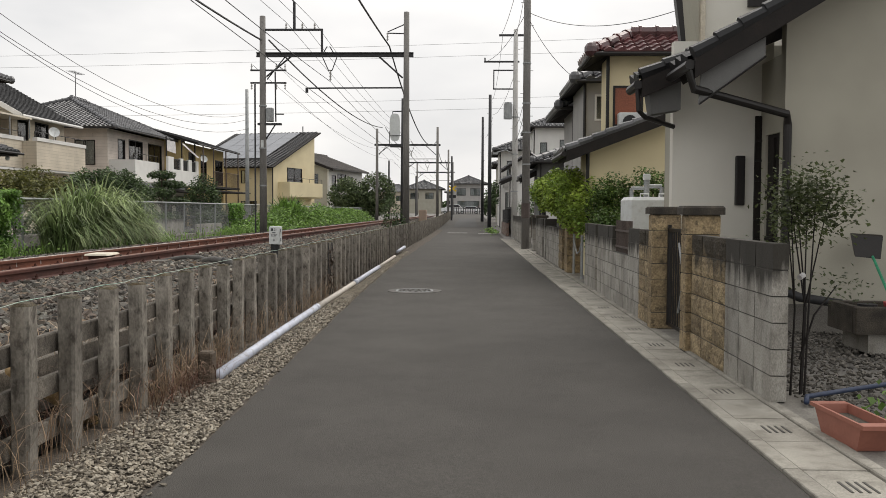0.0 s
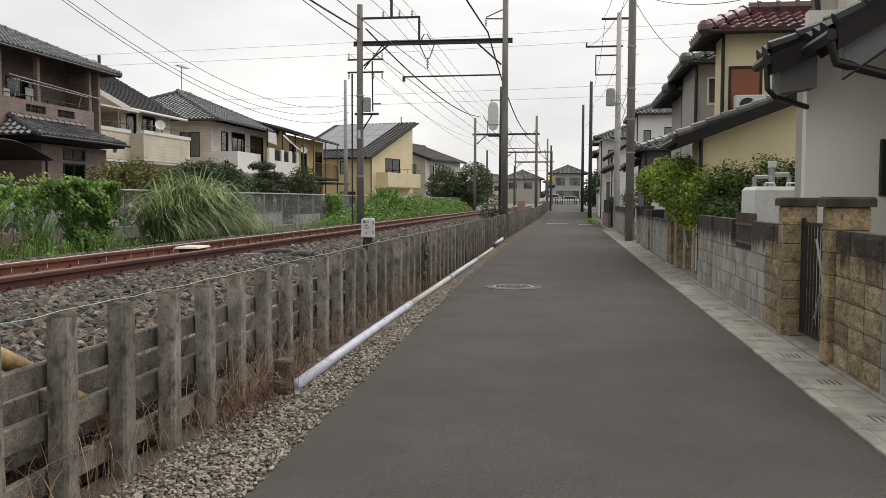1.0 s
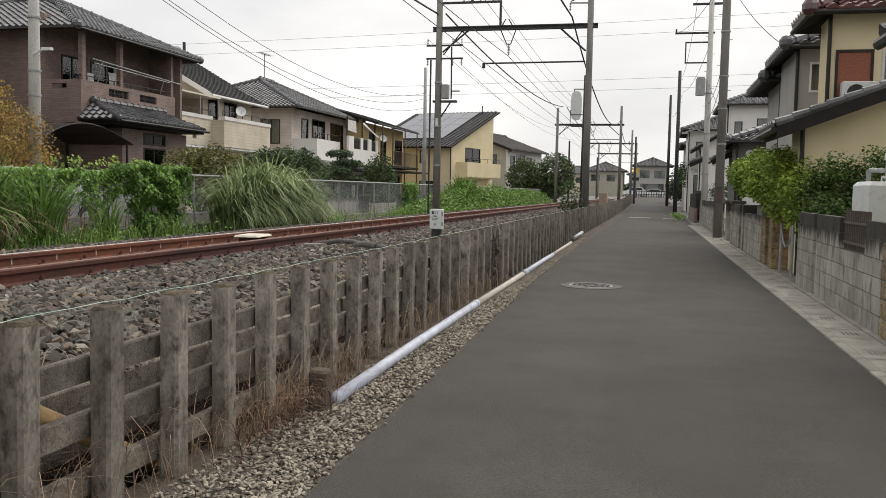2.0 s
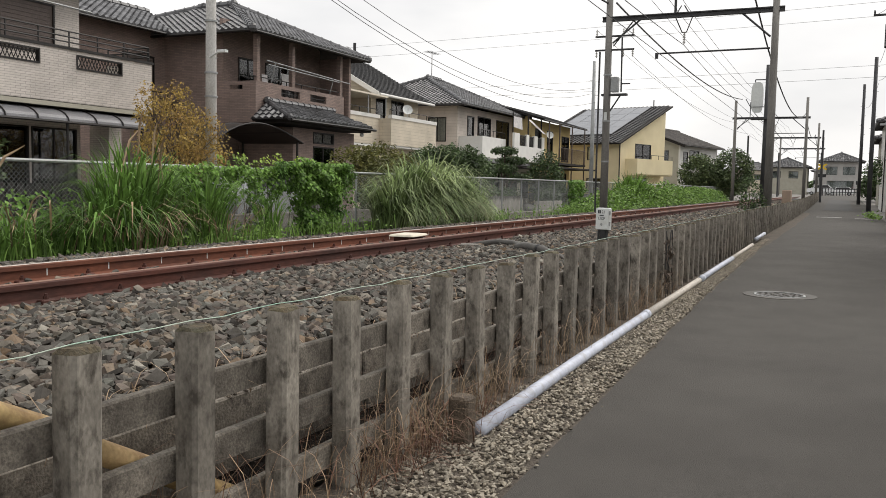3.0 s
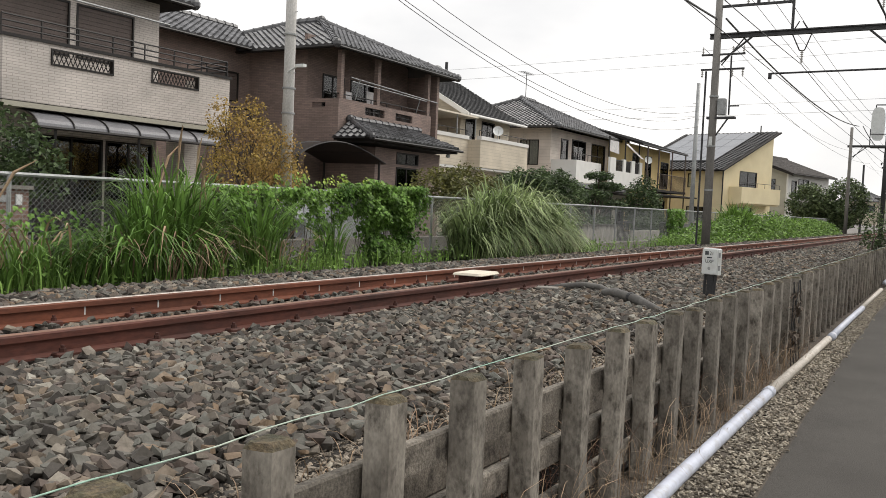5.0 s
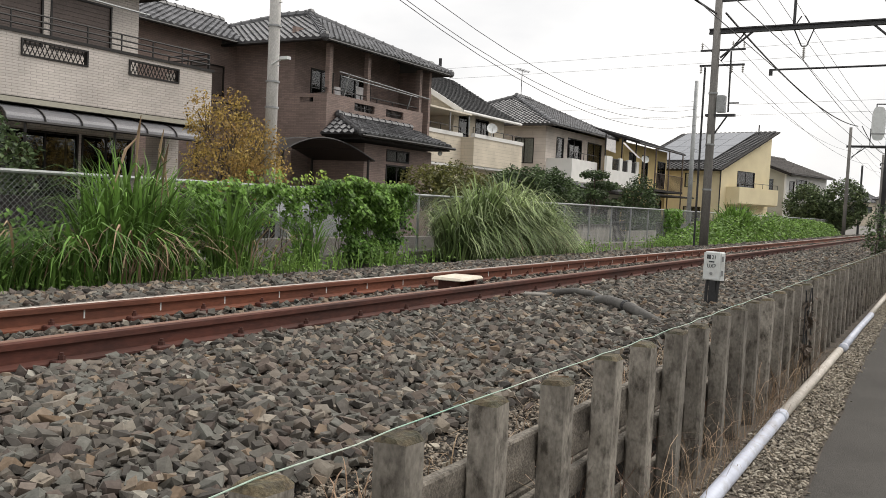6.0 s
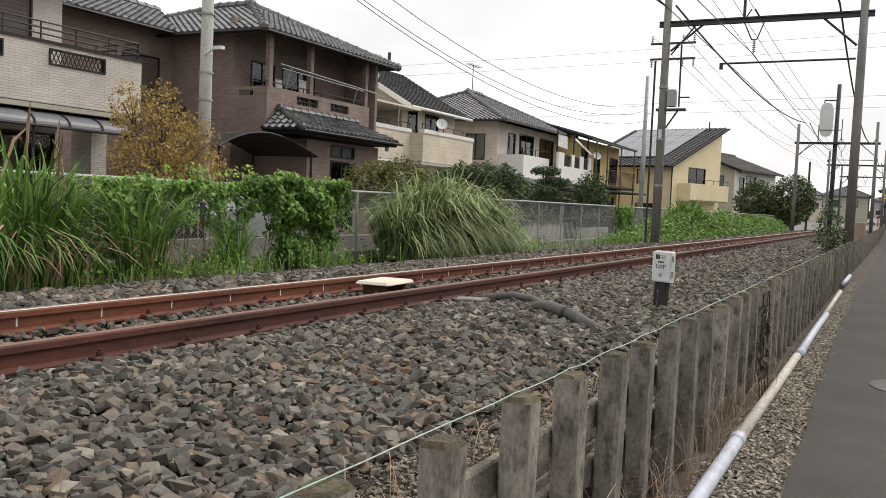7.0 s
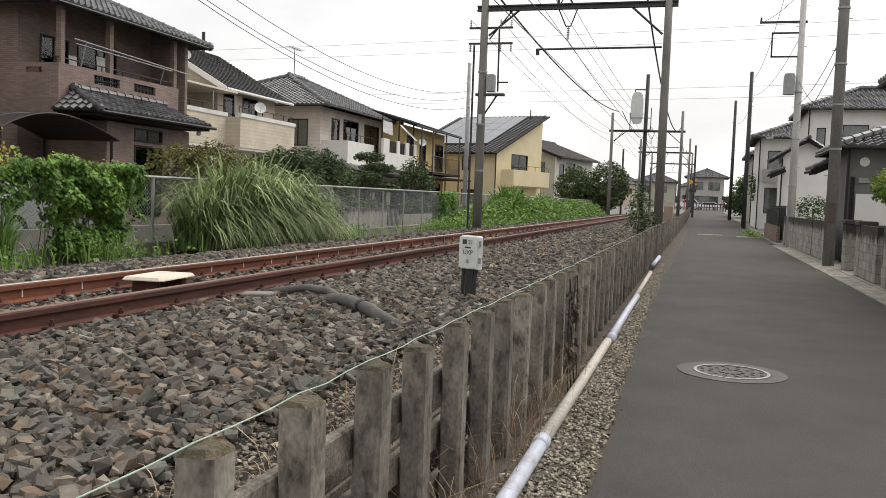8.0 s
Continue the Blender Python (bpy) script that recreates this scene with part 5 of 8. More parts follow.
def grid_wall(g, us, zs, holes, at, thick):
    """One connected wall of cells, left open at the holes; at(u, depth, z) gives the place."""
    nu, nz = len(us), len(zs)
    def solid_cell(i, j):
        if not (0 <= i < nu - 1 and 0 <= j < nz - 1):
            return False
        m, n = (us[i] + us[i + 1]) / 2, (zs[j] + zs[j + 1]) / 2
        return not any(h[0] < m < h[1] and h[2] < n < h[3] for h in holes)
    v = [at(u, d, z) for d in (0, thick) for z in zs for u in us]
    def k(i, j, d):
        return d * nu * nz + j * nu + i
    f = []
    for i in range(nu - 1):
        for j in range(nz - 1):
            if not solid_cell(i, j):
                continue
            f += [(k(i, j, 0), k(i + 1, j, 0), k(i + 1, j + 1, 0), k(i, j + 1, 0)), (k(i, j + 1, 1), k(i + 1, j + 1, 1), k(i + 1, j, 1), k(i, j, 1))]
            for di, dj, a, b in ((-1, 0, (i, j), (i, j + 1)), (1, 0, (i + 1, j + 1), (i + 1, j)), (0, -1, (i + 1, j), (i, j)), (0, 1, (i, j + 1), (i + 1, j + 1))):
                if not solid_cell(i + di, j + dj):
                    f.append((k(*a, 0), k(*b, 0), k(*b, 1), k(*a, 1)))
    return g.add(v, f)


def wall(F, ob, u0, u1, w, z0, z1, material, holes=(), side=None, thick=0.16, name="wall", label=""):
    """A wall with real openings. side None: along u at w; else along w from u0 to u1, at u = w."""
    us = sorted({u0, u1, *[h[0] for h in holes], *[h[1] for h in holes]})
    zs = sorted({z0, z1, *[h[2] for h in holes], *[h[3] for h in holes]})
    at = (lambda u, d, z: F.p(u, w - d, z)) if side is None else (lambda u, d, z: F.p(w + d, u, z))
    return part(name, grid_wall(Geo(), us, zs, holes, at, thick), material, ob, label)


def window(F, ob, u0, u1, z0, z1, w, side=False, kind="glass", frame_m=None, mull=1, name="window"):
    """Frame, panes and the curtain or near-black shade sheet behind them, set into an opening. side: on the wall at u =
    w that looks to -u.
    """
    fm = frame_m or DARKMETAL
    def bx(g, a, b, c, d, e, f):
        # a..b along, c..d outward depth, e..f height
        if side:
            F.box(g, w - d, w - c, a, b, e, f)
        else:
            F.box(g, a, b, w + c, w + d, e, f)
        return g
    t = 0.05
    g = Geo()
    bx(g, u0, u1, -0.08, 0.03, z0, z0 + t); bx(g, u0, u1, -0.08, 0.03, z1 - t, z1)
    bx(g, u0, u0 + t, -0.08, 0.028, z0 + t, z1 - t); bx(g, u1 - t, u1, -0.08, 0.028, z0 + t, z1 - t)
    fr = part(name, g, fm, ob, "dark window frame" if fm is DARKMETAL else "")
    if kind == "shutter":
        n = max(4, int((z1 - z0) / 0.12))
        for k in range(n):
            zz = z0 + t + (z1 - z0 - 2 * t) * k / n
            part("slat", bx(Geo(), u0 + t, u1 - t, -0.05, -0.02, zz + 0.006, zz + (z1 - z0 - 2 * t) / n), SHUTTER_D, fr)
        # dark sheet whose colour gives the shade between the slats
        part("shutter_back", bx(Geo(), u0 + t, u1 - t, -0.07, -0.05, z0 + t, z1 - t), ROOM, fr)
        return fr
    n = mull + 1
    for k in range(n):
        a, b = u0 + t + (u1 - u0 - 2 * t) * k / n, u0 + t + (u1 - u0 - 2 * t) * (k + 1) / n
        part("pane", bx(Geo(), a + 0.02, b - 0.02, -0.045, -0.035, z0 + t, z1 - t), GLASS, fr).visible_shadow = False
        if k:
            part("mullion", bx(Geo(), a - 0.025, a + 0.025, -0.06, -0.01, z0 + t, z1 - t), fm, fr)
    if kind == "curtain":
        part("curtain", bx(Geo(), u0 + t, u1 - t, -0.14, -0.12, z0 + t, z1 - t), CURTAIN, fr)
    elif kind == "half":
        part("curtain", bx(Geo(), u0 + t, u0 + (u1 - u0) * 0.4, -0.14, -0.12, z0 + t, z1 - t), CURTAIN, fr)
    # flat dark sheet in place of a room, its shade put into the colour
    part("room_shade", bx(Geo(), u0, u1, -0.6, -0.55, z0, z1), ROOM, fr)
    return fr


def tile_mesh(w, h, m, flat=False):
    g = Geo()
    n = 2 if flat else 7
    v = []
    for j in range(2):
        for i in range(n + 1):
            s = i / n
            lift = 0.012 if flat else 0.006 + 0.07 * max(0, math.sin(s * math.pi * 1.15 - 0.15)) ** 1.5
            v.append(((s - 0.5) * w, (j - 0.5) * h, lift + (0.045 if j == 0 else 0.0)))
    v += [(x, y, -0.004) for x, y, z in v[:n + 1]]
    f = [(i, i + 1, n + 2 + i, n + 1 + i) for i in range(n)]
    f += [(2 * (n + 1) + i, 2 * (n + 1) + i + 1, i + 1, i) for i in range(n)]
    return Geo().add(v, f).mesh("roof_tile", m)


def inside(p, poly):
    k = False
    for (x0, y0), (x1, y1) in zip(poly, poly[1:] + poly[:1]):
        if (y0 > p[1]) != (y1 > p[1]) and p[0] < (x1 - x0) * (p[1] - y0) / (y1 - y0) + x0:
            k = not k
    return k


def roof_slope(ob, corners, m, tw=0.28, th=0.26, pieces=0, flat=False, thick=0.10, soffit=None):
    """One roof plane: corners start along the eave (left to right seen from outside), then the ridge. Tiles in rows upon a deck."""
    c = [Vector(p) for p in corners]
    ux = (c[1] - c[0]).normalized()
    nz = ux.cross(c[2] - c[1]).normalized()
    uy = nz.cross(ux)
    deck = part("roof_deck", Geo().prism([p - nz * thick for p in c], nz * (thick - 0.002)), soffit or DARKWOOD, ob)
    poly = [((p - c[0]).dot(ux), (p - c[0]).dot(uy)) for p in c]
    x0, x1 = min(p[0] for p in poly), max(p[0] for p in poly)
    y1 = max(p[1] for p in poly)
    me = tile_mesh(tw * 1.02, th * 1.08, m, flat)
    tv, tf = np.array([v.co for v in me.vertices]), [tuple(p.vertices) for p in me.polygons]
    R = np.array((ux, uy, nz)).T
    rest, k = Geo(), 0
    oo = Vector(ORIGIN[ob])
    for j in range(int(y1 / th) + 1):
        for i in range(int((x1 - x0) / tw) + 1):
            px, py = x0 + tw * (i + 0.5), th * (j + 0.5) - 0.03
            if not (inside((px - tw * 0.3, py + th * 0.2), poly) and inside((px + tw * 0.3, py + th * 0.2), poly)):
                continue
            at = c[0] + ux * px + uy * py + nz * (0.002 + rnd.uniform(0, 0.006))
            if k < pieces:
                t = new("roof_tile", me)
                t.parent = ob
                t.matrix_local = Matrix.Translation(at - oo) @ Matrix((ux, uy, nz)).transposed().to_4x4()
                k += 1
            else:
                rest.add((tv @ R.T + np.array(at)).tolist(), tf)
    if rest.f:
        part("roof_tiles", rest, m, ob, kind="stuff")
    return deck


def ridge(ob, a, b, m, r=0.13, knobs=True):
    a, b = Vector(a), Vector(b)
    d = (b - a)
    n = max(2, int(d.length / 0.4))
    g = Geo().path([tuple(a), tuple(b)], r, 8)
    for k in range(n):
        p = a + d * (k + 0.5) / n
        g.path([tuple(p - d.normalized() * 0.03), tuple(p + d.normalized() * 0.03)], r * 1.18, 8)
    if knobs:
        g.ball(tuple(a), r * 1.25, r * 1.25, r * 1.35, 8, 5)
    return part("ridge_cap", g, m, ob)


def gutter(ob, a, b, m=None, r=0.05):
    return part("gutter", Geo().path([a, b], r, 8), m or DARKMETAL, ob)


def hip_roof(ob, F, u0, u1, w0, w1, ze, slope, m, over=0.6, pieces=(0, 0), th=0.26, soffit=None):
    """Hipped roof over a block: w1 is the front."""
    a0, a1, b0, b1 = u0 - over, u1 + over, w0 - over, w1 + over
    hw = (b1 - b0) / 2
    if (a1 - a0) < (b1 - b0):
        hw = (a1 - a0) / 2
        top = ze + hw * slope
        um = (a0 + a1) / 2
        r0, r1 = F.p(um, b1 - hw, top), F.p(um, b0 + hw, top)
        roof_slope(ob, [F.p(a0, b1, ze), F.p(a1, b1, ze), r0], m, pieces=pieces[0], th=th, soffit=soffit)
        roof_slope(ob, [F.p(a0, b0, ze), F.p(a0, b1, ze), r0, r1], m, pieces=pieces[1], th=th, soffit=soffit)
        roof_slope(ob, [F.p(a1, b1, ze), F.p(a1, b0, ze), r1, r0], m, th=th, soffit=soffit)
        roof_slope(ob, [F.p(a1, b0, ze), F.p(a0, b0, ze), r1], m, th=th, soffit=soffit)
        for e, r in ((F.p(a0, b1, ze), r0), (F.p(a1, b1, ze), r0), (F.p(a0, b0, ze), r1)):
            ridge(ob, e + Vector((0, 0, 0.05)), r + Vector((0, 0, 0.08)), m)
    else:
        top = ze + hw * slope
        wm = (b0 + b1) / 2
        r0, r1 = F.p(a0 + hw, wm, top), F.p(a1 - hw, wm, top)
        roof_slope(ob, [F.p(a0, b1, ze), F.p(a1, b1, ze), r1, r0], m, pieces=pieces[0], th=th, soffit=soffit)
        roof_slope(ob, [F.p(a0, b0, ze), F.p(a0, b1, ze), r0], m, pieces=pieces[1], th=th, soffit=soffit)
        roof_slope(ob, [F.p(a1, b1, ze), F.p(a1, b0, ze), r1], m, th=th, soffit=soffit)
        roof_slope(ob, [F.p(a1, b0, ze), F.p(a0, b0, ze), r0, r1], m, th=th, soffit=soffit)
        for e, r in ((F.p(a0, b1, ze), r0), (F.p(a1, b1, ze), r1), (F.p(a0, b0, ze), r0)):
            ridge(ob, e + Vector((0, 0, 0.05)), r + Vector((0, 0, 0.08)), m)
    ridge(ob, r0 + Vector((0, 0, 0.1)), r1 + Vector((0, 0, 0.1)), m, 0.16)
    gutter(ob, F.p(a0, b1 + 0.05, ze - 0.05), F.p(a1, b1 + 0.05, ze - 0.05))
    gutter(ob, F.p(a0 - 0.05, b1, ze - 0.05), F.p(a0 - 0.05, b0, ze - 0.05))


def railing(F, ob, u0, u1, w, z0, z1, m=None, posts=4, bars=2, side=None):
    g = Geo()
    def q(a, z):
        return F.p(a, w, z) if side is None else F.p(side, a, z)
    for k in range(bars):
        z = z1 - (z1 - z0) * k / bars
        g.tube(q(u0, z), q(u1, z), 0.022, n=6)
    for k in range(posts + 1):
        a = u0 + (u1 - u0) * k / posts
        g.tube(q(a, z0), q(a, z1), 0.02, n=6)
    return part("railing", g, m or DARKMETAL, ob)


def dish(ob, p, r, face=(0.5, -0.6, 0.3), m=None):
    p, d = Vector(p), Vector(face).normalized()
    u = d.orthogonal().normalized(); w = d.cross(u)
    g = Geo()
    v, f = [p - d * 0.08], []
    n = 14
    for j, (rr, o) in enumerate(((0.5, -0.06), (1.0, 0.0))):
        v += [p + (u * math.cos(2 * math.pi * i / n) + w * math.sin(2 * math.pi * i / n)) * r * rr + d * o for i in range(n)]
    f = [(0, 1 + i, 1 + (i + 1) % n) for i in range(n)] + [(1 + i, 1 + n + i, 1 + n + (i + 1) % n, 1 + (i + 1) % n) for i in range(n)]
    g.add(v, f)
    g.tube(p - d * 0.08, p - d * 0.1 - Vector((0, 0, r * 1.4)), 0.02)
    g.tube(p - Vector((0, 0, r)), p + d * r * 0.9, 0.012)
    return part("satellite_dish", g, m or WHITE, ob, "white satellite dish")


def aerial(ob, p, h, m=None):
    p = Vector(p)
    g = Geo().tube(p, p + Vector((0, 0, h)), 0.025, n=6).tube(p + Vector((0, -0.8, h)), p + Vector((0, 1.0, h)), 0.018, n=6)
    for k in range(7):
        g.tube(p + Vector((-0.3, -0.7 + 0.25 * k, h)), p + Vector((0.3, -0.7 + 0.25 * k, h)), 0.01, n=5)
    return part("aerial", g, m or MASTSTEEL, ob, "thin television aerial")


def solid(F, ob, name, u0, u1, w0, w1, z0, z1, m, label=""):
    return part(name, F.box(Geo(), u0, u1, w0, w1, z0, z1), m, ob, label)


# pale sided house with the long balcony
F = Frame(-20.8, 15.2)
HW = thing("house", (-20.8, 15.2, 0.2), "pale grey sided house with a long balcony and awning", "house", group="houses across the track")
wall(F, HW, 0, 6.85, 0, 0.2, 7.0, SIDING_W, [(1.6, 3.9, 5.0, 6.45), (4.1, 5.95, 5.0, 6.45), (2.2, 5.0, 0.3, 2.9), (5.1, 6.7, 0.3, 2.9)])
wall(F, HW, -7, -0.16, 6.69, 0.2, 7.0, SIDING_W, side=True)
wall(F, HW, -7, 0, 0, 0.2, 7.0, SIDING_W, side=True)
wall(F, HW, 0, 6.85, -7, 0.2, 7.0, SIDING_W)
window(F, HW, 1.6, 3.9, 5.0, 6.45, 0, kind="shutter")
window(F, HW, 4.1, 5.95, 5.0, 6.45, 0, kind="shutter")
window(F, HW, 2.2, 5.0, 0.3, 2.9, 0, kind="half", mull=2)
window(F, HW, 5.1, 6.7, 0.3, 2.9, 0, kind="half", mull=1)
bal = wall(F, HW, 0.95, 7.95, 1.8, 3.48, 4.92, SIDING_W, [(2.15, 3.9, 4.45, 4.80), (5.1, 6.75, 4.45, 4.80)], thick=0.14, name="balcony_wall")
for a, b in ((2.15, 3.9), (5.1, 6.75)):
    g = Geo()
    F.box(g, a, b, 1.7, 1.83, 4.43, 4.47); F.box(g, a, b, 1.7, 1.83, 4.78, 4.82); F.box(g, a, a + 0.04, 1.7, 1.83, 4.47, 4.78); F.box(g, b - 0.04, b, 1.7, 1.83, 4.47, 4.78)
    for k in range(14):
        s = a + (b - a) * k / 14
        for d in (1, -1):
            e = (b - a) / 14 * 1.2
            g.tube(F.p(s if d > 0 else s + e, 1.74, 4.47), F.p(s + e if d > 0 else s, 1.74, 4.78), 0.012, n=4)
    part("balcony_grille", g, DARKMETAL, bal)
wall(F, HW, 0.1, 1.66, 7.95 - 0.14, 3.48, 4.92, SIDING_W, side=True, thick=0.14, name="balcony_wall")
wall(F, HW, 0.0, 1.66, 0.95, 3.48, 4.92, SIDING_W, side=True, thick=0.14, name="balcony_wall")
solid(F, HW, "balcony_floor", 0.95, 7.95, 0, 1.8, 3.36, 3.5, STUCCO)
part("balcony_cap", F.box(Geo(), 0.9, 8.0, 1.62, 1.84, 4.92, 4.99), DARKMETAL, HW)
railing(F, HW, 0.95, 7.9, 1.73, 4.99, 5.42, posts=7, bars=3)
railing(F, HW, 0.1, 1.7, 0, 4.99, 5.42, posts=2, bars=3, side=7.88)
part("laundry_pole", Geo().tube(F.p(1.0, 1.2, 6.25), F.p(6.2, 1.2, 6.2), 0.025), STEEL, HW)
g = Geo()
for k in range(8):
    a = k / 8 * math.pi / 2; b = (k + 1) / 8 * math.pi / 2
    v = []
    for t in (a, b):
        v += [F.p(1.6, 1.0 + 1.15 * math.sin(t), 2.95 + 0.42 * math.cos(t)), F.p(7.4, 1.0 + 1.15 * math.sin(t), 2.95 + 0.42 * math.cos(t))]
    g.add(v, [(0, 1, 3, 2)])
aw = part("awning", g, AWNING, HW, "curved grey polycarbonate awning", smooth=True)
g = Geo()
for k in range(7):
    u = 1.6 + 5.8 * k / 6
    g.path([F.p(u, 1.0 + 1.17 * math.sin(t), 2.95 + 0.44 * math.cos(t)) for t in [i / 6 * math.pi / 2 for i in range(7)]], 0.022, 5)
g.path([F.p(1.6, 2.17, 2.93), F.p(7.4, 2.17, 2.93)], 0.04, 6)
part("awning_rib", g, DARKMETAL, aw)
for u in (2.1, 4.5, 7.2):
    part("awning_post", Geo().tube(F.p(u, 2.1, 0.2), F.p(u, 2.1, 2.93), 0.035), DARKMETAL, HW)
wall(F, HW, 7.3, 7.8, 0.7, 0.2, 3.4, SIDING_W, thick=0.8, name="wall")
hip_roof(HW, F, 0, 6.85, -7, 0, 7.05, 0.42, TILE, 0.7, th=0.3)

# dark brown brick house
F = Frame(-19.5, 28.95)
HB = thing("house", (-19.5, 28.95, 0.2), "dark brown brick house with grey tile hip roof", "house", group="houses across the track")
wall(F, HB, 0, 6.6, -1.5, 0.2, 7.5, BRICK_B, [(0.9, 2.2, 4.3, 6.2), (2.6, 4.6, 4.3, 6.2)])
wall(F, HB, -5.0, -1.66, 0, 0.2, 7.06, BRICK_B, [(-4.6, -3.6, 4.2, 4.5)], side=True)
wall(F, HB, -8.5, 0, 6.6, 0.2, 6.85, BRICK_B, side=True)
wall(F, HB, 0, 6.6, -9, 0.2, 6.85, BRICK_B)
window(F, HB, 0.9, 2.2, 4.3, 6.2, -1.5, kind="half")
window(F, HB, 2.6, 4.6, 4.3, 6.2, -1.5, kind="glass")
wall(F, HB, 0.0, 6.2, 0, 3.6, 5.15, BRICK_B, [(1.6, 2.85, 4.72, 5.0), (3.6, 4.8, 4.72, 5.0)], thick=0.18, name="balcony_wall")
wall(F, HB, -1.5, -0.18, 0, 3.6, 5.15, BRICK_B, [(-1.2, -0.6, 4.85, 5.02)], side=True, thick=0.18, name="balcony_wall")
wall(F, HB, -1.5, -0.18, 6.02, 3.6, 5.15, BRICK_B, side=True, thick=0.18, name="balcony_wall")
solid(F, HB, "balcony_floor", 0.0, 6.2, -1.5, -0.02, 3.5, 3.62, BRICK_B)
for a, b in ((1.6, 2.85), (3.6, 4.8)):
    g = Geo()
    for k in range(15):
        u = a + (b - a) * (k + 0.5) / 15
        F.box(g, u - 0.012, u + 0.012, -0.1, -0.08, 4.72, 5.0)
    F.box(g, a, b, -0.11, -0.07, 4.85, 4.88)
    part("balcony_grille", g, DARKMETAL, HB)
for u in (0.1, 2.35, 5.9):
    solid(F, HB, "balcony_post", u, u + 0.18, -0.19, -0.01, 5.15, 6.85, BRICK_B)
railing(F, HB, 0.0, 6.2, -0.09, 5.15, 5.32, posts=6, bars=1)
part("laundry_pole", Geo().tube(F.p(0.6, 0.05, 5.95), F.p(6.6, 0.05, 5.75), 0.025).tube(F.p(0.6, 0.12, 5.8), F.p(5.6, 0.12, 5.7), 0.02).tube(F.p(1.1, -0.1, 5.2), F.p(1.1, 0.1, 5.95), 0.02).tube(F.p(5.2, -0.1, 5.2), F.p(5.2, 0.1, 5.8), 0.02), STEEL, HB, "steel laundry poles")
part("laundry", Geo().add([F.p(0.9, -0.4, 5.5), F.p(1.25, -0.4, 5.5), F.p(1.25, -0.35, 4.9), F.p(0.9, -0.35, 4.9)], [(0, 1, 2, 3)]), CLOTH, HB, "pale laundry on the balcony")
part("laundry", Geo().add([F.p(2.3, -0.5, 5.7), F.p(2.8, -0.5, 5.7), F.p(2.8, -0.45, 5.1), F.p(2.3, -0.45, 5.1)], [(0, 1, 2, 3)]), CLOTH, HB, "pale laundry on the balcony")
hip_roof(HB, F, 0.0, 6.9, -9, -0.3, 6.88, 0.44, TILE, 0.7, pieces=(160, 140))
# rear wing with its own roof
wall(F, HB, -5.4, 0, -4.3, 0.2, 7.13, BRICK_B, [(-3.6, -2.0, 3.4, 4.4), (-2.2, -0.6, 5.0, 6.1)])
wall(F, HB, -9, -4.46, -5.4, 0.2, 6.9, BRICK_B, side=True)
window(F, HB, -3.6, -2.0, 3.4, 4.4, -4.3, kind="glass")
window(F, HB, -2.2, -0.6, 5.0, 6.1, -4.3, kind="shutter")
railing(F, HB, -5.4, -0.2, -4.0, 4.3, 4.75, posts=4, bars=2)
wt = 6.95 + 2.9 * 0.44
roof_slope(HB, [F.p(-5.9, -3.6, 6.95), F.p(-0.5, -3.6, 6.95), F.p(1.5, -6.5, wt), F.p(-3.0, -6.5, wt)], TILE)
roof_slope(HB, [F.p(-5.9, -9.4, 6.95), F.p(-5.9, -3.6, 6.95), F.p(-3.0, -6.5, wt)], TILE)
ridge(HB, F.p(-5.9, -3.6, 7.0), F.p(-3.0, -6.5, wt + 0.08), TILE)
ridge(HB, F.p(-3.0, -6.5, wt + 0.08), F.p(1.4, -6.5, wt + 0.08), TILE)
gutter(HB, F.p(-5.9, -3.55, 6.9), F.p(-0.6, -3.55, 6.9))
# ground-floor bay, tiled porch roof and arched canopy
wall(F, HB, 0.95, 5.4, 1.0, 0.2, 3.5, BRICK_B, [(2.3, 3.8, 2.95, 3.4), (2.3, 3.8, 0.5, 2.85)])
wall(F, HB, -1.5, 0.84, 0.95, 0.2, 3.5, BRICK_B, side=True)
window(F, HB, 2.3, 3.8, 2.95, 3.4, 1.0, kind="curtain")
window(F, HB, 2.3, 3.8, 0.5, 2.85, 1.0, kind="curtain")
pz = 3.72
roof_slope(HB, [F.p(-0.3, 1.75, pz), F.p(5.85, 1.75, pz), F.p(5.2, 0.05, pz + 0.66), F.p(0.6, 0.05, pz + 0.66)], TILE)
roof_slope(HB, [F.p(-0.3, 0.05, pz), F.p(-0.3, 1.75, pz), F.p(0.6, 0.05, pz + 0.66)], TILE)
roof_slope(HB, [F.p(5.85, 1.75, pz), F.p(5.85, 0.05, pz), F.p(5.2, 0.05, pz + 0.66)], TILE)
ridge(HB, F.p(-0.25, 1.7, pz + 0.05), F.p(0.6, 0.1, pz + 0.72), TILE, 0.1)
ridge(HB, F.p(0.55, 0.12, pz + 0.74), F.p(5.2, 0.12, pz + 0.74), TILE, 0.12)
gutter(HB, F.p(-0.3, 1.8, pz - 0.05), F.p(5.85, 1.8, pz - 0.05))
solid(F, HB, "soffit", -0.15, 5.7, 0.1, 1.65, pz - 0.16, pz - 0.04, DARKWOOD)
part("porch_lamp", Geo().ball(tuple(F.p(5.55, 1.3, pz - 0.24)), 0.09, 0.09, 0.09), WHITE, HB, "round white porch lamp")
CP = thing("arched_canopy", (-20.2, 28.2, 0.25), "smoked brown arched carport canopy on slim posts", "carport")
def canopy_arc(w, lift=0.0):
    """Points of the arch from its low end beside the pole to its low end at the bay."""
    return [F.p(-3.7 + 4.7 * k / 12, w, 2.86 + lift + 0.56 * math.sin(math.pi * (k / 12) ** 0.85)) for k in range(13)]
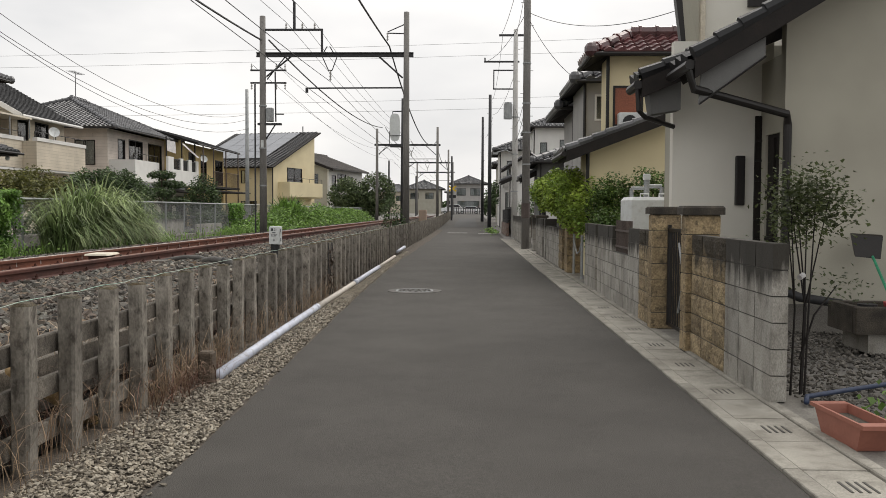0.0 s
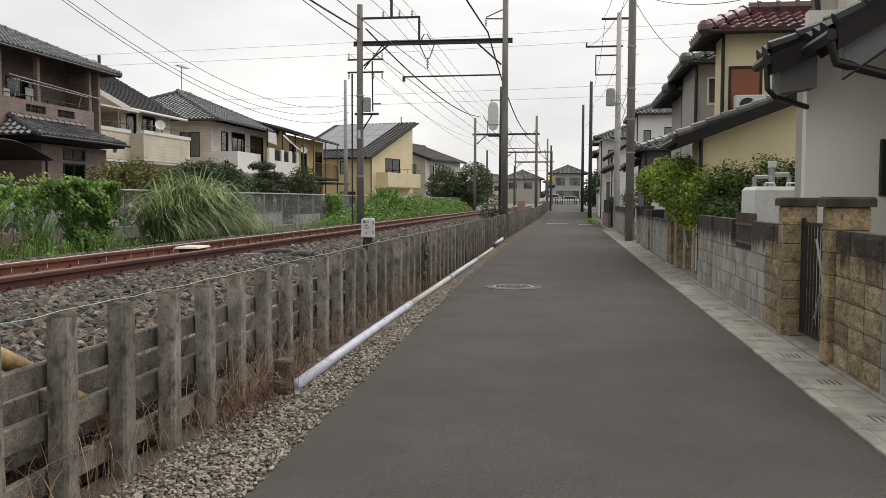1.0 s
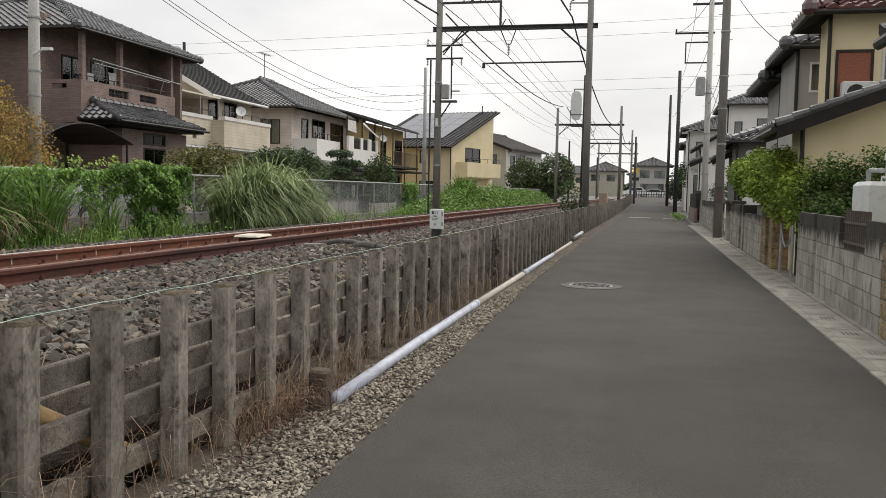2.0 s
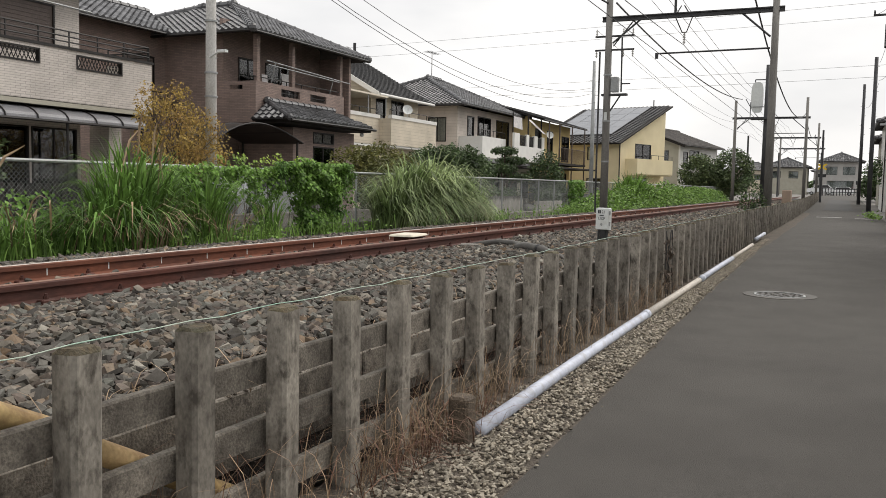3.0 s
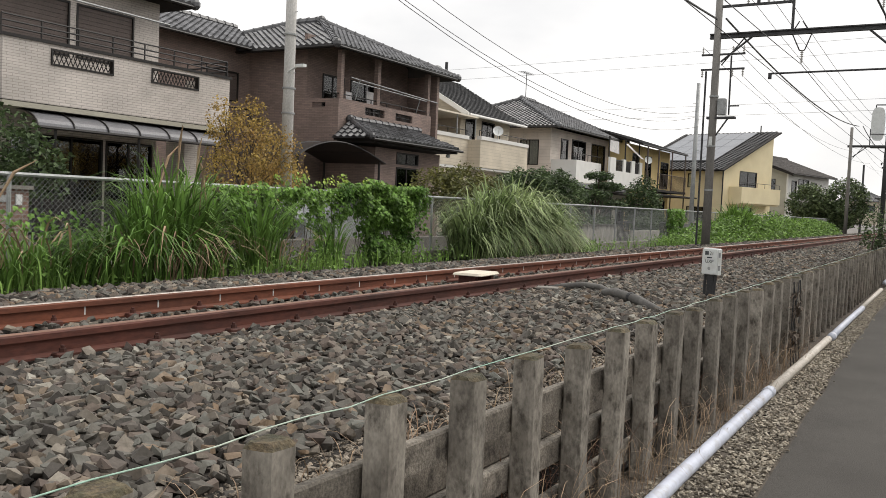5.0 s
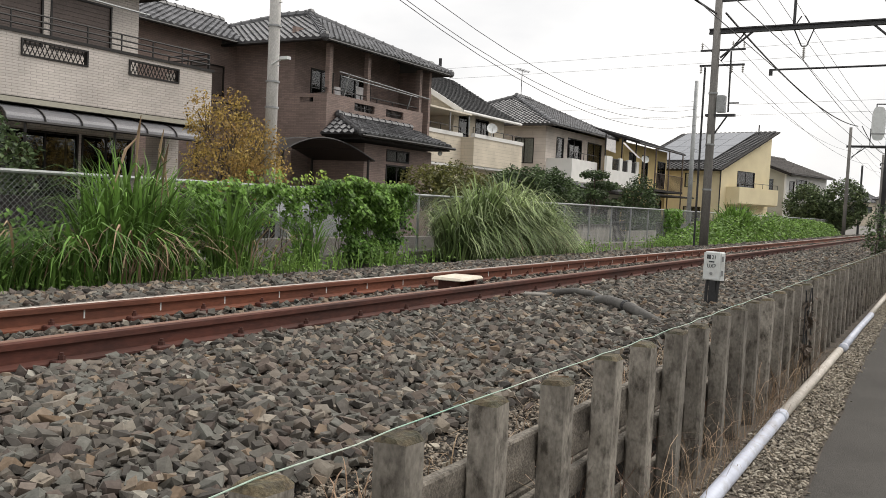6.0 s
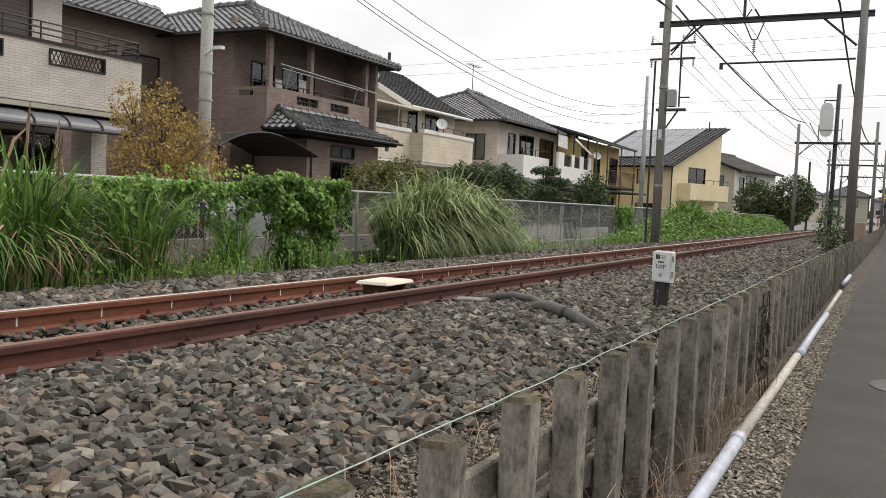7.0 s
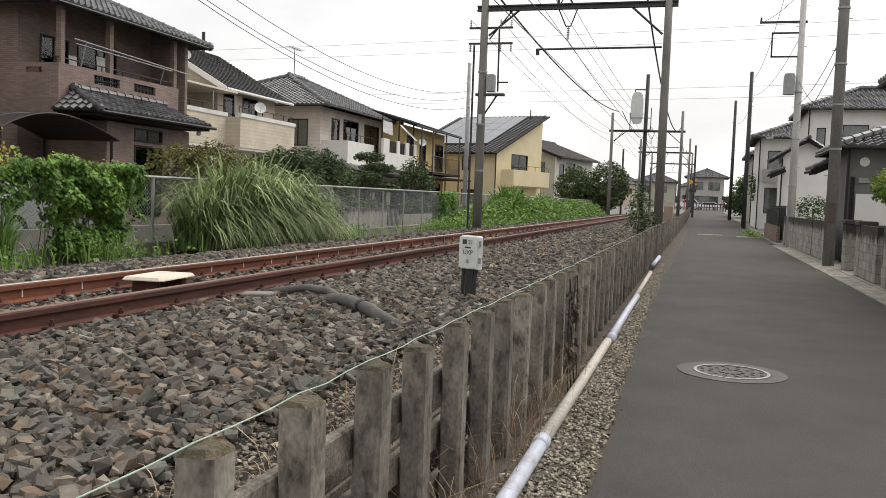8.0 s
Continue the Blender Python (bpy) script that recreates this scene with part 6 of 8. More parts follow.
a0, a1, b0, b1 = canopy_arc(-1.3), canopy_arc(1.4), canopy_arc(-1.3, 0.02), canopy_arc(1.4, 0.02)
g = Geo()
for lo, hi, flip in ((a0, a1, False), (b0, b1, True)):
    g.add([p for pair in zip(lo, hi) for p in pair], [(2 * i, 2 * i + 2, 2 * i + 3, 2 * i + 1) if flip else (2 * i, 2 * i + 1, 2 * i + 3, 2 * i + 2) for i in range(12)])
part("canopy", g, CANOPY, CP, smooth=True)
for w in (-1.3, -0.4, 0.5, 1.42):
    part("rib", Geo().path(canopy_arc(w, 0.03), 0.03, 6), DARKMETAL, CP)
for k in (3, 6, 9):
    part("purlin", Geo().tube(a0[k], a1[k], 0.02, n=6), DARKMETAL, CP)
for u, w in ((-3.6, 1.3), (-3.6, -1.2), (0.8, -1.2), (0.8, 1.3)):
    part("post", Geo().tube(F.p(u, w, 0.2), F.p(u, w, 2.92), 0.045), DARKMETAL, CP)

# tan gabled house
F = Frame(-21.3, 41.75)
H3 = thing("house", (-21.3, 41.75, 0.2), "tan sided gable house with white-capped balcony", "house", group="houses across the track")
wall(F, H3, 0, 5.4, -0.6, 0.2, 6.1, SIDING_T, [(0.5, 1.5, 3.9, 5.9), (2.2, 3.6, 4.5, 5.9)])
wall(F, H3, -4.0, 0, -2.6, 0.2, 5.8, SIDING_P, [(-3.2, -1.0, 3.9, 5.6)])
window(F, H3, -3.2, -1.0, 3.9, 5.6, -2.6)
wall(F, H3, -8, -0.76, 0, 0.2, 6.1, SIDING_T, side=True)
wall(F, H3, -8, -0.76, 5.24, 0.2, 6.1, SIDING_T, side=True)
wall(F, H3, 0, 5.4, -8, 0.2, 6.1, SIDING_T)
window(F, H3, 0.5, 1.5, 3.9, 5.9, -0.6, kind="glass", mull=0)
window(F, H3, 2.2, 3.6, 4.5, 5.9, -0.6, kind="curtain")
gz = 6.1
gh = 2.55
part("gable", Geo().prism([F.p(0.02, -8, gz), F.p(0.02, -0.6, gz), F.p(0.02, -4.3, gz + 2.15)], F.u * 0.15), SIDING_T, H3)
solid(F, H3, "window", -0.02, 0.03, -3.9, -3.5, gz + 0.55, gz + 1.0, WHITEPAINT)
roof_slope(H3, [F.p(-0.5, 0.1, gz - 0.1), F.p(5.9, 0.1, gz - 0.1), F.p(5.9, -4.3, gz + 2.4), F.p(-0.5, -4.3, gz + 2.4)], SLATE, tw=0.45, th=0.2, flat=True)
roof_slope(H3, [F.p(5.9, -8.7, gz - 0.1), F.p(-0.5, -8.7, gz - 0.1), F.p(-0.5, -4.3, gz + 2.4), F.p(5.9, -4.3, gz + 2.4)], SLATE, tw=0.45, th=0.2, flat=True)
part("verge_board", Geo().prism([F.p(-0.55, 0.15, gz - 0.3), F.p(-0.55, 0.15, gz - 0.04), F.p(-0.55, -4.3, gz + 2.47), F.p(-0.55, -4.3, gz + 2.2)], F.u * 0.06), WHITEPAINT, H3, "white verge board")
part("verge_board", Geo().prism([F.p(-0.55, -8.75, gz - 0.3), F.p(-0.55, -8.75, gz - 0.04), F.p(-0.55, -4.3, gz + 2.47), F.p(-0.55, -4.3, gz + 2.2)], F.u * 0.06), WHITEPAINT, H3, "white verge board")
gutter(H3, F.p(-0.5, 0.18, gz - 0.15), F.p(5.9, 0.18, gz - 0.15), WHITEPAINT, 0.07)
wall(F, H3, -3.9, -0.2, 0.0, 3.4, 4.75, SIDING_T, thick=0.16, name="balcony_wall")
wall(F, H3, -0.2, 5.1, 0.7, 3.4, 4.75, SIDING_T, thick=0.16, name="balcony_wall")
wall(F, H3, 0.0, 0.54, -0.2, 3.4, 4.75, SIDING_T, side=True, thick=0.16, name="balcony_wall")
wall(F, H3, -2.6, -0.16, -3.9, 3.4, 4.75, SIDING_T, side=True, thick=0.16, name="balcony_wall")
wall(F, H3, -0.6, 0.54, 4.94, 3.4, 4.75, SIDING_T, side=True, thick=0.16, name="balcony_wall")
solid(F, H3, "balcony_floor", -3.9, 5.1, -2.6, 0.0, 3.3, 3.42, WHITEPAINT)
solid(F, H3, "balcony_floor", -0.2, 5.1, 0.0, 0.66, 3.3, 3.42, WHITEPAINT)
part("balcony_cap", F.box(Geo(), -3.94, -0.16, -0.2, 0.04, 4.75, 4.93), WHITEPAINT, H3, "white balcony cap")
part("balcony_cap", F.box(Geo(), -0.2, 5.14, 0.5, 0.74, 4.752, 4.93), WHITEPAINT, H3, "white balcony cap")
railing(F, H3, -3.9, -0.2, -0.08, 4.93, 5.2, posts=4, bars=1)
railing(F, H3, -0.2, 5.1, 0.62, 4.93, 5.2, posts=5, bars=1)
part("balcony_roof", F.box(Geo(), -3.8, 0.3, -2.5, 0.25, 5.82, 5.9), CREAM, H3, "flat balcony roof")
for u in (-3.6, -1.6, 0.2):
    part("balcony_post", Geo().tube(F.p(u, 0.15, 4.9), F.p(u, 0.15, 5.84), 0.035), STEEL, H3)
dish(H3, F.p(1.2, 0.9, 5.3), 0.27)
dish(H3, F.p(-0.6, -1.9, 7.45), 0.25); dish(H3, F.p(-0.6, -1.7, 8.15), 0.27)
part("chimney_pipe", Geo().tube(F.p(5.7, -5, gz + 1.5), F.p(5.7, -5, gz + 3.6), 0.09), MASTSTEEL, H3)
wall(F, H3, -3.0, 4.6, -0.1, 0.2, 3.3, SIDING_T, [(-2.4, -0.4, 0.5, 2.5), (1.5, 3.5, 0.5, 2.5)], name="wall")
window(F, H3, -2.4, -0.4, 0.5, 2.5, -0.1, kind="curtain"); window(F, H3, 1.5, 3.5, 0.5, 2.5, -0.1, kind="curtain")

# taupe house with hip roof and stepped white balcony
F = Frame(-21.3, 51.4)
H4 = thing("house", (-21.3, 51.4, 0.2), "taupe house with tile hip roof and stepped white balcony", "house", group="houses across the track")
wall(F, H4, 0, 10, 0, 0.2, 6.3, SIDING_P, [(1.5, 2.6, 4.2, 5.8), (3.2, 5.5, 4.1, 5.9), (6.5, 9, 4.1, 5.9)])
wall(F, H4, -8, -0.16, 0, 0.2, 6.3, SIDING_P, [(-2.0, -0.75, 4.1, 5.6)], side=True)
wall(F, H4, -8, 0, 10, 0.2, 6.3, SIDING_P, side=True); wall(F, H4, 0, 10, -8, 0.2, 6.3, SIDING_P)
window(F, H4, -2.0, -0.75, 4.1, 5.6, 0, side=True, kind="curtain")
window(F, H4, 1.5, 2.6, 4.2, 5.8, 0, kind="curtain", mull=0); window(F, H4, 3.2, 5.5, 4.1, 5.9, 0, kind="half"); window(F, H4, 6.5, 9, 4.1, 5.9, 0)
hip_roof(H4, F, 0, 10, -8, 0, 6.3, 0.45, TILE, 0.9)
aerial(H4, F.p(5.6, -4.5, 8.2), 2.3)
wall(F, H4, 0.2, 4.2, 1.6, 3.1, 4.45, WHITEPAINT, thick=0.15, name="balcony_wall", label="white balcony wall")
wall(F, H4, 0, 1.45, 0.2, 3.1, 4.45, WHITEPAINT, side=True, thick=0.15, name="balcony_wall", label="white balcony wall")
hs = [(5.2, 6.6, 4.1, 4.9), (7.1, 8.2, 4.1, 4.9), (8.9, 9.9, 4.1, 4.9)]
wall(F, H4, 4.2, 10.4, 2.2, 3.1, 4.9, WHITEPAINT, hs, thick=0.15, name="balcony_wall", label="stepped white balcony wall")
for a, b, c, d in hs:
    g = Geo()
    for k in range(9):
        u = a + (b - a) * (k + 0.5) / 9
        F.box(g, u - 0.03, u + 0.03, 2.1, 2.13, c, d - 0.1)
    F.box(g, a, b, 2.09, 2.14, d - 0.15, d - 0.08)
    part("balcony_grille", g, DARKMETAL, H4)
solid(F, H4, "balcony_floor", 0.2, 10.4, 0, 2.04, 3.0, 3.12, STUCCO)
railing(F, H4, 0.2, 4.2, 1.5, 4.45, 4.85, posts=6, bars=1)
for u in (4.4, 7.4, 10.2):
    part("balcony_post", Geo().tube(F.p(u, 2.0, 4.9), F.p(u, 2.0, 6.2), 0.05), DARKMETAL, H4)
part("laundry", Geo().add([F.p(4.6, 1.9, 6.0), F.p(6.4, 1.9, 6.0), F.p(6.4, 1.95, 5.2), F.p(4.6, 1.95, 5.3)], [(0, 1, 2, 3)]), CLOTH, H4, "pale laundry and sheet on the balcony")
part("laundry", Geo().add([F.p(7.6, 1.9, 6.0), F.p(9.2, 2.5, 5.1), F.p(9.8, 2.5, 5.1), F.p(8.2, 1.9, 6.0)], [(0, 1, 2, 3)]), CLOTH, H4, "pale laundry and sheet on the balcony")
dish(H4, F.p(10.4, 2.6, 5.1), 0.27)
roof_slope(H4, [F.p(-1.2, 2.9, 2.75), F.p(5.2, 2.9, 2.75), F.p(5.2, 0.3, 3.4), F.p(-1.2, 0.3, 3.4)], TILE, th=0.3)
wall(F, H4, 4.2, 10.2, 1.4, 0.2, 3.0, STUCCO, [(5, 7.0, 0.6, 2.4), (7.8, 9.8, 0.6, 2.4)], name="wall")
window(F, H4, 5, 7.0, 0.6, 2.4, 1.4, kind="glass"); window(F, H4, 7.8, 9.8, 0.6, 2.4, 1.4, kind="glass")
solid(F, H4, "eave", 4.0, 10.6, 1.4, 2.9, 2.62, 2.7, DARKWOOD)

# ochre two-storey house
F = Frame(-18.9, 61.0, 0)
H5 = thing("house", (-18.9, 61.0, 0.2), "ochre stucco house with low gable roof and balcony", "house", group="houses across the track")
wall(F, H5, 0, 9.8, -1.0, 0.2, 6.2, STUCCO_O, [(1.0, 2.2, 3.4, 5.6), (3.8, 5.2, 3.4, 5.6), (7.5, 9.5, 3.4, 5.4), (2, 4.5, 0.5, 2.5), (6, 9, 0.5, 2.5)])
wall(F, H5, -8, -1.16, 0, 0.2, 6.4, STUCCO_O, [(-4.2, -3.4, 5.7, 6.0)], side=True)
wall(F, H5, -8, -1.16, 9.64, 0.2, 6.2, STUCCO_O, side=True)
window(F, H5, 1.0, 2.2, 3.4, 5.6, -1.0, mull=0); window(F, H5, 3.8, 5.2, 3.4, 5.6, -1.0); window(F, H5, 7.5, 9.5, 3.4, 5.4, -1.0, kind="curtain"); window(F, H5, 2, 4.5, 0.5, 2.5, -1.0); window(F, H5, 6, 9, 0.5, 2.5, -1.0)
roof_slope(H5, [F.p(-0.7, 0.2, 6.1), F.p(10.3, 0.2, 6.1), F.p(10.3, -4.5, 7.5), F.p(-0.7, -4.5, 7.5)], SLATE, tw=0.5, th=0.3, flat=True)
part("gable", Geo().prism([F.p(0.02, -8, 6.2), F.p(0.02, -1.0, 6.2), F.p(0.02, -4.5, 7.35)], F.u * 0.15), STUCCO_O, H5)
roof_slope(H5, [F.p(10.3, -9, 6.1), F.p(-0.7, -9, 6.1), F.p(-0.7, -4.5, 7.5), F.p(10.3, -4.5, 7.5)], SLATE, tw=0.5, th=0.3, flat=True)
gutter(H5, F.p(-0.7, 0.25, 6.05), F.p(10.3, 0.25, 6.05))
solid(F, H5, "balcony_floor", 2.5, 9.6, -1.0, 0.4, 3.05, 3.2, DARKWOOD)
railing(F, H5, 2.5, 9.6, 0.35, 3.2, 4.3, posts=26, bars=1, m=SHUTTER_D)
for u in (0.3, 2.8, 6.0, 9.5):
    part("balcony_post", Geo().tube(F.p(u, 0.3, 0.2), F.p(u, 0.3, 6.0), 0.05), SHUTTER_D, H5)
solid(F, H5, "eave", 0.5, 10, -1.0, 1.2, 2.75, 2.85, DARKWOOD)

# pale yellow house with solar panels, turned towards the lane
F = Frame(-16.2, 72.4, -15.8)
H6 = thing("house", (-16.2, 72.4, 0.2), "pale yellow house with solar panels on a mono-pitch roof", "house", group="houses across the track")
def zroof(u):
    return 5.35 + 0.40 * u
g = wall(F, H6, 0, 7.8, 0, 0.2, 5.2, STUCCO_Y, [(2.6, 5.4, 3.7, 5.15), (2.3, 4.8, 0.9, 2.3)])
part("gable", Geo().prism([F.p(0, 0, 5.2), F.p(7.8, 0, 5.2), F.p(7.8, 0, zroof(7.8) - 0.15)], -F.w * 0.16), STUCCO_Y, H6)
wall(F, H6, -8, -0.16, 0, 0.2, 5.3, STUCCO_Y, [(-3, -2.4, 3.7, 4.8), (-3, -1.5, 1.0, 2.2)], side=True)
wall(F, H6, -8, 0, 7.8, 0.2, 8.3, STUCCO_Y, side=True)
window(F, H6, 2.6, 5.4, 3.7, 5.15, 0, kind="half"); window(F, H6, 2.3, 4.8, 0.9, 2.3, 0, kind="half")
window(F, H6, -3, -2.4, 3.7, 4.8, 0, side=True, mull=0); window(F, H6, -3, -1.5, 1.0, 2.2, 0, side=True)
roof_slope(H6, [F.p(-0.8, -8.6, zroof(-0.8)), F.p(-0.8, 0.5, zroof(-0.8)), F.p(8.3, 0.5, zroof(8.3)), F.p(8.3, -8.6, zroof(8.3))], SLATE, tw=0.4, th=0.3)
s = part("solar_array", Geo().prism([F.p(0.9, -7.8, zroof(0.9) + 0.12), F.p(0.9, -1.3, zroof(0.9) + 0.12), F.p(7.8, -1.3, zroof(7.8) + 0.12), F.p(7.8, -7.8, zroof(7.8) + 0.12)], (0, 0, 0.05)), MASTSTEEL, H6, "dark solar array frame")
for i in range(4):
    for j in range(5):
        u0, u1, w0, w1 = 0.95 + 1.71 * i, 0.95 + 1.71 * i + 1.66, -7.75 + 1.29 * j, -7.75 + 1.29 * j + 1.24
        part("solar_panel", Geo().prism([F.p(u0, w0, zroof(u0) + 0.17), F.p(u0, w1, zroof(u0) + 0.17), F.p(u1, w1, zroof(u1) + 0.17), F.p(u1, w0, zroof(u1) + 0.17)], (0, 0, 0.012)), SOLAR, s)
wall(F, H6, 1.0, 7.4, 1.1, 2.6, 3.85, STUCCO_Y, thick=0.15, name="balcony_wall")
wall(F, H6, 0, 0.95, 1.0, 2.6, 3.85, STUCCO_Y, side=True, thick=0.15, name="balcony_wall")
wall(F, H6, 0, 0.95, 7.25, 2.6, 3.85, STUCCO_Y, side=True, thick=0.15, name="balcony_wall")
solid(F, H6, "balcony_floor", 1.0, 7.4, 0, 0.95, 2.5, 2.62, STUCCO_Y)
railing(F, H6, 1.0, 7.4, 1.02, 3.85, 4.2, posts=5, bars=1)
part("downpipe", Geo().tube(F.p(-0.05, 0.05, 0.2), F.p(-0.05, 0.05, 5.2), 0.05), CABLE, H6)
part("chimney_pipe", Geo().tube(F.p(7.6, -1, 8.0), F.p(7.6, -1, 9.2), 0.05), CABLE, H6)

# grey and white house further on
F = Frame(-14.5, 91, -13)
H7 = thing("house", (-14.5, 91, 0.2), "grey and white house with dark tile gable roof", "house", group="houses across the track")
wall(F, H7, 0, 10, 0, 0.2, 5.9, WHITEPAINT, [(0.8, 2.0, 3.7, 5.2), (2.4, 5.0, 3.5, 5.4), (5.4, 7, 3.6, 5.2), (1.5, 4, 0.6, 2.4)])
wall(F, H7, -6.5, -0.16, 0, 0.2, 5.9, STUCCO, [(-3.5, -1.2, 3.7, 5.3), (-3.2, -1.5, 0.8, 2.2)], side=True)
wall(F, H7, -6.5, 0, 10, 0.2, 5.9, STUCCO_G, side=True)
window(F, H7, 0.8, 2.0, 3.7, 5.2, 0, kind="curtain", mull=0); window(F, H7, 2.4, 5.0, 3.5, 5.4, 0); window(F, H7, 5.4, 7, 3.6, 5.2, 0, kind="curtain"); window(F, H7, 1.5, 4, 0.6, 2.4, 0)
window(F, H7, -3.5, -1.2, 3.7, 5.3, 0, side=True, kind="half"); window(F, H7, -3.2, -1.5, 0.8, 2.2, 0, side=True)
roof_slope(H7, [F.p(-0.7, 0.7, 5.8), F.p(10.5, 0.7, 5.8), F.p(10.5, -4.6, 7.75), F.p(-0.7, -4.6, 7.75)], TILE_BROWN, th=0.3)
roof_slope(H7, [F.p(10.5, -7.2, 6.7), F.p(-0.7, -7.2, 6.7), F.p(-0.7, -4.6, 7.75), F.p(10.5, -4.6, 7.75)], TILE_BROWN, th=0.3)
part("gable", Geo().prism([F.p(0.02, -6.5, 5.9), F.p(0.02, 0, 5.9), F.p(0.02, -4.6, 7.6), F.p(0.02, -6.5, 6.85)], F.u * 0.15), STUCCO, H7)
ridge(H7, F.p(-0.7, -4.6, 7.83), F.p(10.5, -4.6, 7.83), TILE_BROWN, 0.14)
part("verge_board", Geo().prism([F.p(-0.72, 0.72, 5.55), F.p(-0.72, 0.72, 5.8), F.p(-0.72, -4.6, 7.75), F.p(-0.72, -4.6, 7.5)], F.u * 0.06), DARKWOOD, H7)
gutter(H7, F.p(-0.7, 0.76, 5.75), F.p(10.5, 0.76, 5.75))
railing(F, H7, 2.2, 7.4, 0.5, 3.3, 4.1, posts=18, bars=1)
solid(F, H7, "balcony_floor", 2.2, 7.4, 0, 0.55, 3.15, 3.3, STUCCO_G)

# ---- poles ----
def pole(x, y, h, label, m, r0=0.17, r1=0.11, extra=()):
    ob = thing("utility_pole", (x, y, rise(y)), label, "utility pole", group="utility poles")
    part("shaft", Geo().tube((x, y, rise(y) - 0.3), (x, y, h), r0, r1, 14), m, ob, smooth=True)
    for k in range(10):
        z = 2.5 + 0.85 * k
        if z < h - 0.5:
            part("step_bolt", Geo().tube((x, y, z), (x + 0.24 * (1 if k % 2 else -1), y, z), 0.012, n=5), STEEL, ob)
    for z in extra:
        part("band", Geo().tube((x, y, z), (x, y, z + 0.05), r0 * 1.05, n=14), STEEL, ob)
    return ob


pole(-16.86, 23.31, 11.0, "pale concrete utility pole behind the fence", POLEC, 0.18, 0.13, (3.9, 4.6, 6.1))
P1 = [o for o in scene.objects if o.name == "utility_pole"][0]
part("lamp_arm", Geo().tube((-16.86, 23.2, 5.05), (-16.36, 23.1, 5.2), 0.03).box(-16.41, -16.11, 23.02, 23.16, 5.16, 5.24), WHITE, P1, "small pale street lamp")
pole(-13.0, 52.0, 8.7, "slim steel utility pole beyond the fence", STEEL, 0.13, 0.10)
pole(-13.2, 8.0, 11.8, "pale concrete utility pole behind the fence", POLEC)
for dx, dz, sg in ((0, 0.15, 3.0), (-0.25, -0.2, 3.05), (0.2, -0.7, 2.9)):
    wire("black service wire sagging past the houses", (-13.2 + dx, 8, 11.5 + dz), (-13.0 + dx * 0.5, 52, 7.05 + dz), sg, 0.010)
BP = pole(2.62, 33.0, 12.5, "dark weathered utility pole beside the lane", MASTC, 0.155, 0.125, (1.3, 3.2, 4.4, 5.5, 7.0))
part("notice_board", Geo().tube((2.62, 33, 1.2), (2.62, 33, 1.75), 0.165, n=14), SHUTTER_D, BP, "dark red pole guard")
WP = pole(2.9, 47.0, 11.2, "pale concrete utility pole with transformer and crossarms", POLEC, 0.17, 0.12, (2.5, 4.5, 6.5))
part("crossarm", Geo().box(2.0, 3.4, 46.94, 47.06, 10.85, 10.95), MASTSTEEL, WP)
part("crossarm", Geo().box(1.2, 3.1, 46.94, 47.06, 9.45, 9.53).tube((1.25, 47, 9.5), (1.25, 47, 9.7), 0.04), MASTSTEEL, WP)
part("crossarm", Geo().box(1.7, 2.9, 46.95, 47.05, 9.0, 9.06).box(1.7, 2.9, 46.95, 47.05, 8.0, 8.06).box(1.7, 1.76, 46.95, 47.05, 8.0, 9.06), MASTSTEEL, WP)
part("transformer", Geo().tube((2.5, 46.8, 6.4), (2.5, 46.8, 7.2), 0.24, n=12).tube((2.5, 46.8, 7.2), (2.5, 46.8, 7.28), 0.2, n=12), STEEL, WP, "grey transformer drum")
part("lamp_arm", Geo().path([(2.9, 47, 4.5), (2.4, 46.9, 4.75), (1.9, 46.8, 4.6)], 0.03).box(1.7, 2.0, 46.72, 46.88, 4.5, 4.6), STEEL, WP)
pole(2.04, 70, 10.8, "dark slim utility pole further along the lane", MASTSTEEL, 0.16, 0.12)
pole(1.74, 91, 11.3, "dark slim utility pole further along the lane", MASTSTEEL, 0.16, 0.12)
for (a, b, s) in (((2.72, 33, 11.0), (2.9, 47, 10.9), 0.3), ((2.4, 33, 10.6), (2.1, 47, 10.9), 0.3), ((2.72, 33, 9.2), (1.3, 47, 9.5), 0.4), ((2.9, 47, 9.0), (2.24, 70, 9.2), 0.6), ((2.2, 47, 10.9), (2.24, 70, 10.4), 0.6), ((2.24, 70, 9.0), (1.98, 91, 9.2), 0.5),
                  ((2.72, 33, 12.0), (4.8, 2, 12.6), 0.7), ((2.6, 33, 11.6), (4.3, 2, 12.2), 0.7), ((2.72, 33, 8.6), (3.9, 26, 5.2), 0.3), ((2.72, 33, 9.8), (7, 20, 7.6), 0.4), ((2.72, 33, 8.9), (6, 22, 6.6), 0.5), ((2.9, 47, 7.0), (3.3, 40, 5.0), 0.3), ((2.72, 33, 6.2), (2.9, 47, 5.2), 0.35), ((2.72, 33, 6.6), (2.9, 47, 6.0), 0.35)):
    wire("black overhead wire beside the lane", a, b, s, 0.011)
for z0, dz in ((58, 13), (63, 13.5), (84, 16), (90, 16.5)):
    wire("far grey transmission line across the sky", (-420, 420, z0 - dz), (520, 420, z0 + dz), 6, 0.075, 24, "far transmission lines", STEEL)

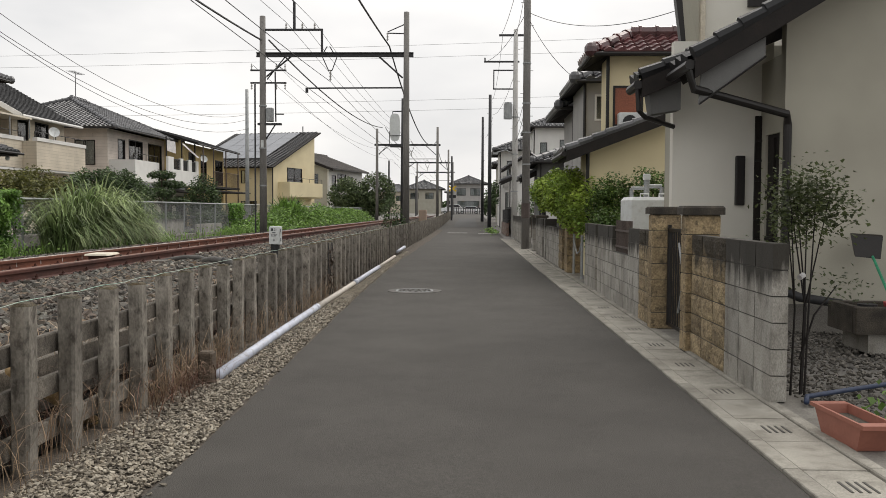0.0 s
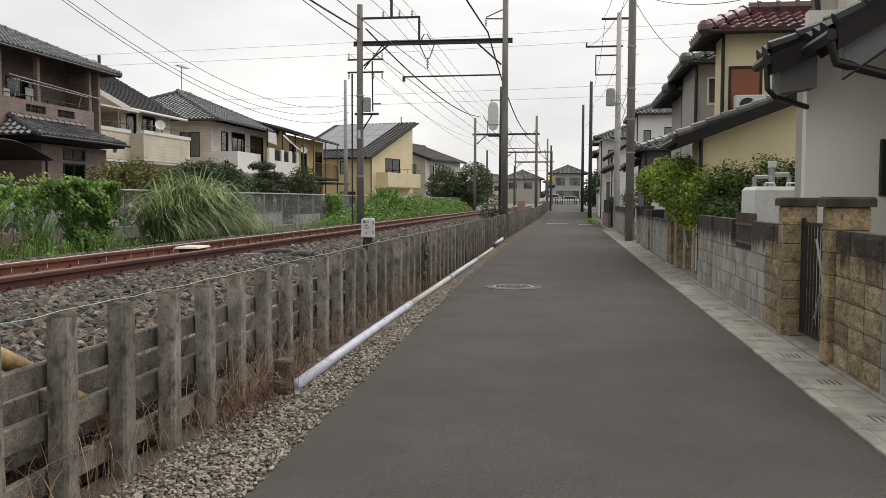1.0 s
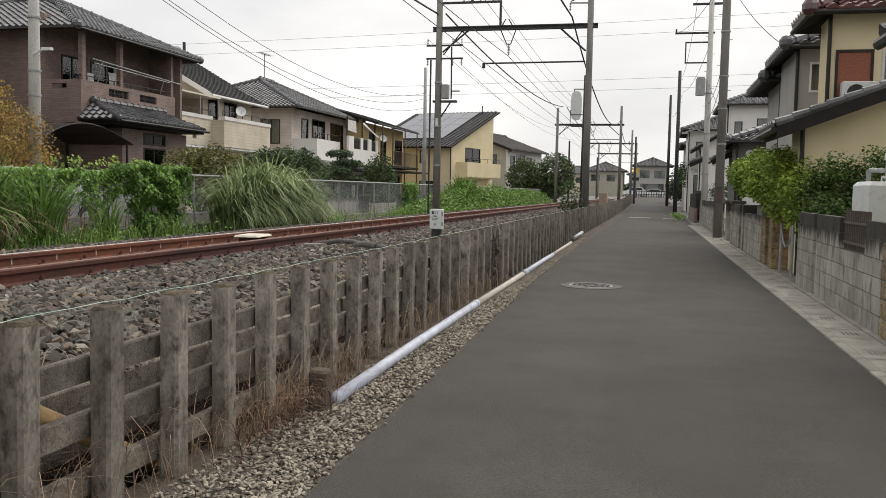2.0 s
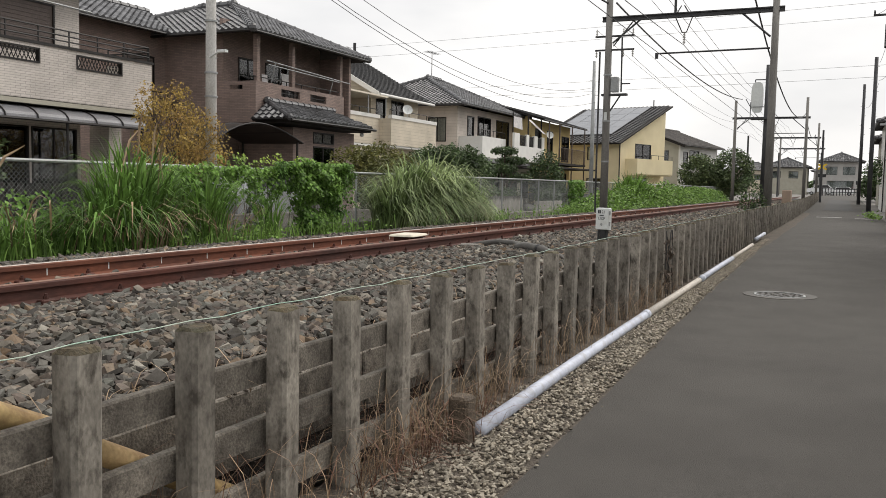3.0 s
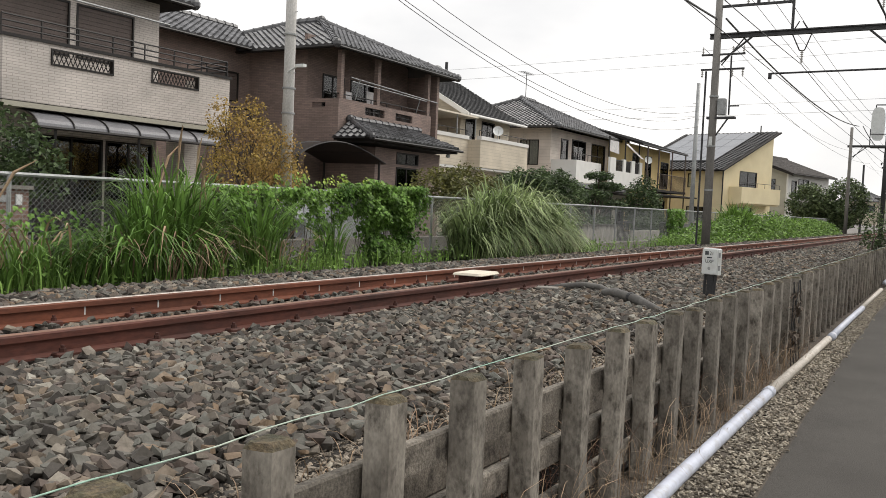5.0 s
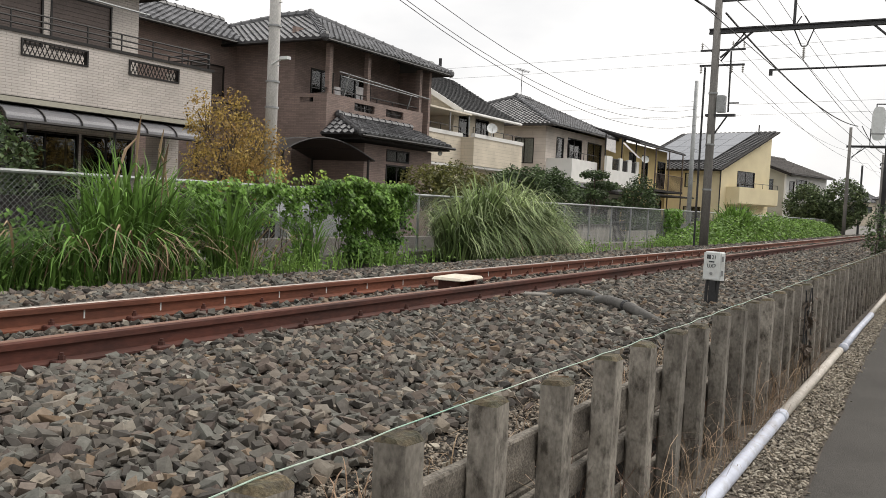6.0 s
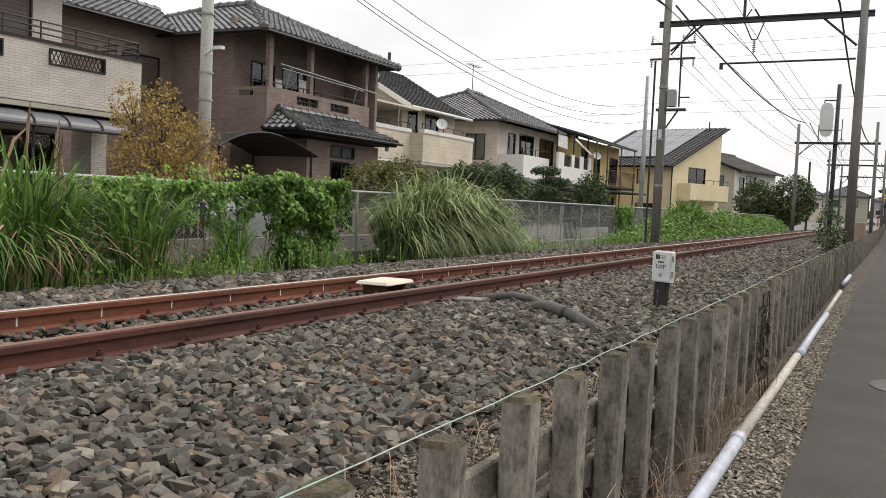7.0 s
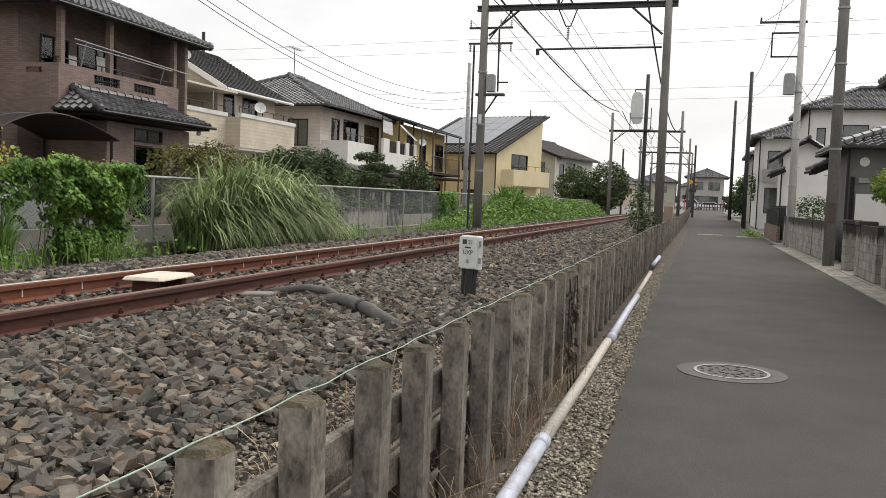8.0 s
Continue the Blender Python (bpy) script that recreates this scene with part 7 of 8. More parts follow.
# ---- lane edge: gutter slabs ----
GT = thing("gutter_kerb", (2.3, 0, 0), "pale concrete gutter slabs along the lane", "kerb", kind="structure")
MS = Geo().box(-0.185, 0.185, -0.296, 0.296, -0.08, 0.016, 0.006).mesh("slab", GUTTER)
ML = Geo().box(-0.05, 0.05, -0.297, 0.297, -0.08, 0.021, 0.006).mesh("kerb_lip", GUTTER)
MO = Geo().box(-0.045, 0.045, -0.298, 0.298, -0.08, 0.03, 0.008).mesh("kerb_edge", GUTTER)
gs = Geo()
for k in range(4):
    gs.box(-0.06 + 0.045 * k, -0.045 + 0.045 * k, -0.09, 0.09, 0.0155, 0.0185)
MG = gs.mesh("drain_slot", MORTAR)
for i in range(-20, 70):
    y = 2.3 + 0.602 * i
    x = road_right(y)
    for nm, me, dx in (("kerb_lip", ML, 0.06), ("slab", MS, 0.30), ("kerb_edge", MO, 0.535)):
        ob = new(nm, me); ob.parent = GT
        ob.location = (x + dx - 2.3, y, rise(y) + rnd.uniform(-0.002, 0.002))
        ob.rotation_euler = (0, 0, 0.005)
    if i % 2 == 0:
        ob = new("drain_slot", MG); ob.parent = GT; ob.location = (x + 0.28 - 2.3, y, rise(y))
thing("apron", (3.0, 8, 0), "stained concrete apron behind the gutter", "pavement", kind="structure",
      geo=strip(lambda y: [road_right(y) + 0.57, 3.1, 3.5 if y < 6.6 else 3.2], [-9.7 + 0.8 * i for i in range(72)], lambda x, y: 0.018 + 0.012 * noise.noise((x * 3, y * 3, 1))), material=APRON)

# ---- block garden walls ----
GW = thing("garden_wall", (2.8, 6.68, 0), "stained concrete block garden wall along the lane", "wall", kind="structure")
def block_mesh(w, material, rough=0.0, seed=0, d=0.12):
    q = random.Random(seed)
    n = 5 if rough else 1
    h = 0.190
    if not rough:
        return Geo().box(0, d, -w / 2, w / 2, 0, h).mesh("block", material)
    v, f = [], []
    for j in range(n + 1):
        for i in range(n + 1):
            edge = i in (0, n) or j in (0, n)
            v.append((0 - (0 if edge else q.uniform(0.2, 1.0) * rough), -w / 2 + w * i / n, h * j / n))
    for j in range(n):
        for i in range(n):
            a = j * (n + 1) + i
            f.append((a, a + n + 1, a + n + 2, a + 1))
    c = [0, n, n * (n + 1), n * (n + 1) + n]
    k = len(v)
    v += [(d, v[i][1], v[i][2]) for i in c]
    bottom, top = list(range(n + 1)), list(range(n * (n + 1), (n + 1) ** 2))
    left, right = list(range(0, (n + 1) ** 2, n + 1)), list(range(n, (n + 1) ** 2, n + 1))
    f += [(*bottom, k + 1, k), (*reversed(top), k + 2, k + 3), (*reversed(left), k, k + 2), (*right, k + 3, k + 1), (k, k + 1, k + 3, k + 2)]
    return Geo().add(v, f).mesh("block", material)
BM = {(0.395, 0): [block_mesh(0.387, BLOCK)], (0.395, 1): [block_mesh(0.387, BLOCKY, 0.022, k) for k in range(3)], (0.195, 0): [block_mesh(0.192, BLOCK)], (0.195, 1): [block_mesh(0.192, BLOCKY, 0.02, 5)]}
def block_run(y0, y1, courses, kind, x=2.80, z0=0.03, w=0.4):
    n = max(1, round((y1 - y0) / w))
    w = (y1 - y0) / n
    for j in range(courses):
        for i in range(n):
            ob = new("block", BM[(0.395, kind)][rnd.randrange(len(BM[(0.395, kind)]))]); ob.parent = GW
            ob.location = (x - 2.8 + rnd.uniform(-0.003, 0.003), y0 + w * (i + 0.5) - 6.68, z0 + 0.2 * j)
            ob.scale = (1, w / 0.4, 1)
    part("mortar", Geo().box(x + 0.006, x + 0.112, y0 + 0.025, y1 - 0.025, 0, z0 + 0.2 * courses - 0.006), MORTAR, GW)
def block_pillar(y0, y1, courses, kind, x0=2.78, x1=3.13, cap=True, name="gate_pillar", label="tan split-face block gate pillar with dark cap"):
    ob = thing(name, (x0, y0, 0), label, "pillar", group="gate pillars")
    for j in range(courses):
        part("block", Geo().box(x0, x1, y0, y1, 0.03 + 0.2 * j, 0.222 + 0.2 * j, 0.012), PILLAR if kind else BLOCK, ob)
    part("mortar", Geo().box(x0 + 0.01, x1 - 0.01, y0 + 0.01, y1 - 0.01, 0, 0.03 + 0.2 * courses), MORTAR, ob)
    if cap:
        part("cap", Geo().box(x0 - 0.038, x1 + 0.038, y0 - 0.038, y1 + 0.038, 0.03 + 0.2 * courses, 0.12 + 0.2 * courses, 0.02), CAPSTONE, ob, "dark weathered cap")
    return ob
block_run(6.68, 7.88, 6, 0)
block_run(7.88, 9.05, 6, 1)
block_pillar(9.05, 9.27, 7, 1, 2.74, 3.09)
block_pillar(10.75, 10.97, 7, 1, 2.75, 3.10)
GA = thing("metal_gate", (2.95, 9.5, 0.05), "dark weathered metal bar gate between the pillars", "gate")
part("gate_frame", Geo().box(2.93, 2.97, 9.53, 9.57, 0.08, 1.3).box(2.93, 2.97, 10.68, 10.72, 0.08, 1.3).box(2.935, 2.965, 9.57, 10.68, 0.08, 0.12).box(2.935, 2.965, 9.57, 10.68, 1.22, 1.26), DARKMETAL, GA)
for k in range(9):
    part("bar", Geo().tube((2.95, 9.66 + 0.115 * k, 0.1), (2.95, 9.66 + 0.115 * k, 1.25), 0.012, n=6), DARKMETAL, GA)
part("fold_strut", Geo().tube((2.92, 9.6, 0.3), (2.92, 10.1, 1.1), 0.012, n=6).tube((2.92, 10.1, 0.3), (2.92, 9.6, 1.1), 0.012, n=6), STEEL, GA)
block_run(10.97, 11.8, 6, 1)
block_run(11.8, 12.6, 6, 0)
block_run(12.6, 14.0, 4, 0)
RG = thing("wall_railing", (2.86, 12.6, 0.83), "rusty brown iron railing on the low wall", "railing")
part("rail", Geo().box(2.84, 2.88, 12.62, 13.98, 0.9, 0.93), SHUTTER_D, RG)
part("rail", Geo().box(2.84, 2.88, 12.62, 13.98, 1.15, 1.18), SHUTTER_D, RG)
for k in range(14):
    part("bar", Geo().box(2.85, 2.87, 12.66 + 0.098 * k, 12.675 + 0.098 * k, 0.83, 1.32), SHUTTER_D, RG)
block_run(14.0, 15.6, 6, 0)
block_run(15.85, 17.3, 6, 0)
GC = thing("garden_gate", (2.9, 18.2, 0), "low steel gate with a hanging chain", "gate")
part("post", Geo().tube((2.9, 18.5, 0), (2.9, 18.5, 0.95), 0.03), STEEL, GC)
part("post", Geo().tube((2.9, 19.9, 0), (2.9, 19.9, 0.95), 0.03), STEEL, GC)
part("chain", Geo().path([(2.9, 18.5, 0.85), (2.9, 18.9, 0.6), (2.9, 19.3, 0.52), (2.9, 19.6, 0.62), (2.9, 19.9, 0.85)], 0.018, 6), STEEL, GC)
block_pillar(20.3, 20.8, 6, 1, cap=False)
block_run(21.5, 22.3, 6, 1)
block_run(22.3, 26.0, 5, 0)
block_pillar(26.2, 26.6, 6, 0, cap=False, label="grey block gate pillar")
block_run(27.4, 29.4, 6, 0)
block_pillar(29.4, 29.9, 6, 0, label="grey block gate pillar with dark cap")
block_pillar(31.4, 31.9, 6, 0, label="grey block gate pillar with dark cap")
block_run(34.2, 38.4, 6, 0)
block_run(38.6, 44.5, 6, 0)
DF = thing("slat_fence", (2.9, 48, 0), "low dark slat fence on a brick base", "fence")
part("base", Geo().box(2.6, 2.75, 50, 58, 0, 0.75), BRICK_R, DF)
for k in range(26):
    part("slat", Geo().box(2.65, 2.69, 50 + 0.3 * k, 50.14 + 0.3 * k, 0.75, 1.55), CABLE, DF)

# ---- near white house ----
def rake_roof(ob, x0, z0, x1, z1, y0, y1, m, thick=0.2, tw=0.28):
    """One roof plane that climbs from its eave at x0 away from the lane, its tiled verge facing along it."""
    roof_slope(ob, [(x0, y1, z0), (x0, y0, z0), (x1, y0, z1), (x1, y1, z1)], m, thick=thick, tw=tw)
    d = Vector((x1 - x0, 0, z1 - z0)); n = max(2, int(d.length / 0.30)); e = d / n
    for k in range(n):
        p = Vector((x0, y0, z0)) + e * k
        part("verge_tile", Geo().path([tuple(p + Vector((-0.02, 0.02, 0.05))), tuple(p + e * 1.08 + Vector((0, 0.02, 0.035)))], [0.085, 0.07], 8), m, ob)
    part("verge_board", Geo().prism([(x0, y0 - 0.03, z0 - 0.24), (x0, y0 - 0.03, z0 + 0.0), (x1, y0 - 0.03, z1 + 0.0), (x1, y0 - 0.03, z1 - 0.24)], (0, 0.05, 0)), DARKWOOD, ob)
    gutter(ob, (x0 - 0.05, y0, z0 - 0.08), (x0 - 0.05, y1, z0 - 0.08), DARKMETAL, 0.06)


NH = thing("house", (3.2, 10.7, 0), "pale stucco house with dark tile roofs near the lane", "house", group="houses beside the lane")
part("wall", Geo().prism([(4.30, 10.7, 0.35), (9.5, 10.7, 0.35), (9.5, 10.7, 6.8), (4.30, 10.7, 3.72)], (0, 0.16, 0)), STUCCO, NH)
part("plinth", Geo().box(4.37, 9.5, 10.68, 10.9, 0, 0.35), APRON, NH, "grey plinth")
part("wall", Geo().box(4.35, 4.51, 10.86, 11.7, 2.45, 3.4).box(4.35, 4.51, 11.5, 11.7, 0, 2.45), STUCCO, NH)
part("wall", Geo().box(3.2, 4.5, 11.7, 11.86, 0, 3.7), STUCCO_W, NH, "cream white entrance wall")
part("wall", Geo().box(3.2, 3.36, 11.86, 12.15, 0, 3.3), STUCCO, NH)
part("wall", Geo().box(3.36, 9.5, 12.0, 12.15, 0, 3.7), STUCCO, NH)
part("lattice_door", Geo().box(4.38, 4.42, 10.87, 11.5, 0.05, 2.45).box(4.35, 4.38, 10.9, 10.95, 0.05, 2.4).box(4.35, 4.38, 11.2, 11.25, 0.05, 2.4).box(4.35, 4.38, 10.87, 11.5, 1.1, 1.15).box(4.35, 4.38, 10.87, 11.5, 1.7, 1.74), DARKWOOD, NH, "dark wooden lattice door")
part("shutter_box", Geo().box(4.02, 4.14, 11.64, 11.7, 1.55, 2.2, 0.01), DARKMETAL, NH, "dark meter cover")
rake_roof(NH, 3.05, 3.2, 7.8, 6.07, 10.05, 11.0, TILE_DARK)
part("eave_panel", Geo().prism([(3.14, 10.12, 3.02), (3.12, 10.12, 2.68), (3.86, 10.12, 3.22), (3.86, 10.12, 3.44)], (0, 0.03, 0)), DARKSTUCCO, NH, "grey boxed eave end")
part("eave_trim", Geo().path([(3.12, 10.10, 2.68), (3.86, 10.10, 3.22)], 0.012, 6), DARKMETAL, NH)
rake_roof(NH, 2.69, 3.14, 6.5, 4.75, 11.2, 11.75, TILE_DARK)
part("eave_panel", Geo().prism([(2.80, 11.3, 2.96), (2.84, 11.3, 2.70), (3.2, 11.3, 2.76), (3.2, 11.3, 3.14)], (0, 0.3, 0)), DARKSTUCCO, NH, "pale boxed eave end")
part("downpipe", Geo().path([(3.0, 10.08, 3.05), (3.05, 10.08, 2.85), (4.27, 10.55, 2.62), (4.3, 10.6, 2.5), (4.3, 10.62, 0.5)], 0.05, 10), DARKMETAL, NH)
part("downpipe", Geo().path([(2.64, 11.25, 3.05), (2.66, 11.25, 2.74), (2.76, 11.32, 2.66), (3.2, 11.68, 2.58)], 0.032, 8), DARKMETAL, NH)
part("wall", Geo().box(3.68, 9.5, 12.6, 12.76, 3.2, 6.6), STUCCO_W, NH)
part("lattice_screen", Geo().box(4.27, 4.5, 11.655, 11.7, 0.05, 2.72), DARKWOOD, NH, "dark wooden lattice beside the door")
for k in range(9):
    part("lattice_bar", Geo().box(4.26, 4.5, 11.64, 11.655, 0.3 + 0.26 * k, 0.33 + 0.26 * k), DARKMETAL, NH)
part("downpipe", Geo().tube((3.78, 12.53, 3.6), (3.78, 12.53, 6.5), 0.04), CREAM, NH)
part("window", Geo().box(4.42, 5.6, 12.55, 12.6, 4.35, 5.6), DARKMETAL, NH, "dark window frame")
part("rain_hopper", Geo().prism([(3.44, 12.3, 3.74), (3.50, 12.3, 3.74), (3.36, 12.3, 5.2), (3.24, 12.3, 5.2)], (0, 0.14, 0)), DARKMETAL, NH)
part("soffit", Geo().prism([(3.50, 12.34, 3.78), (3.72, 12.5, 3.78), (3.72, 12.5, 5.2), (3.36, 12.34, 5.2)], (0, 0.03, 0)), STUCCO, NH)
thing("drain_elbow", (4.3, 10.4, 0.3), "dark plastic drain pipe elbow at the plinth", "pipe", geo=Geo().path([(4.3, 10.62, 0.52), (4.45, 10.5, 0.45), (4.85, 10.3, 0.40), (4.95, 10.25, 0.25), (4.96, 10.25, 0.02)], 0.055, 10), material=CABLE, smooth=True)

# front yard things
PB_ = thing("planter_box", (2.94, 5.6, 0.02), "terracotta plastic trough planter with soil", "planter")
def trough(cx, cy, lx, ly, h, z, m, parent, nm, deg):
    g = Geo()
    a, b = lx / 2, ly / 2
    rings = [(a * 0.82, b * 0.72, z), (a * 0.96, b * 0.94, z + h * 0.85), (a * 1.06, b * 1.1, z + h * 0.86), (a * 1.06, b * 1.1, z + h), (a * 0.9, b * 0.84, z + h), (a * 0.85, b * 0.78, z + h * 0.6)]
    v = []
    for p, q_, zz in rings:
        v += [(cx + sx * p - 0, cy + sy * q_, zz) for sx, sy in ((-1, -1), (1, -1), (1, 1), (-1, 1))]
    f = [(3, 2, 1, 0)]
    for k in range(len(rings) - 1):
        f += [(4 * k + i, 4 * k + (i + 1) % 4, 4 * k + 4 + (i + 1) % 4, 4 * k + 4 + i) for i in range(4)]
    g.add(v, f).turn(cx, cy, deg)
    part(nm, g, m, parent)
    g = Geo().box(cx - a * 0.84, cx + a * 0.84, cy - b * 0.77, cy + b * 0.77, z + h * 0.5, z + h * 0.68).turn(cx, cy, deg)
    part("soil", g, DIRT, parent, "brown soil")
trough(2.94, 5.6, 0.22, 0.62, 0.18, 0.025, TERRA, PB_, "trough", 4)
SK = thing("concrete_sink", (5.0, 9.2, 0), "grey concrete wash sink on blocks", "sink")
part("basin", Geo().box(4.45, 5.6, 9.0, 9.08, 0.22, 0.5, 0.01).box(4.45, 5.6, 9.62, 9.7, 0.22, 0.5, 0.01).box(4.45, 4.53, 9.08, 9.62, 0.22, 0.5).box(5.52, 5.6, 9.08, 9.62, 0.22, 0.5).box(4.53, 5.52, 9.08, 9.62, 0.22, 0.28), CAPSTONE, SK)
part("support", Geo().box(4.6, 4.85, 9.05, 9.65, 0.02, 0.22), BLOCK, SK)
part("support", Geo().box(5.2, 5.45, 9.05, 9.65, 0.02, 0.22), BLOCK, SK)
BA = thing("washbasin", (5.1, 9.3, 0.28), "red plastic basin standing in the sink", "basin")
part("bowl", Geo().tube((5.1, 9.3, 0.29), (5.1, 9.3, 0.52), 0.17, 0.22, 16), REDPLASTIC, BA)
thing("flower_pot", (4.7, 9.35, 0.28), "small dark plastic flower pot", "pot", geo=Geo().tube((4.72, 9.35, 0.28), (4.72, 9.35, 0.5), 0.07, 0.1, 12), material=CABLE)
CT = thing("hand_cart", (5.4, 8.9, 0.1), "folded blue hand cart leaning by the wall", "cart")
part("cart_frame", Geo().path([(5.25, 8.9, 0.05), (5.25, 8.95, 1.0), (5.3, 8.97, 1.05), (5.6, 8.97, 1.05)], 0.025, 8).path([(5.35, 8.85, 0.05), (5.35, 8.9, 0.95)], 0.02, 8), BLUEPLASTIC, CT)
part("handle", Geo().tube((5.28, 8.97, 1.05), (5.28, 8.97, 1.12), 0.03), CABLE, CT)
BR = thing("dust_shovel", (5.25, 9.9, 0.5), "dark shovel with a green handle leaning on the wall", "shovel")
part("handle", Geo().tube((5.05, 9.5, 0.5), (5.2, 10.3, 0.95), 0.016), GREENPLASTIC, BR)
part("blade", Geo().prism([(5.0, 10.3, 0.95), (5.3, 10.32, 0.92), (5.36, 10.4, 1.18), (4.98, 10.38, 1.2)], (0.01, 0.05, 0.02)), DARKMETAL, BR)
HO = thing("garden_hose", (3.6, 6.9, 0.05), "dark blue garden hose on the gravel", "hose", geo=Geo().path([(3.02, 6.55, 0.06), (3.1, 6.75, 0.06), (3.5, 7.0, 0.06), (4.0, 7.3, 0.06), (4.4, 7.5, 0.07), (4.9, 7.9, 0.06)], 0.02, 8), material=DARKHOSE, smooth=True)
thing("hose_nozzle", (4.3, 7.4, 0.06), "white plastic hose end", "hose", geo=Geo().tube((4.25, 7.3, 0.12), (4.5, 7.55, 0.15), 0.04, n=10), material=WHITE)
q = random.Random(5)
SHR = thing("nandina_shrub", (3.12, 7.05, 0), "thin nandina shrub tied beside the block wall", "shrub")
g = Geo(); lv = []
for k in range(7):
    bx, by = 3.12 + q.uniform(-0.06, 0.08), 6.95 + q.uniform(-0.08, 0.12)
    tx, ty, tz = bx + q.uniform(-0.14, 0.2), by + q.uniform(-0.1, 0.3), q.uniform(1.4, 1.75)
    g.path([(bx, by, 0), (bx + 0.02, by, 0.7), (tx, ty, tz)], [0.010, 0.008, 0.003], 5)
    for j in range(380):
        s = q.random() ** 0.6
        lv.append((tx + q.gauss(0.04, 0.11), ty + q.gauss(0, 0.10), tz * (0.82 + 0.2 * s) + q.gauss(0, 0.07)))
for j in range(110):
    lv.append((3.45 + q.gauss(0, 0.13), 7.1 + q.gauss(0, 0.1), 0.86 + q.gauss(0, 0.07)))
g.path([(3.13, 7.0, 0.3), (3.25, 7.03, 0.65), (3.45, 7.1, 0.88)], [0.01, 0.008, 0.004], 5)
part("stem_net", g, DARKWOOD, SHR, kind="stuff")
part("tie", Geo().tube((3.1, 6.95, 0.95), (3.14, 6.98, 0.97), 0.022, n=8), CLOTH, SHR, "pale cloth tie")
c = new("foliage", leaves(lv, 0.037, LEAF_NANDINA, "foliage", (3.12, 7.05, 0), q, 0.3)); c.parent = SHR; tagged(c, kind="stuff")
c = new("flowers", leaves([(3.5 + q.gauss(0, 0.12), 5.95 + q.gauss(0, 0.12), 0.1 + abs(q.gauss(0, 0.1))) for _ in range(90)], 0.06, LEAF_WEED, "flowers", (0, 0, 0), q)); tagged(c, "low green flowering plants by the planter", "plants", kind="stuff")
TK = thing("storage_tank", (3.2, 13.4, 0), "white plastic storage tank behind the wall", "tank")
part("tank_body", Geo().box(2.90, 3.52, 13.2, 13.9, 0.1, 1.68, 0.05), WHITE, TK)
part("leg", Geo().box(3.0, 3.08, 13.25, 13.33, 0, 0.1).box(3.45, 3.53, 13.25, 13.33, 0, 0.1), STEEL, TK)
for a_ in (((3.25, 13.6, 1.68), (3.25, 13.6, 1.98), 0.045), ((3.02, 13.6, 1.68), (3.02, 13.6, 1.82), 0.03), ((3.48, 13.6, 1.68), (3.48, 13.6, 1.84), 0.03), ((3.25, 13.6, 1.85), (3.48, 13.6, 1.85), 0.03), ((3.02, 13.6, 1.82), (3.25, 13.6, 1.82), 0.025)):
    part("pipe", Geo().tube(*a_), STEEL, TK)
part("valve", Geo().box(3.2, 3.3, 13.55, 13.65, 1.95, 2.04, 0.01), WHITE, TK)
part("carry_loop", Geo().path([(3.1, 13.3, 1.68), (3.1, 13.3, 1.73), (3.22, 13.3, 1.73), (3.22, 13.3, 1.68)], 0.012).path([(3.38, 13.3, 1.68), (3.38, 13.3, 1.73), (3.5, 13.3, 1.73), (3.5, 13.3, 1.68)], 0.012), WHITE, TK)

block_run(44.8, 48.8, 6, 0)

# garden hedge over the wall
bush("garden_hedge", "bright yellow-green garden hedge spilling over the wall", "hedge", (3.5, 22.0, 0), [(2.95, 20.0, 1.65, 0.5, 0.9, 0.7), (2.80, 21.8, 1.85, 0.5, 1.0, 0.55), (2.65, 23.4, 2.0, 0.45, 1.0, 0.45), (2.55, 24.8, 2.05, 0.35, 0.8, 0.35), (3.15, 18.7, 1.5, 0.5, 0.6, 0.7), (2.8, 19.9, 2.2, 0.25, 0.4, 0.3), (2.7, 22.4, 2.3, 0.25, 0.5, 0.25), (2.55, 21.2, 1.7, 0.22, 0.5, 0.3), (2.5, 23.6, 1.75, 0.2, 0.5, 0.28)], 6500, 0.078, LEAF_GARDEN, 21)
bush("garden_hedge", "dark green garden hedge against the yellow house", "hedge", (4.3, 18.0, 0), [(3.5, 17.9, 1.6, 0.6, 0.6, 0.65), (4.1, 17.8, 1.7, 0.7, 0.6, 0.65), (4.9, 17.8, 1.75, 0.8, 0.6, 0.6), (3.3, 17.2, 0.95, 0.5, 0.7, 0.6), (4.2, 17.2, 0.95, 0.7, 0.6, 0.6)], 8000, 0.065, LEAF_HEDGE, 22)

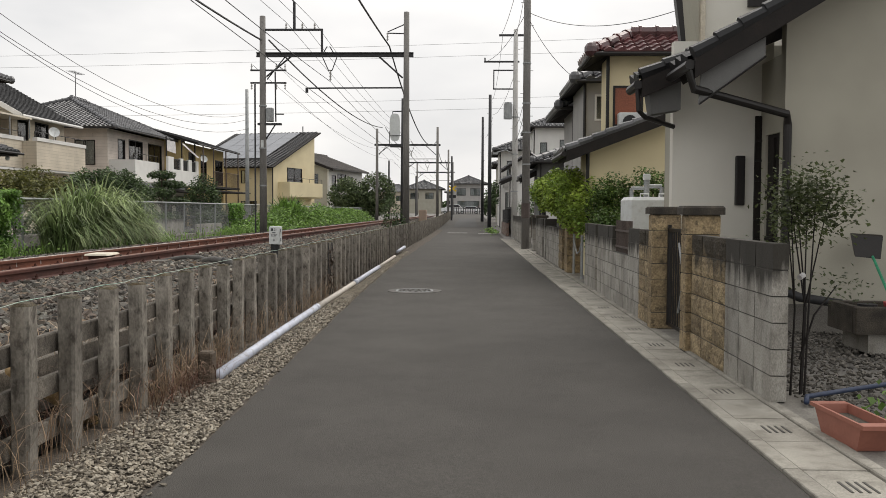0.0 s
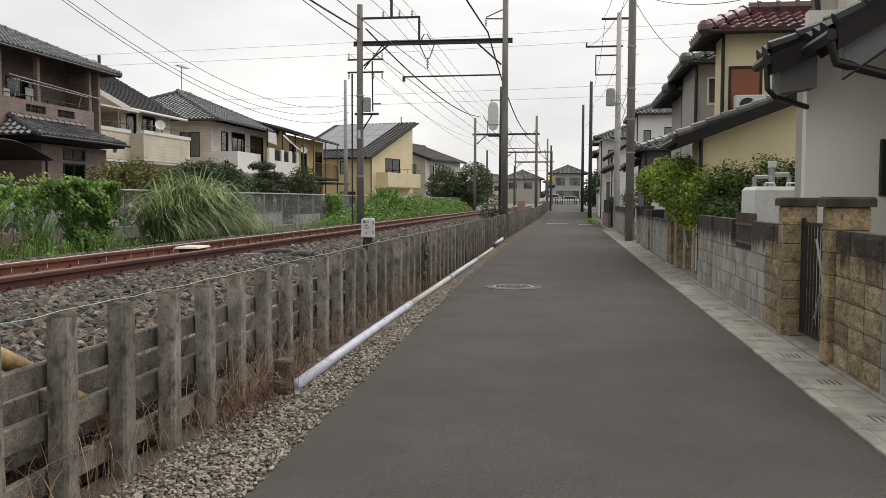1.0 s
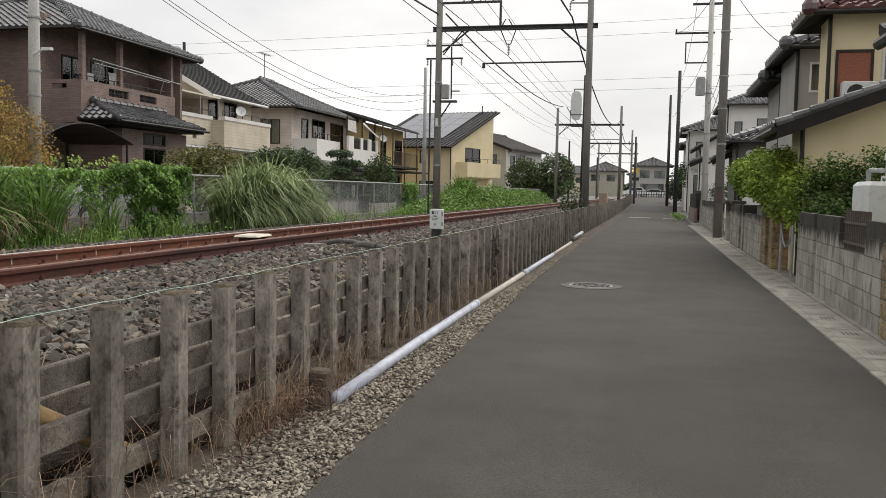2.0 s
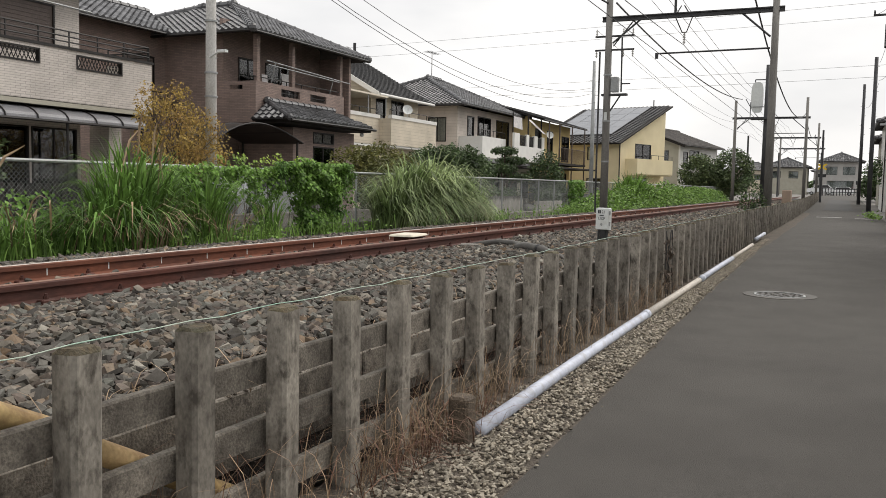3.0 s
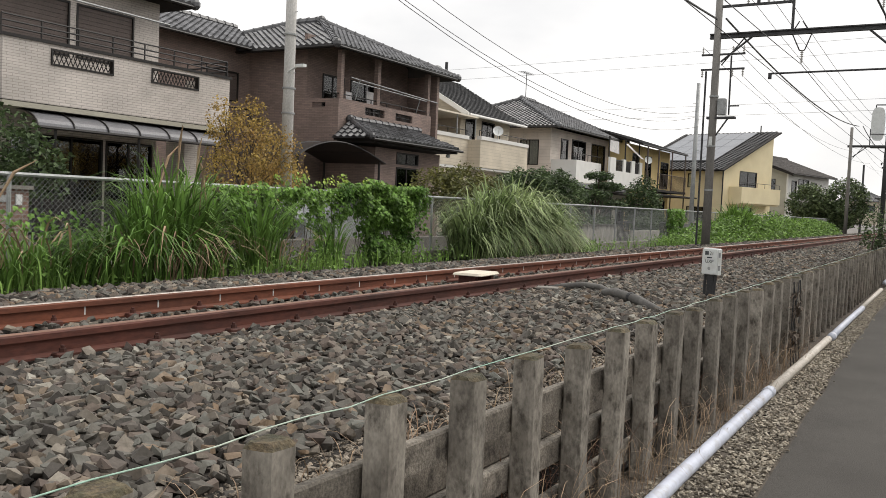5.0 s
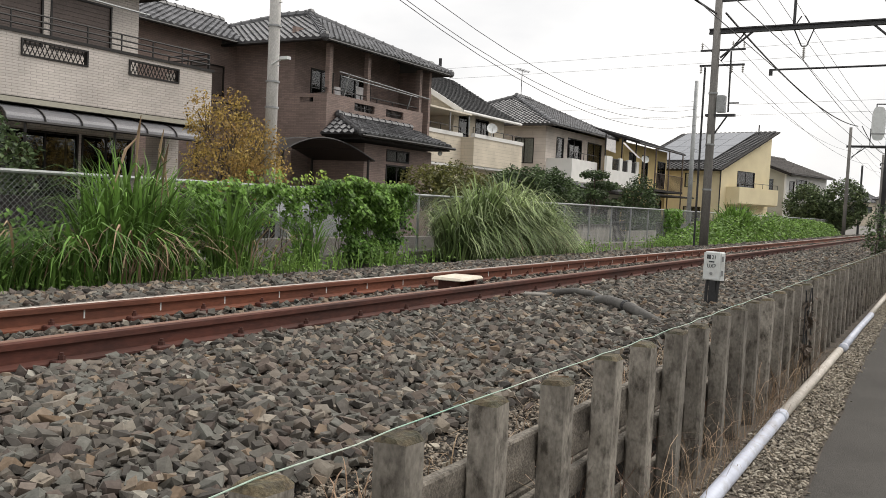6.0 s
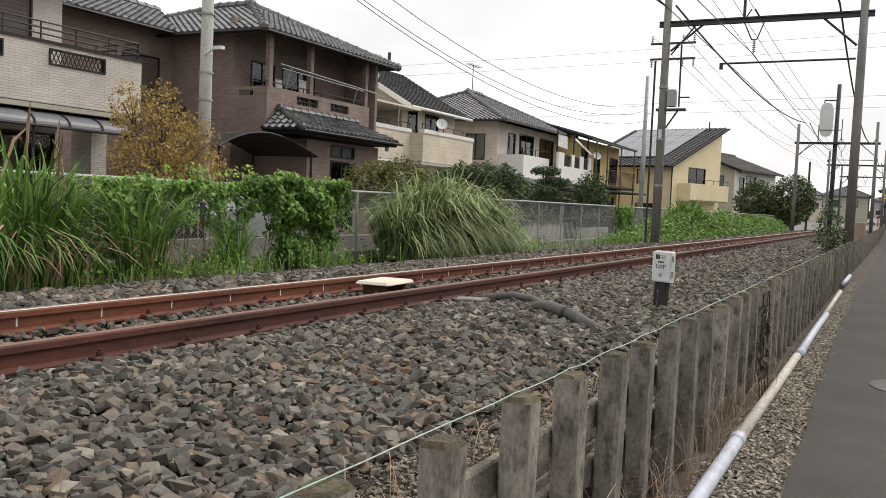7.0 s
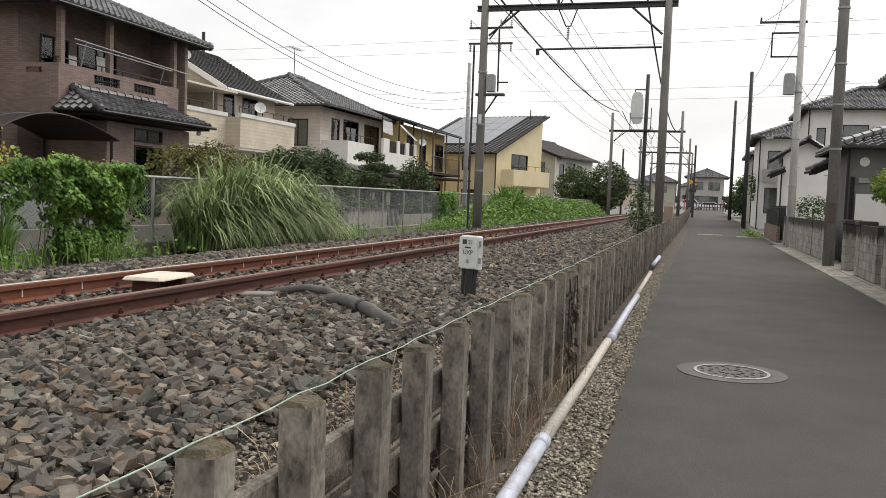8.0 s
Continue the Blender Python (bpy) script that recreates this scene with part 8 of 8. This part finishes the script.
# ---- further houses beside the lane ----
def lane_house(y, x0, x1, depth, ze, m, label, roofm=TILE, windows=(), rake=None, z0=0.0, over=0.55, slope=0.42):
    """A block whose near wall faces along the lane; hipped, or with one climbing roof plane."""
    ob = thing("house", (x0, y, z0), label, "house", group="houses beside the lane")
    us = sorted({x0, x1, *[w[0] for w in windows], *[w[1] for w in windows]})
    zs = sorted({z0, ze, *[w[2] for w in windows], *[w[3] for w in windows]})
    g = Geo()
    grid_wall(g, us, zs, windows, lambda u, d, z: (u, y + d, z), 0.16)
    part("wall", g, m, ob)
    part("wall", Geo().box(x0, x0 + 0.16, y + 0.162, y + depth, z0, ze), m, ob)
    part("wall", Geo().box(x0 + 0.16, x1, y + depth - 0.16, y + depth, z0, ze), m, ob)
    for a, b, c, d, kind in [w if len(w) == 5 else (*w, "glass") for w in windows]:
        fr = part("window", Geo().box(a, b, y - 0.03, y + 0.06, c, c + 0.05).box(a, b, y - 0.03, y + 0.06, d - 0.05, d).box(a, a + 0.05, y - 0.028, y + 0.06, c + 0.05, d - 0.05).box(b - 0.05, b, y - 0.028, y + 0.06, c + 0.05, d - 0.05), WHITEPAINT if kind == "white" else DARKMETAL, ob)
        if kind == "shutter":
            part("shutter", Geo().box(a + 0.05, b - 0.05, y + 0.0, y + 0.04, c + 0.05, d - 0.05), SHUTTER, fr, "red-brown shutter")
        else:
            part("pane", Geo().box(a + 0.05, b - 0.05, y + 0.02, y + 0.03, c + 0.05, d - 0.05), GLASS, fr).visible_shadow = False
            part("curtain", Geo().box(a, b, y + 0.17, y + 0.19, c, d), CURTAIN, fr)
    if rake:
        rake_roof(ob, x0 - over, ze - 0.1, x1, ze - 0.1 + rake * (x1 - x0 + over), y - 0.5, y + depth + 0.3, roofm)
        part("gable", Geo().prism([(x0, y, ze), (x1, y, ze), (x1, y, ze - 0.15 + rake * (x1 - x0 + over) - 0.15)], (0, 0.16, 0)), m, ob)
    else:
        F2 = Frame(x0, y, 0)
        # u along +y, w along +x: w0 = 0 .. x1-x0
        hip_roof(ob, F2, 0, depth, 0, x1 - x0, ze, slope, roofm, over)
        gutter(ob, (x0 - over, y - over, ze - 0.05), (x1 + over, y - over, ze - 0.05))
        gutter(ob, (x0 - over, y - over, ze - 0.05), (x0 - over, y + depth + over, ze - 0.05))
    part("downpipe", Geo().tube((x0 - 0.04, y - 0.04, z0), (x0 - 0.04, y - 0.04, ze), 0.04), DARKMETAL, ob)
    return ob


B1 = lane_house(19.0, 3.1, 8.5, 1.5, 2.85, STUCCO_Y, "yellow stucco single-storey wing with climbing tile roof", rake=0.38)
B2 = lane_house(20.6, 3.76, 9.0, 1.2, 5.1, STUCCO_Y, "yellow stucco house with maroon tile roof and shutter", TILE_MAROON, [(3.85, 4.55, 3.45, 4.40, "shutter"), (4.7, 5.4, 3.5, 4.4, "white")], z0=0.0, over=0.5, slope=0.5)
part("air_conditioner", Geo().box(3.95, 4.6, 20.3, 20.56, 3.3, 3.75, 0.02), WHITE, B2, "white air conditioner unit")
part("fan_grille", Geo().tube((4.2, 20.29, 3.52), (4.2, 20.3, 3.52), 0.17, n=16), CABLE, B2)
C1 = lane_house(23.6, 3.62, 7.5, 3, 4.95, STUCCO_G, "grey stucco house with dark tile roof", windows=[(3.85, 4.3, 3.9, 4.6, "white")], over=0.35)
C2 = lane_house(27.2, 3.75, 8.0, 3, 4.65, STUCCO_G, "grey stucco wing with dark tile roof", slope=0.5)
D1 = lane_house(36.0, 3.45, 8.5, 4.0, 3.5, DARKSTUCCO, "dark grey single-storey house with tile roof", windows=[(3.5, 3.62, 1.0, 2.6)], over=0.45, slope=0.36)
part("round_vent", Geo().tube((3.86, 35.96, 3.05), (3.86, 36.0, 3.05), 0.14, n=14), WHITEPAINT, D1)
part("meter_box", Geo().box(3.72, 4.02, 35.94, 36.0, 2.42, 2.56), STEEL, D1)
part("white_panel", Geo().box(3.66, 4.7, 35.9, 35.96, 1.15, 2.08), WHITEPAINT, D1, "plain white panel on the wall")
rake_roof(D1, 2.75, 2.95, 3.6, 3.35, 38.6, 40.6, TILE)
D2 = lane_house(62.6, 5.1, 12.5, 6, 7.5, WHITEPAINT, "pale two-storey house with grey tile roof", windows=[(6.9, 8.3, 5.3, 6.6), (5.5, 6.0, 5.0, 6.4)], over=0.6)
part("balcony_rail", Geo().box(8.4, 12.0, 61.8, 61.85, 6.4, 6.46).box(8.4, 8.45, 61.8, 62.6, 5.2, 6.46).box(8.45, 12.0, 61.81, 61.84, 5.2, 6.35), WHITEPAINT, D2, "white balcony front")
E1 = thing("house", (2.95, 53.0, 0.3), "small white gabled house with grey tile roof", "house", group="houses beside the lane")
part("wall", Geo().prism([(2.95, 53.0, 0.2), (4.9, 53.0, 0.2), (4.9, 53.0, 4.35), (4.05, 53.0, 4.85), (2.95, 53.0, 4.15)], (0, 2.4, 0)), WHITEPAINT, E1)
roof_slope(E1, [(2.45, 55.6, 3.98), (2.45, 52.6, 3.98), (4.05, 52.6, 5.0), (4.05, 55.6, 5.0)], TILE)
roof_slope(E1, [(5.3, 52.6, 4.2), (5.3, 55.6, 4.2), (4.05, 55.6, 5.0), (4.05, 52.6, 5.0)], TILE)
ridge(E1, (4.05, 52.55, 5.06), (4.05, 55.6, 5.06), TILE, 0.09)
rake_roof(E1, 2.35, 3.25, 3.0, 3.55, 52.4, 53.4, TILE)
part("downpipe", Geo().tube((2.92, 52.96, 0.3), (2.92, 52.96, 4.0), 0.035), DARKMETAL, E1)
E2 = lane_house(72.0, 3.0, 9.0, 8, 6.5, WHITEPAINT, "white two-storey house with grey hip roof", windows=[(3.5, 4.6, 4.2, 5.6), (3.4, 4.8, 1.2, 3.0)], over=0.6)
part("balcony_rail", Geo().box(3.2, 5.2, 71.2, 71.25, 3.4, 4.3).box(3.2, 3.25, 71.25, 72, 3.4, 4.3), STUCCO_G, E2, "grey balcony front")
SG = thing("slatted_gate", (2.9, 50.0, 0.2), "dark slatted steel gate on a low block wall", "gate")
part("wall_base", Geo().box(2.85, 3.0, 49.5, 58.0, 0.1, 0.85), CAPSTONE, SG)
part("gate_frame", Geo().box(2.9, 2.94, 49.5, 58.0, 0.9, 0.95).box(2.9, 2.94, 49.5, 58.0, 1.6, 1.65), CABLE, SG)
for k in range(42):
    part("bar", Geo().box(2.905, 2.935, 49.6 + 0.2 * k, 49.66 + 0.2 * k, 0.85, 1.7), CABLE, SG)
E3 = lane_house(84.0, 3.2, 9.5, 8, 6.0, STUCCO, "pale house with dark hip roof beyond a garden", windows=[(3.8, 5.0, 4.0, 5.2)], z0=0.3)
FH = lane_house(190.0, -3.4, 3.4, 8, 7.4, STUCCO_G, "far grey house closing the lane", windows=[(-2.6, -0.6, 4.8, 6.4), (0.4, 2.6, 4.8, 6.4), (-2.4, 2.4, 1.8, 3.6)], z0=0.85, over=0.9)
bush("garden_tree", "dark green garden tree beside the far lane", "tree", (3.8, 76, 0.3), [(3.8, 76, 3.2, 1.3, 2.0, 1.6), (4.6, 77, 2.2, 1.2, 1.6, 1.2)], 420, 0.28, LEAF_DARK, 31)
bush("garden_tree", "dark green trees at the far end of the lane", "tree", (4.6, 104, 0.5), [(4.0, 103, 3.4, 1.8, 2.2, 1.9), (6.0, 105, 4.2, 2.0, 2.2, 2.0), (3.2, 107, 2.2, 1.3, 2.0, 1.5)], 500, 0.3, LEAF_DARK, 33, 0.12)
bush("garden_bush", "dark green bush behind the block wall", "bush", (3.9, 47.5, 0), [(3.8, 47.5, 1.6, 0.8, 0.9, 0.6)], 1200, 0.12, LEAF_DARK, 32)
c = new("verge_weeds", leaves([(1.9 + q.gauss(0, 0.2), 58 + q.gauss(0, 3), rise(58) + abs(q.gauss(0, 0.12))) for _ in range(300)], 0.15, LEAF_WEED, "verge_weeds", (0, 0, 0), q)); tagged(c, "green weeds at the lane edge", "weeds", kind="stuff")

# ---- vehicles far off and beyond the fence ----
def car(x, y, z, label, paint, deg, length=4.2, h=1.5):
    ob = thing("car", (x, y, z), label, "car", group="parked cars")
    g = Geo()
    pr = [(-0.5, 0.25), (-0.5, 0.55), (-0.46, 0.62), (-0.28, 0.66), (-0.17, 0.95), (0.3, 1.0), (0.46, 0.66), (0.5, 0.6), (0.5, 0.25)]
    g.prism([(x + a * length, y - 0.8, z + b * h) for a, b in pr], (0, 1.6, 0)).turn(x, y, deg)
    part("body", g, paint, ob)
    for s in (-0.805, 0.79):
        g = Geo().prism([(x + a * length, y + s, z + b * h) for a, b in ((-0.24, 0.68), (-0.15, 0.92), (0.28, 0.95), (0.40, 0.68))], (0, 0.015, 0)).turn(x, y, deg)
        part("side_window", g, CABLE, ob)
    for a in (-0.31, 0.31):
        for s in (-0.72, 0.72):
            g = Geo().tube((x + a * length, y + s - 0.1, z + 0.31), (x + a * length, y + s + 0.1, z + 0.31), 0.31, n=14).turn(x, y, deg)
            wh = part("wheel", g, RUBBER, ob)
            g = Geo().tube((x + a * length, y + s - 0.11, z + 0.31), (x + a * length, y + s + 0.11, z + 0.31), 0.18, n=12).turn(x, y, deg)
            part("rim", g, STEEL, wh)
    return ob


car(0.2, 166, 0.83, "white station wagon standing beyond the crossing", CARWHITE, 0)
car(-3.2, 172, 0.83, "white van standing beyond the crossing", CARWHITE, 0, 4.4, 1.9)
k1 = car(-14.0, 21.6, 0.28, "dark small car parked behind the fence", CARSILVER, 90, 3.4, 1.45)
part("licence_plate", Geo().box(-13.9, -13.55, 19.86, 19.88, 0.85, 1.02), SIGNYEL, k1, "yellow plate")
thing("orange_hoarding", (-1.9, 52, 0.3), "faded pinkish board box beside the fence", "hoarding", geo=Geo().box(-2.6, -2.15, 52, 52.8, 0.2, 1.5, 0.03), material=ORANGEWALL)

# ---- gardens across the track ----
LW = thing("street_wall", (-11.8, 8, 0.2), "low pale concrete wall behind the wire fence", "wall", kind="structure")
part("panel", Geo().box(-11.9, -11.78, 17.0, 26, 0.1, 0.72, 0.01), APRON, LW)
for y0, y1, zt in ((27.0, 31.5, 0.72), (33.2, 36.8, 1.05), (38.6, 42.4, 0.80), (44.4, 47.6, 1.10), (49.4, 60.0, 0.80)):
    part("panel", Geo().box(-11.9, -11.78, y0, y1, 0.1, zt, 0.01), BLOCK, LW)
for y0, y1 in ((31.6, 33.1), (36.9, 38.5), (42.5, 44.3), (47.7, 49.3)):
    gt = thing("driveway_gate", (-11.85, y0, 0.2), "low dark bar gate between garden walls", "gate", group="driveway gates")
    part("gate_frame", Geo().box(-11.87, -11.83, y0, y1, 0.25, 0.30).box(-11.87, -11.83, y0, y1, 1.12, 1.17), DARKMETAL, gt)
    for k in range(int((y1 - y0) / 0.14)):
        part("bar", Geo().box(-11.86, -11.84, y0 + 0.05 + 0.14 * k, y0 + 0.08 + 0.14 * k, 0.2, 1.15), DARKMETAL, gt)
for k, (y0, y1) in enumerate(((26.5, 31.0), (33.0, 40.5), (44.0, 50.0))):
    bush("garden_hedge", "dark green garden hedge behind the low wall", "hedge", (-13.4, (y0 + y1) / 2, 0.2), [(-13.4, y0 + 1.25 * i + 0.6, 0.85, 0.55, 0.75, 0.62) for i in range(int((y1 - y0) / 1.25))], 1500, 0.11, LEAF_DARK, 60 + k, 0.03)
PLR = thing("brick_gatepost", (-13.0, 12.3, 0.2), "red-brown brick gatepost with a nameplate bar", "gatepost")
part("shaft", Geo().box(-13.4, -12.9, 11.6, 12.85, 0.2, 1.5, 0.01), BRICK_R, PLR)
part("cap", Geo().box(-13.45, -12.85, 11.55, 12.9, 1.5, 1.56), APRON, PLR)
part("intercom", Geo().box(-12.9, -12.87, 12.62, 12.72, 1.26, 1.42), WHITE, PLR)
part("nameplate", Geo().box(-12.9, -12.88, 12.0, 12.5, 1.3, 1.4), STEEL, PLR)
GF = thing("garden_fence", (-13.5, 13, 0.2), "dark slatted garden fence behind the wire mesh", "fence")
for k in range(34):
    part("slat", Geo().box(-13.5, -13.46, 13.1 + 0.2 * k, 13.22 + 0.2 * k, 0.25, 1.35), DARKMETAL, GF)
part("rail", Geo().box(-13.52, -13.48, 13.0, 19.9, 0.5, 0.55).box(-13.52, -13.48, 13.0, 19.9, 1.2, 1.25), DARKMETAL, GF)
VP_ = thing("vent_block", (-11.9, 20.6, 0.2), "pale stacked concrete block column", "pillar")
for k in range(7):
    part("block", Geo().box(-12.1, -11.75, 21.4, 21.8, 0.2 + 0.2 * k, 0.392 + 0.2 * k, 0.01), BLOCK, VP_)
bush("autumn_tree", "small autumn tree with yellow-brown leaves", "tree", (-17.0, 22.2, 0.25), [(-16.9, 21.6, 2.9, 1.0, 1.0, 0.95), (-16.9, 22.7, 2.7, 0.9, 0.9, 0.9), (-16.8, 21.2, 2.2, 0.9, 0.9, 0.7), (-16.8, 22.9, 2.1, 0.9, 0.8, 0.7), (-17.0, 21.9, 3.7, 0.5, 0.6, 0.6), (-16.8, 20.6, 3.5, 0.35, 0.35, 0.6), (-17.9, 24.2, 2.2, 0.7, 0.8, 0.7), (-17.8, 23.6, 2.8, 0.6, 0.6, 0.6)], 1600, 0.075, LEAF_AUTUMN, 41, 0.05, 0.9)
bush("garden_tree", "dark evergreen tree beside the pale house", "tree", (-18.2, 15.5, 0.25), [(-18.0, 15.2, 2.3, 1.0, 1.2, 1.0), (-18.2, 16.4, 1.9, 0.8, 0.9, 0.9), (-18.2, 14.2, 1.7, 1.0, 1.0, 1.1)], 1300, 0.13, LEAF_DARK, 42)
bush("garden_bush", "olive green garden bush before the brown house", "bush", (-15.2, 29.5, 0.25), [(-15.0, 28.6, 2.0, 0.9, 1.1, 0.8), (-15.0, 30.2, 2.15, 0.9, 1.2, 0.85), (-15.0, 31.8, 1.9, 0.9, 1.0, 0.75)], 2800, 0.11, LEAF_OLIVE, 43)
bush("garden_bush", "dark green clipped garden bushes", "bush", (-15.2, 37.5, 0.25), [(-15.2, 33.8, 1.9, 1.0, 1.2, 0.9), (-15.2, 35.8, 2.2, 1.1, 1.4, 1.0), (-15.2, 38.0, 2.3, 1.1, 1.5, 1.0), (-15.4, 40.2, 2.0, 1.0, 1.3, 0.9)], 2600, 0.13, LEAF_DARK, 44)
bush("cloud_pine", "layered dark cloud-pruned pine", "tree", (-15.0, 43.2, 0.25), [(-15, 43.0, 3.2, 0.7, 0.8, 0.22), (-15, 44.2, 2.75, 0.8, 1.2, 0.22), (-15, 42.6, 2.3, 0.8, 1.1, 0.24), (-15, 44.6, 1.9, 0.8, 1.0, 0.24)], 2600, 0.12, LEAF_DARK, 45)
bush("garden_bush", "tall rounded dark green bush", "bush", (-14.2, 47.2, 0.25), [(-14, 46.6, 2.0, 0.95, 1.1, 1.35), (-14, 47.0, 1.2, 1.0, 1.2, 0.9)], 2400, 0.13, LEAF_DARK, 46)
bush("evergreen_tree", "broad dark evergreen trees beyond the track", "tree", (-10.6, 88, 0.3), [(-12.0, 87, 2.9, 1.9, 1.6, 1.9), (-9.2, 89, 3.2, 1.9, 1.6, 2.2), (-10.6, 88, 2.0, 2.4, 1.6, 1.6)], 1500, 0.22, LEAF_EVER, 47, 0.12)
bush("mast_bush", "green bush growing beside the gantry mast", "bush", (-2.6, 33.6, 0.3), [(-2.55, 33.6, 1.3, 0.42, 0.5, 0.85), (-2.3, 33.9, 0.8, 0.35, 0.4, 0.6)], 2600, 0.08, LEAF_DARK, 48, 0.03)

# ---- low roofs and trees in the distance ----
for x0, y0, w, ze, m in ((-14, 190, 8, 6.2, STUCCO), (-30, 170, 9, 6.0, STUCCO_G), (-46, 150, 9, 6.2, STUCCO_Y), (9, 215, 8, 6.4, STUCCO), (-6, 235, 7, 6.5, STUCCO_G), (-24, 230, 9, 6.4, SIDING_T)):
    lane_house(y0, x0, x0 + w, 8, ze, m, "far house with grey hip roof beyond the track", windows=[(x0 + 1.2, x0 + 3.0, 4.0, 5.4), (x0 + 4.5, x0 + 6.3, 4.0, 5.4)], z0=0.4, over=0.7)
pl = []
q = random.Random(99)
for _ in range(9000):
    x = q.uniform(-140, 90)
    top = 5.0 + 3.5 * noise.noise((x * 0.05, 3, 1)) + 1.5 * noise.noise((x * 0.3, 3, 1))
    pl.append((x, 270 + q.uniform(-6, 6), top * q.random() ** 0.6))
tagged(new("far_treeline", leaves(pl, 1.5, LEAF_DARK, "far_treeline", (0, 0, 0), q)), "far dark green line of trees", "trees", kind="stuff")
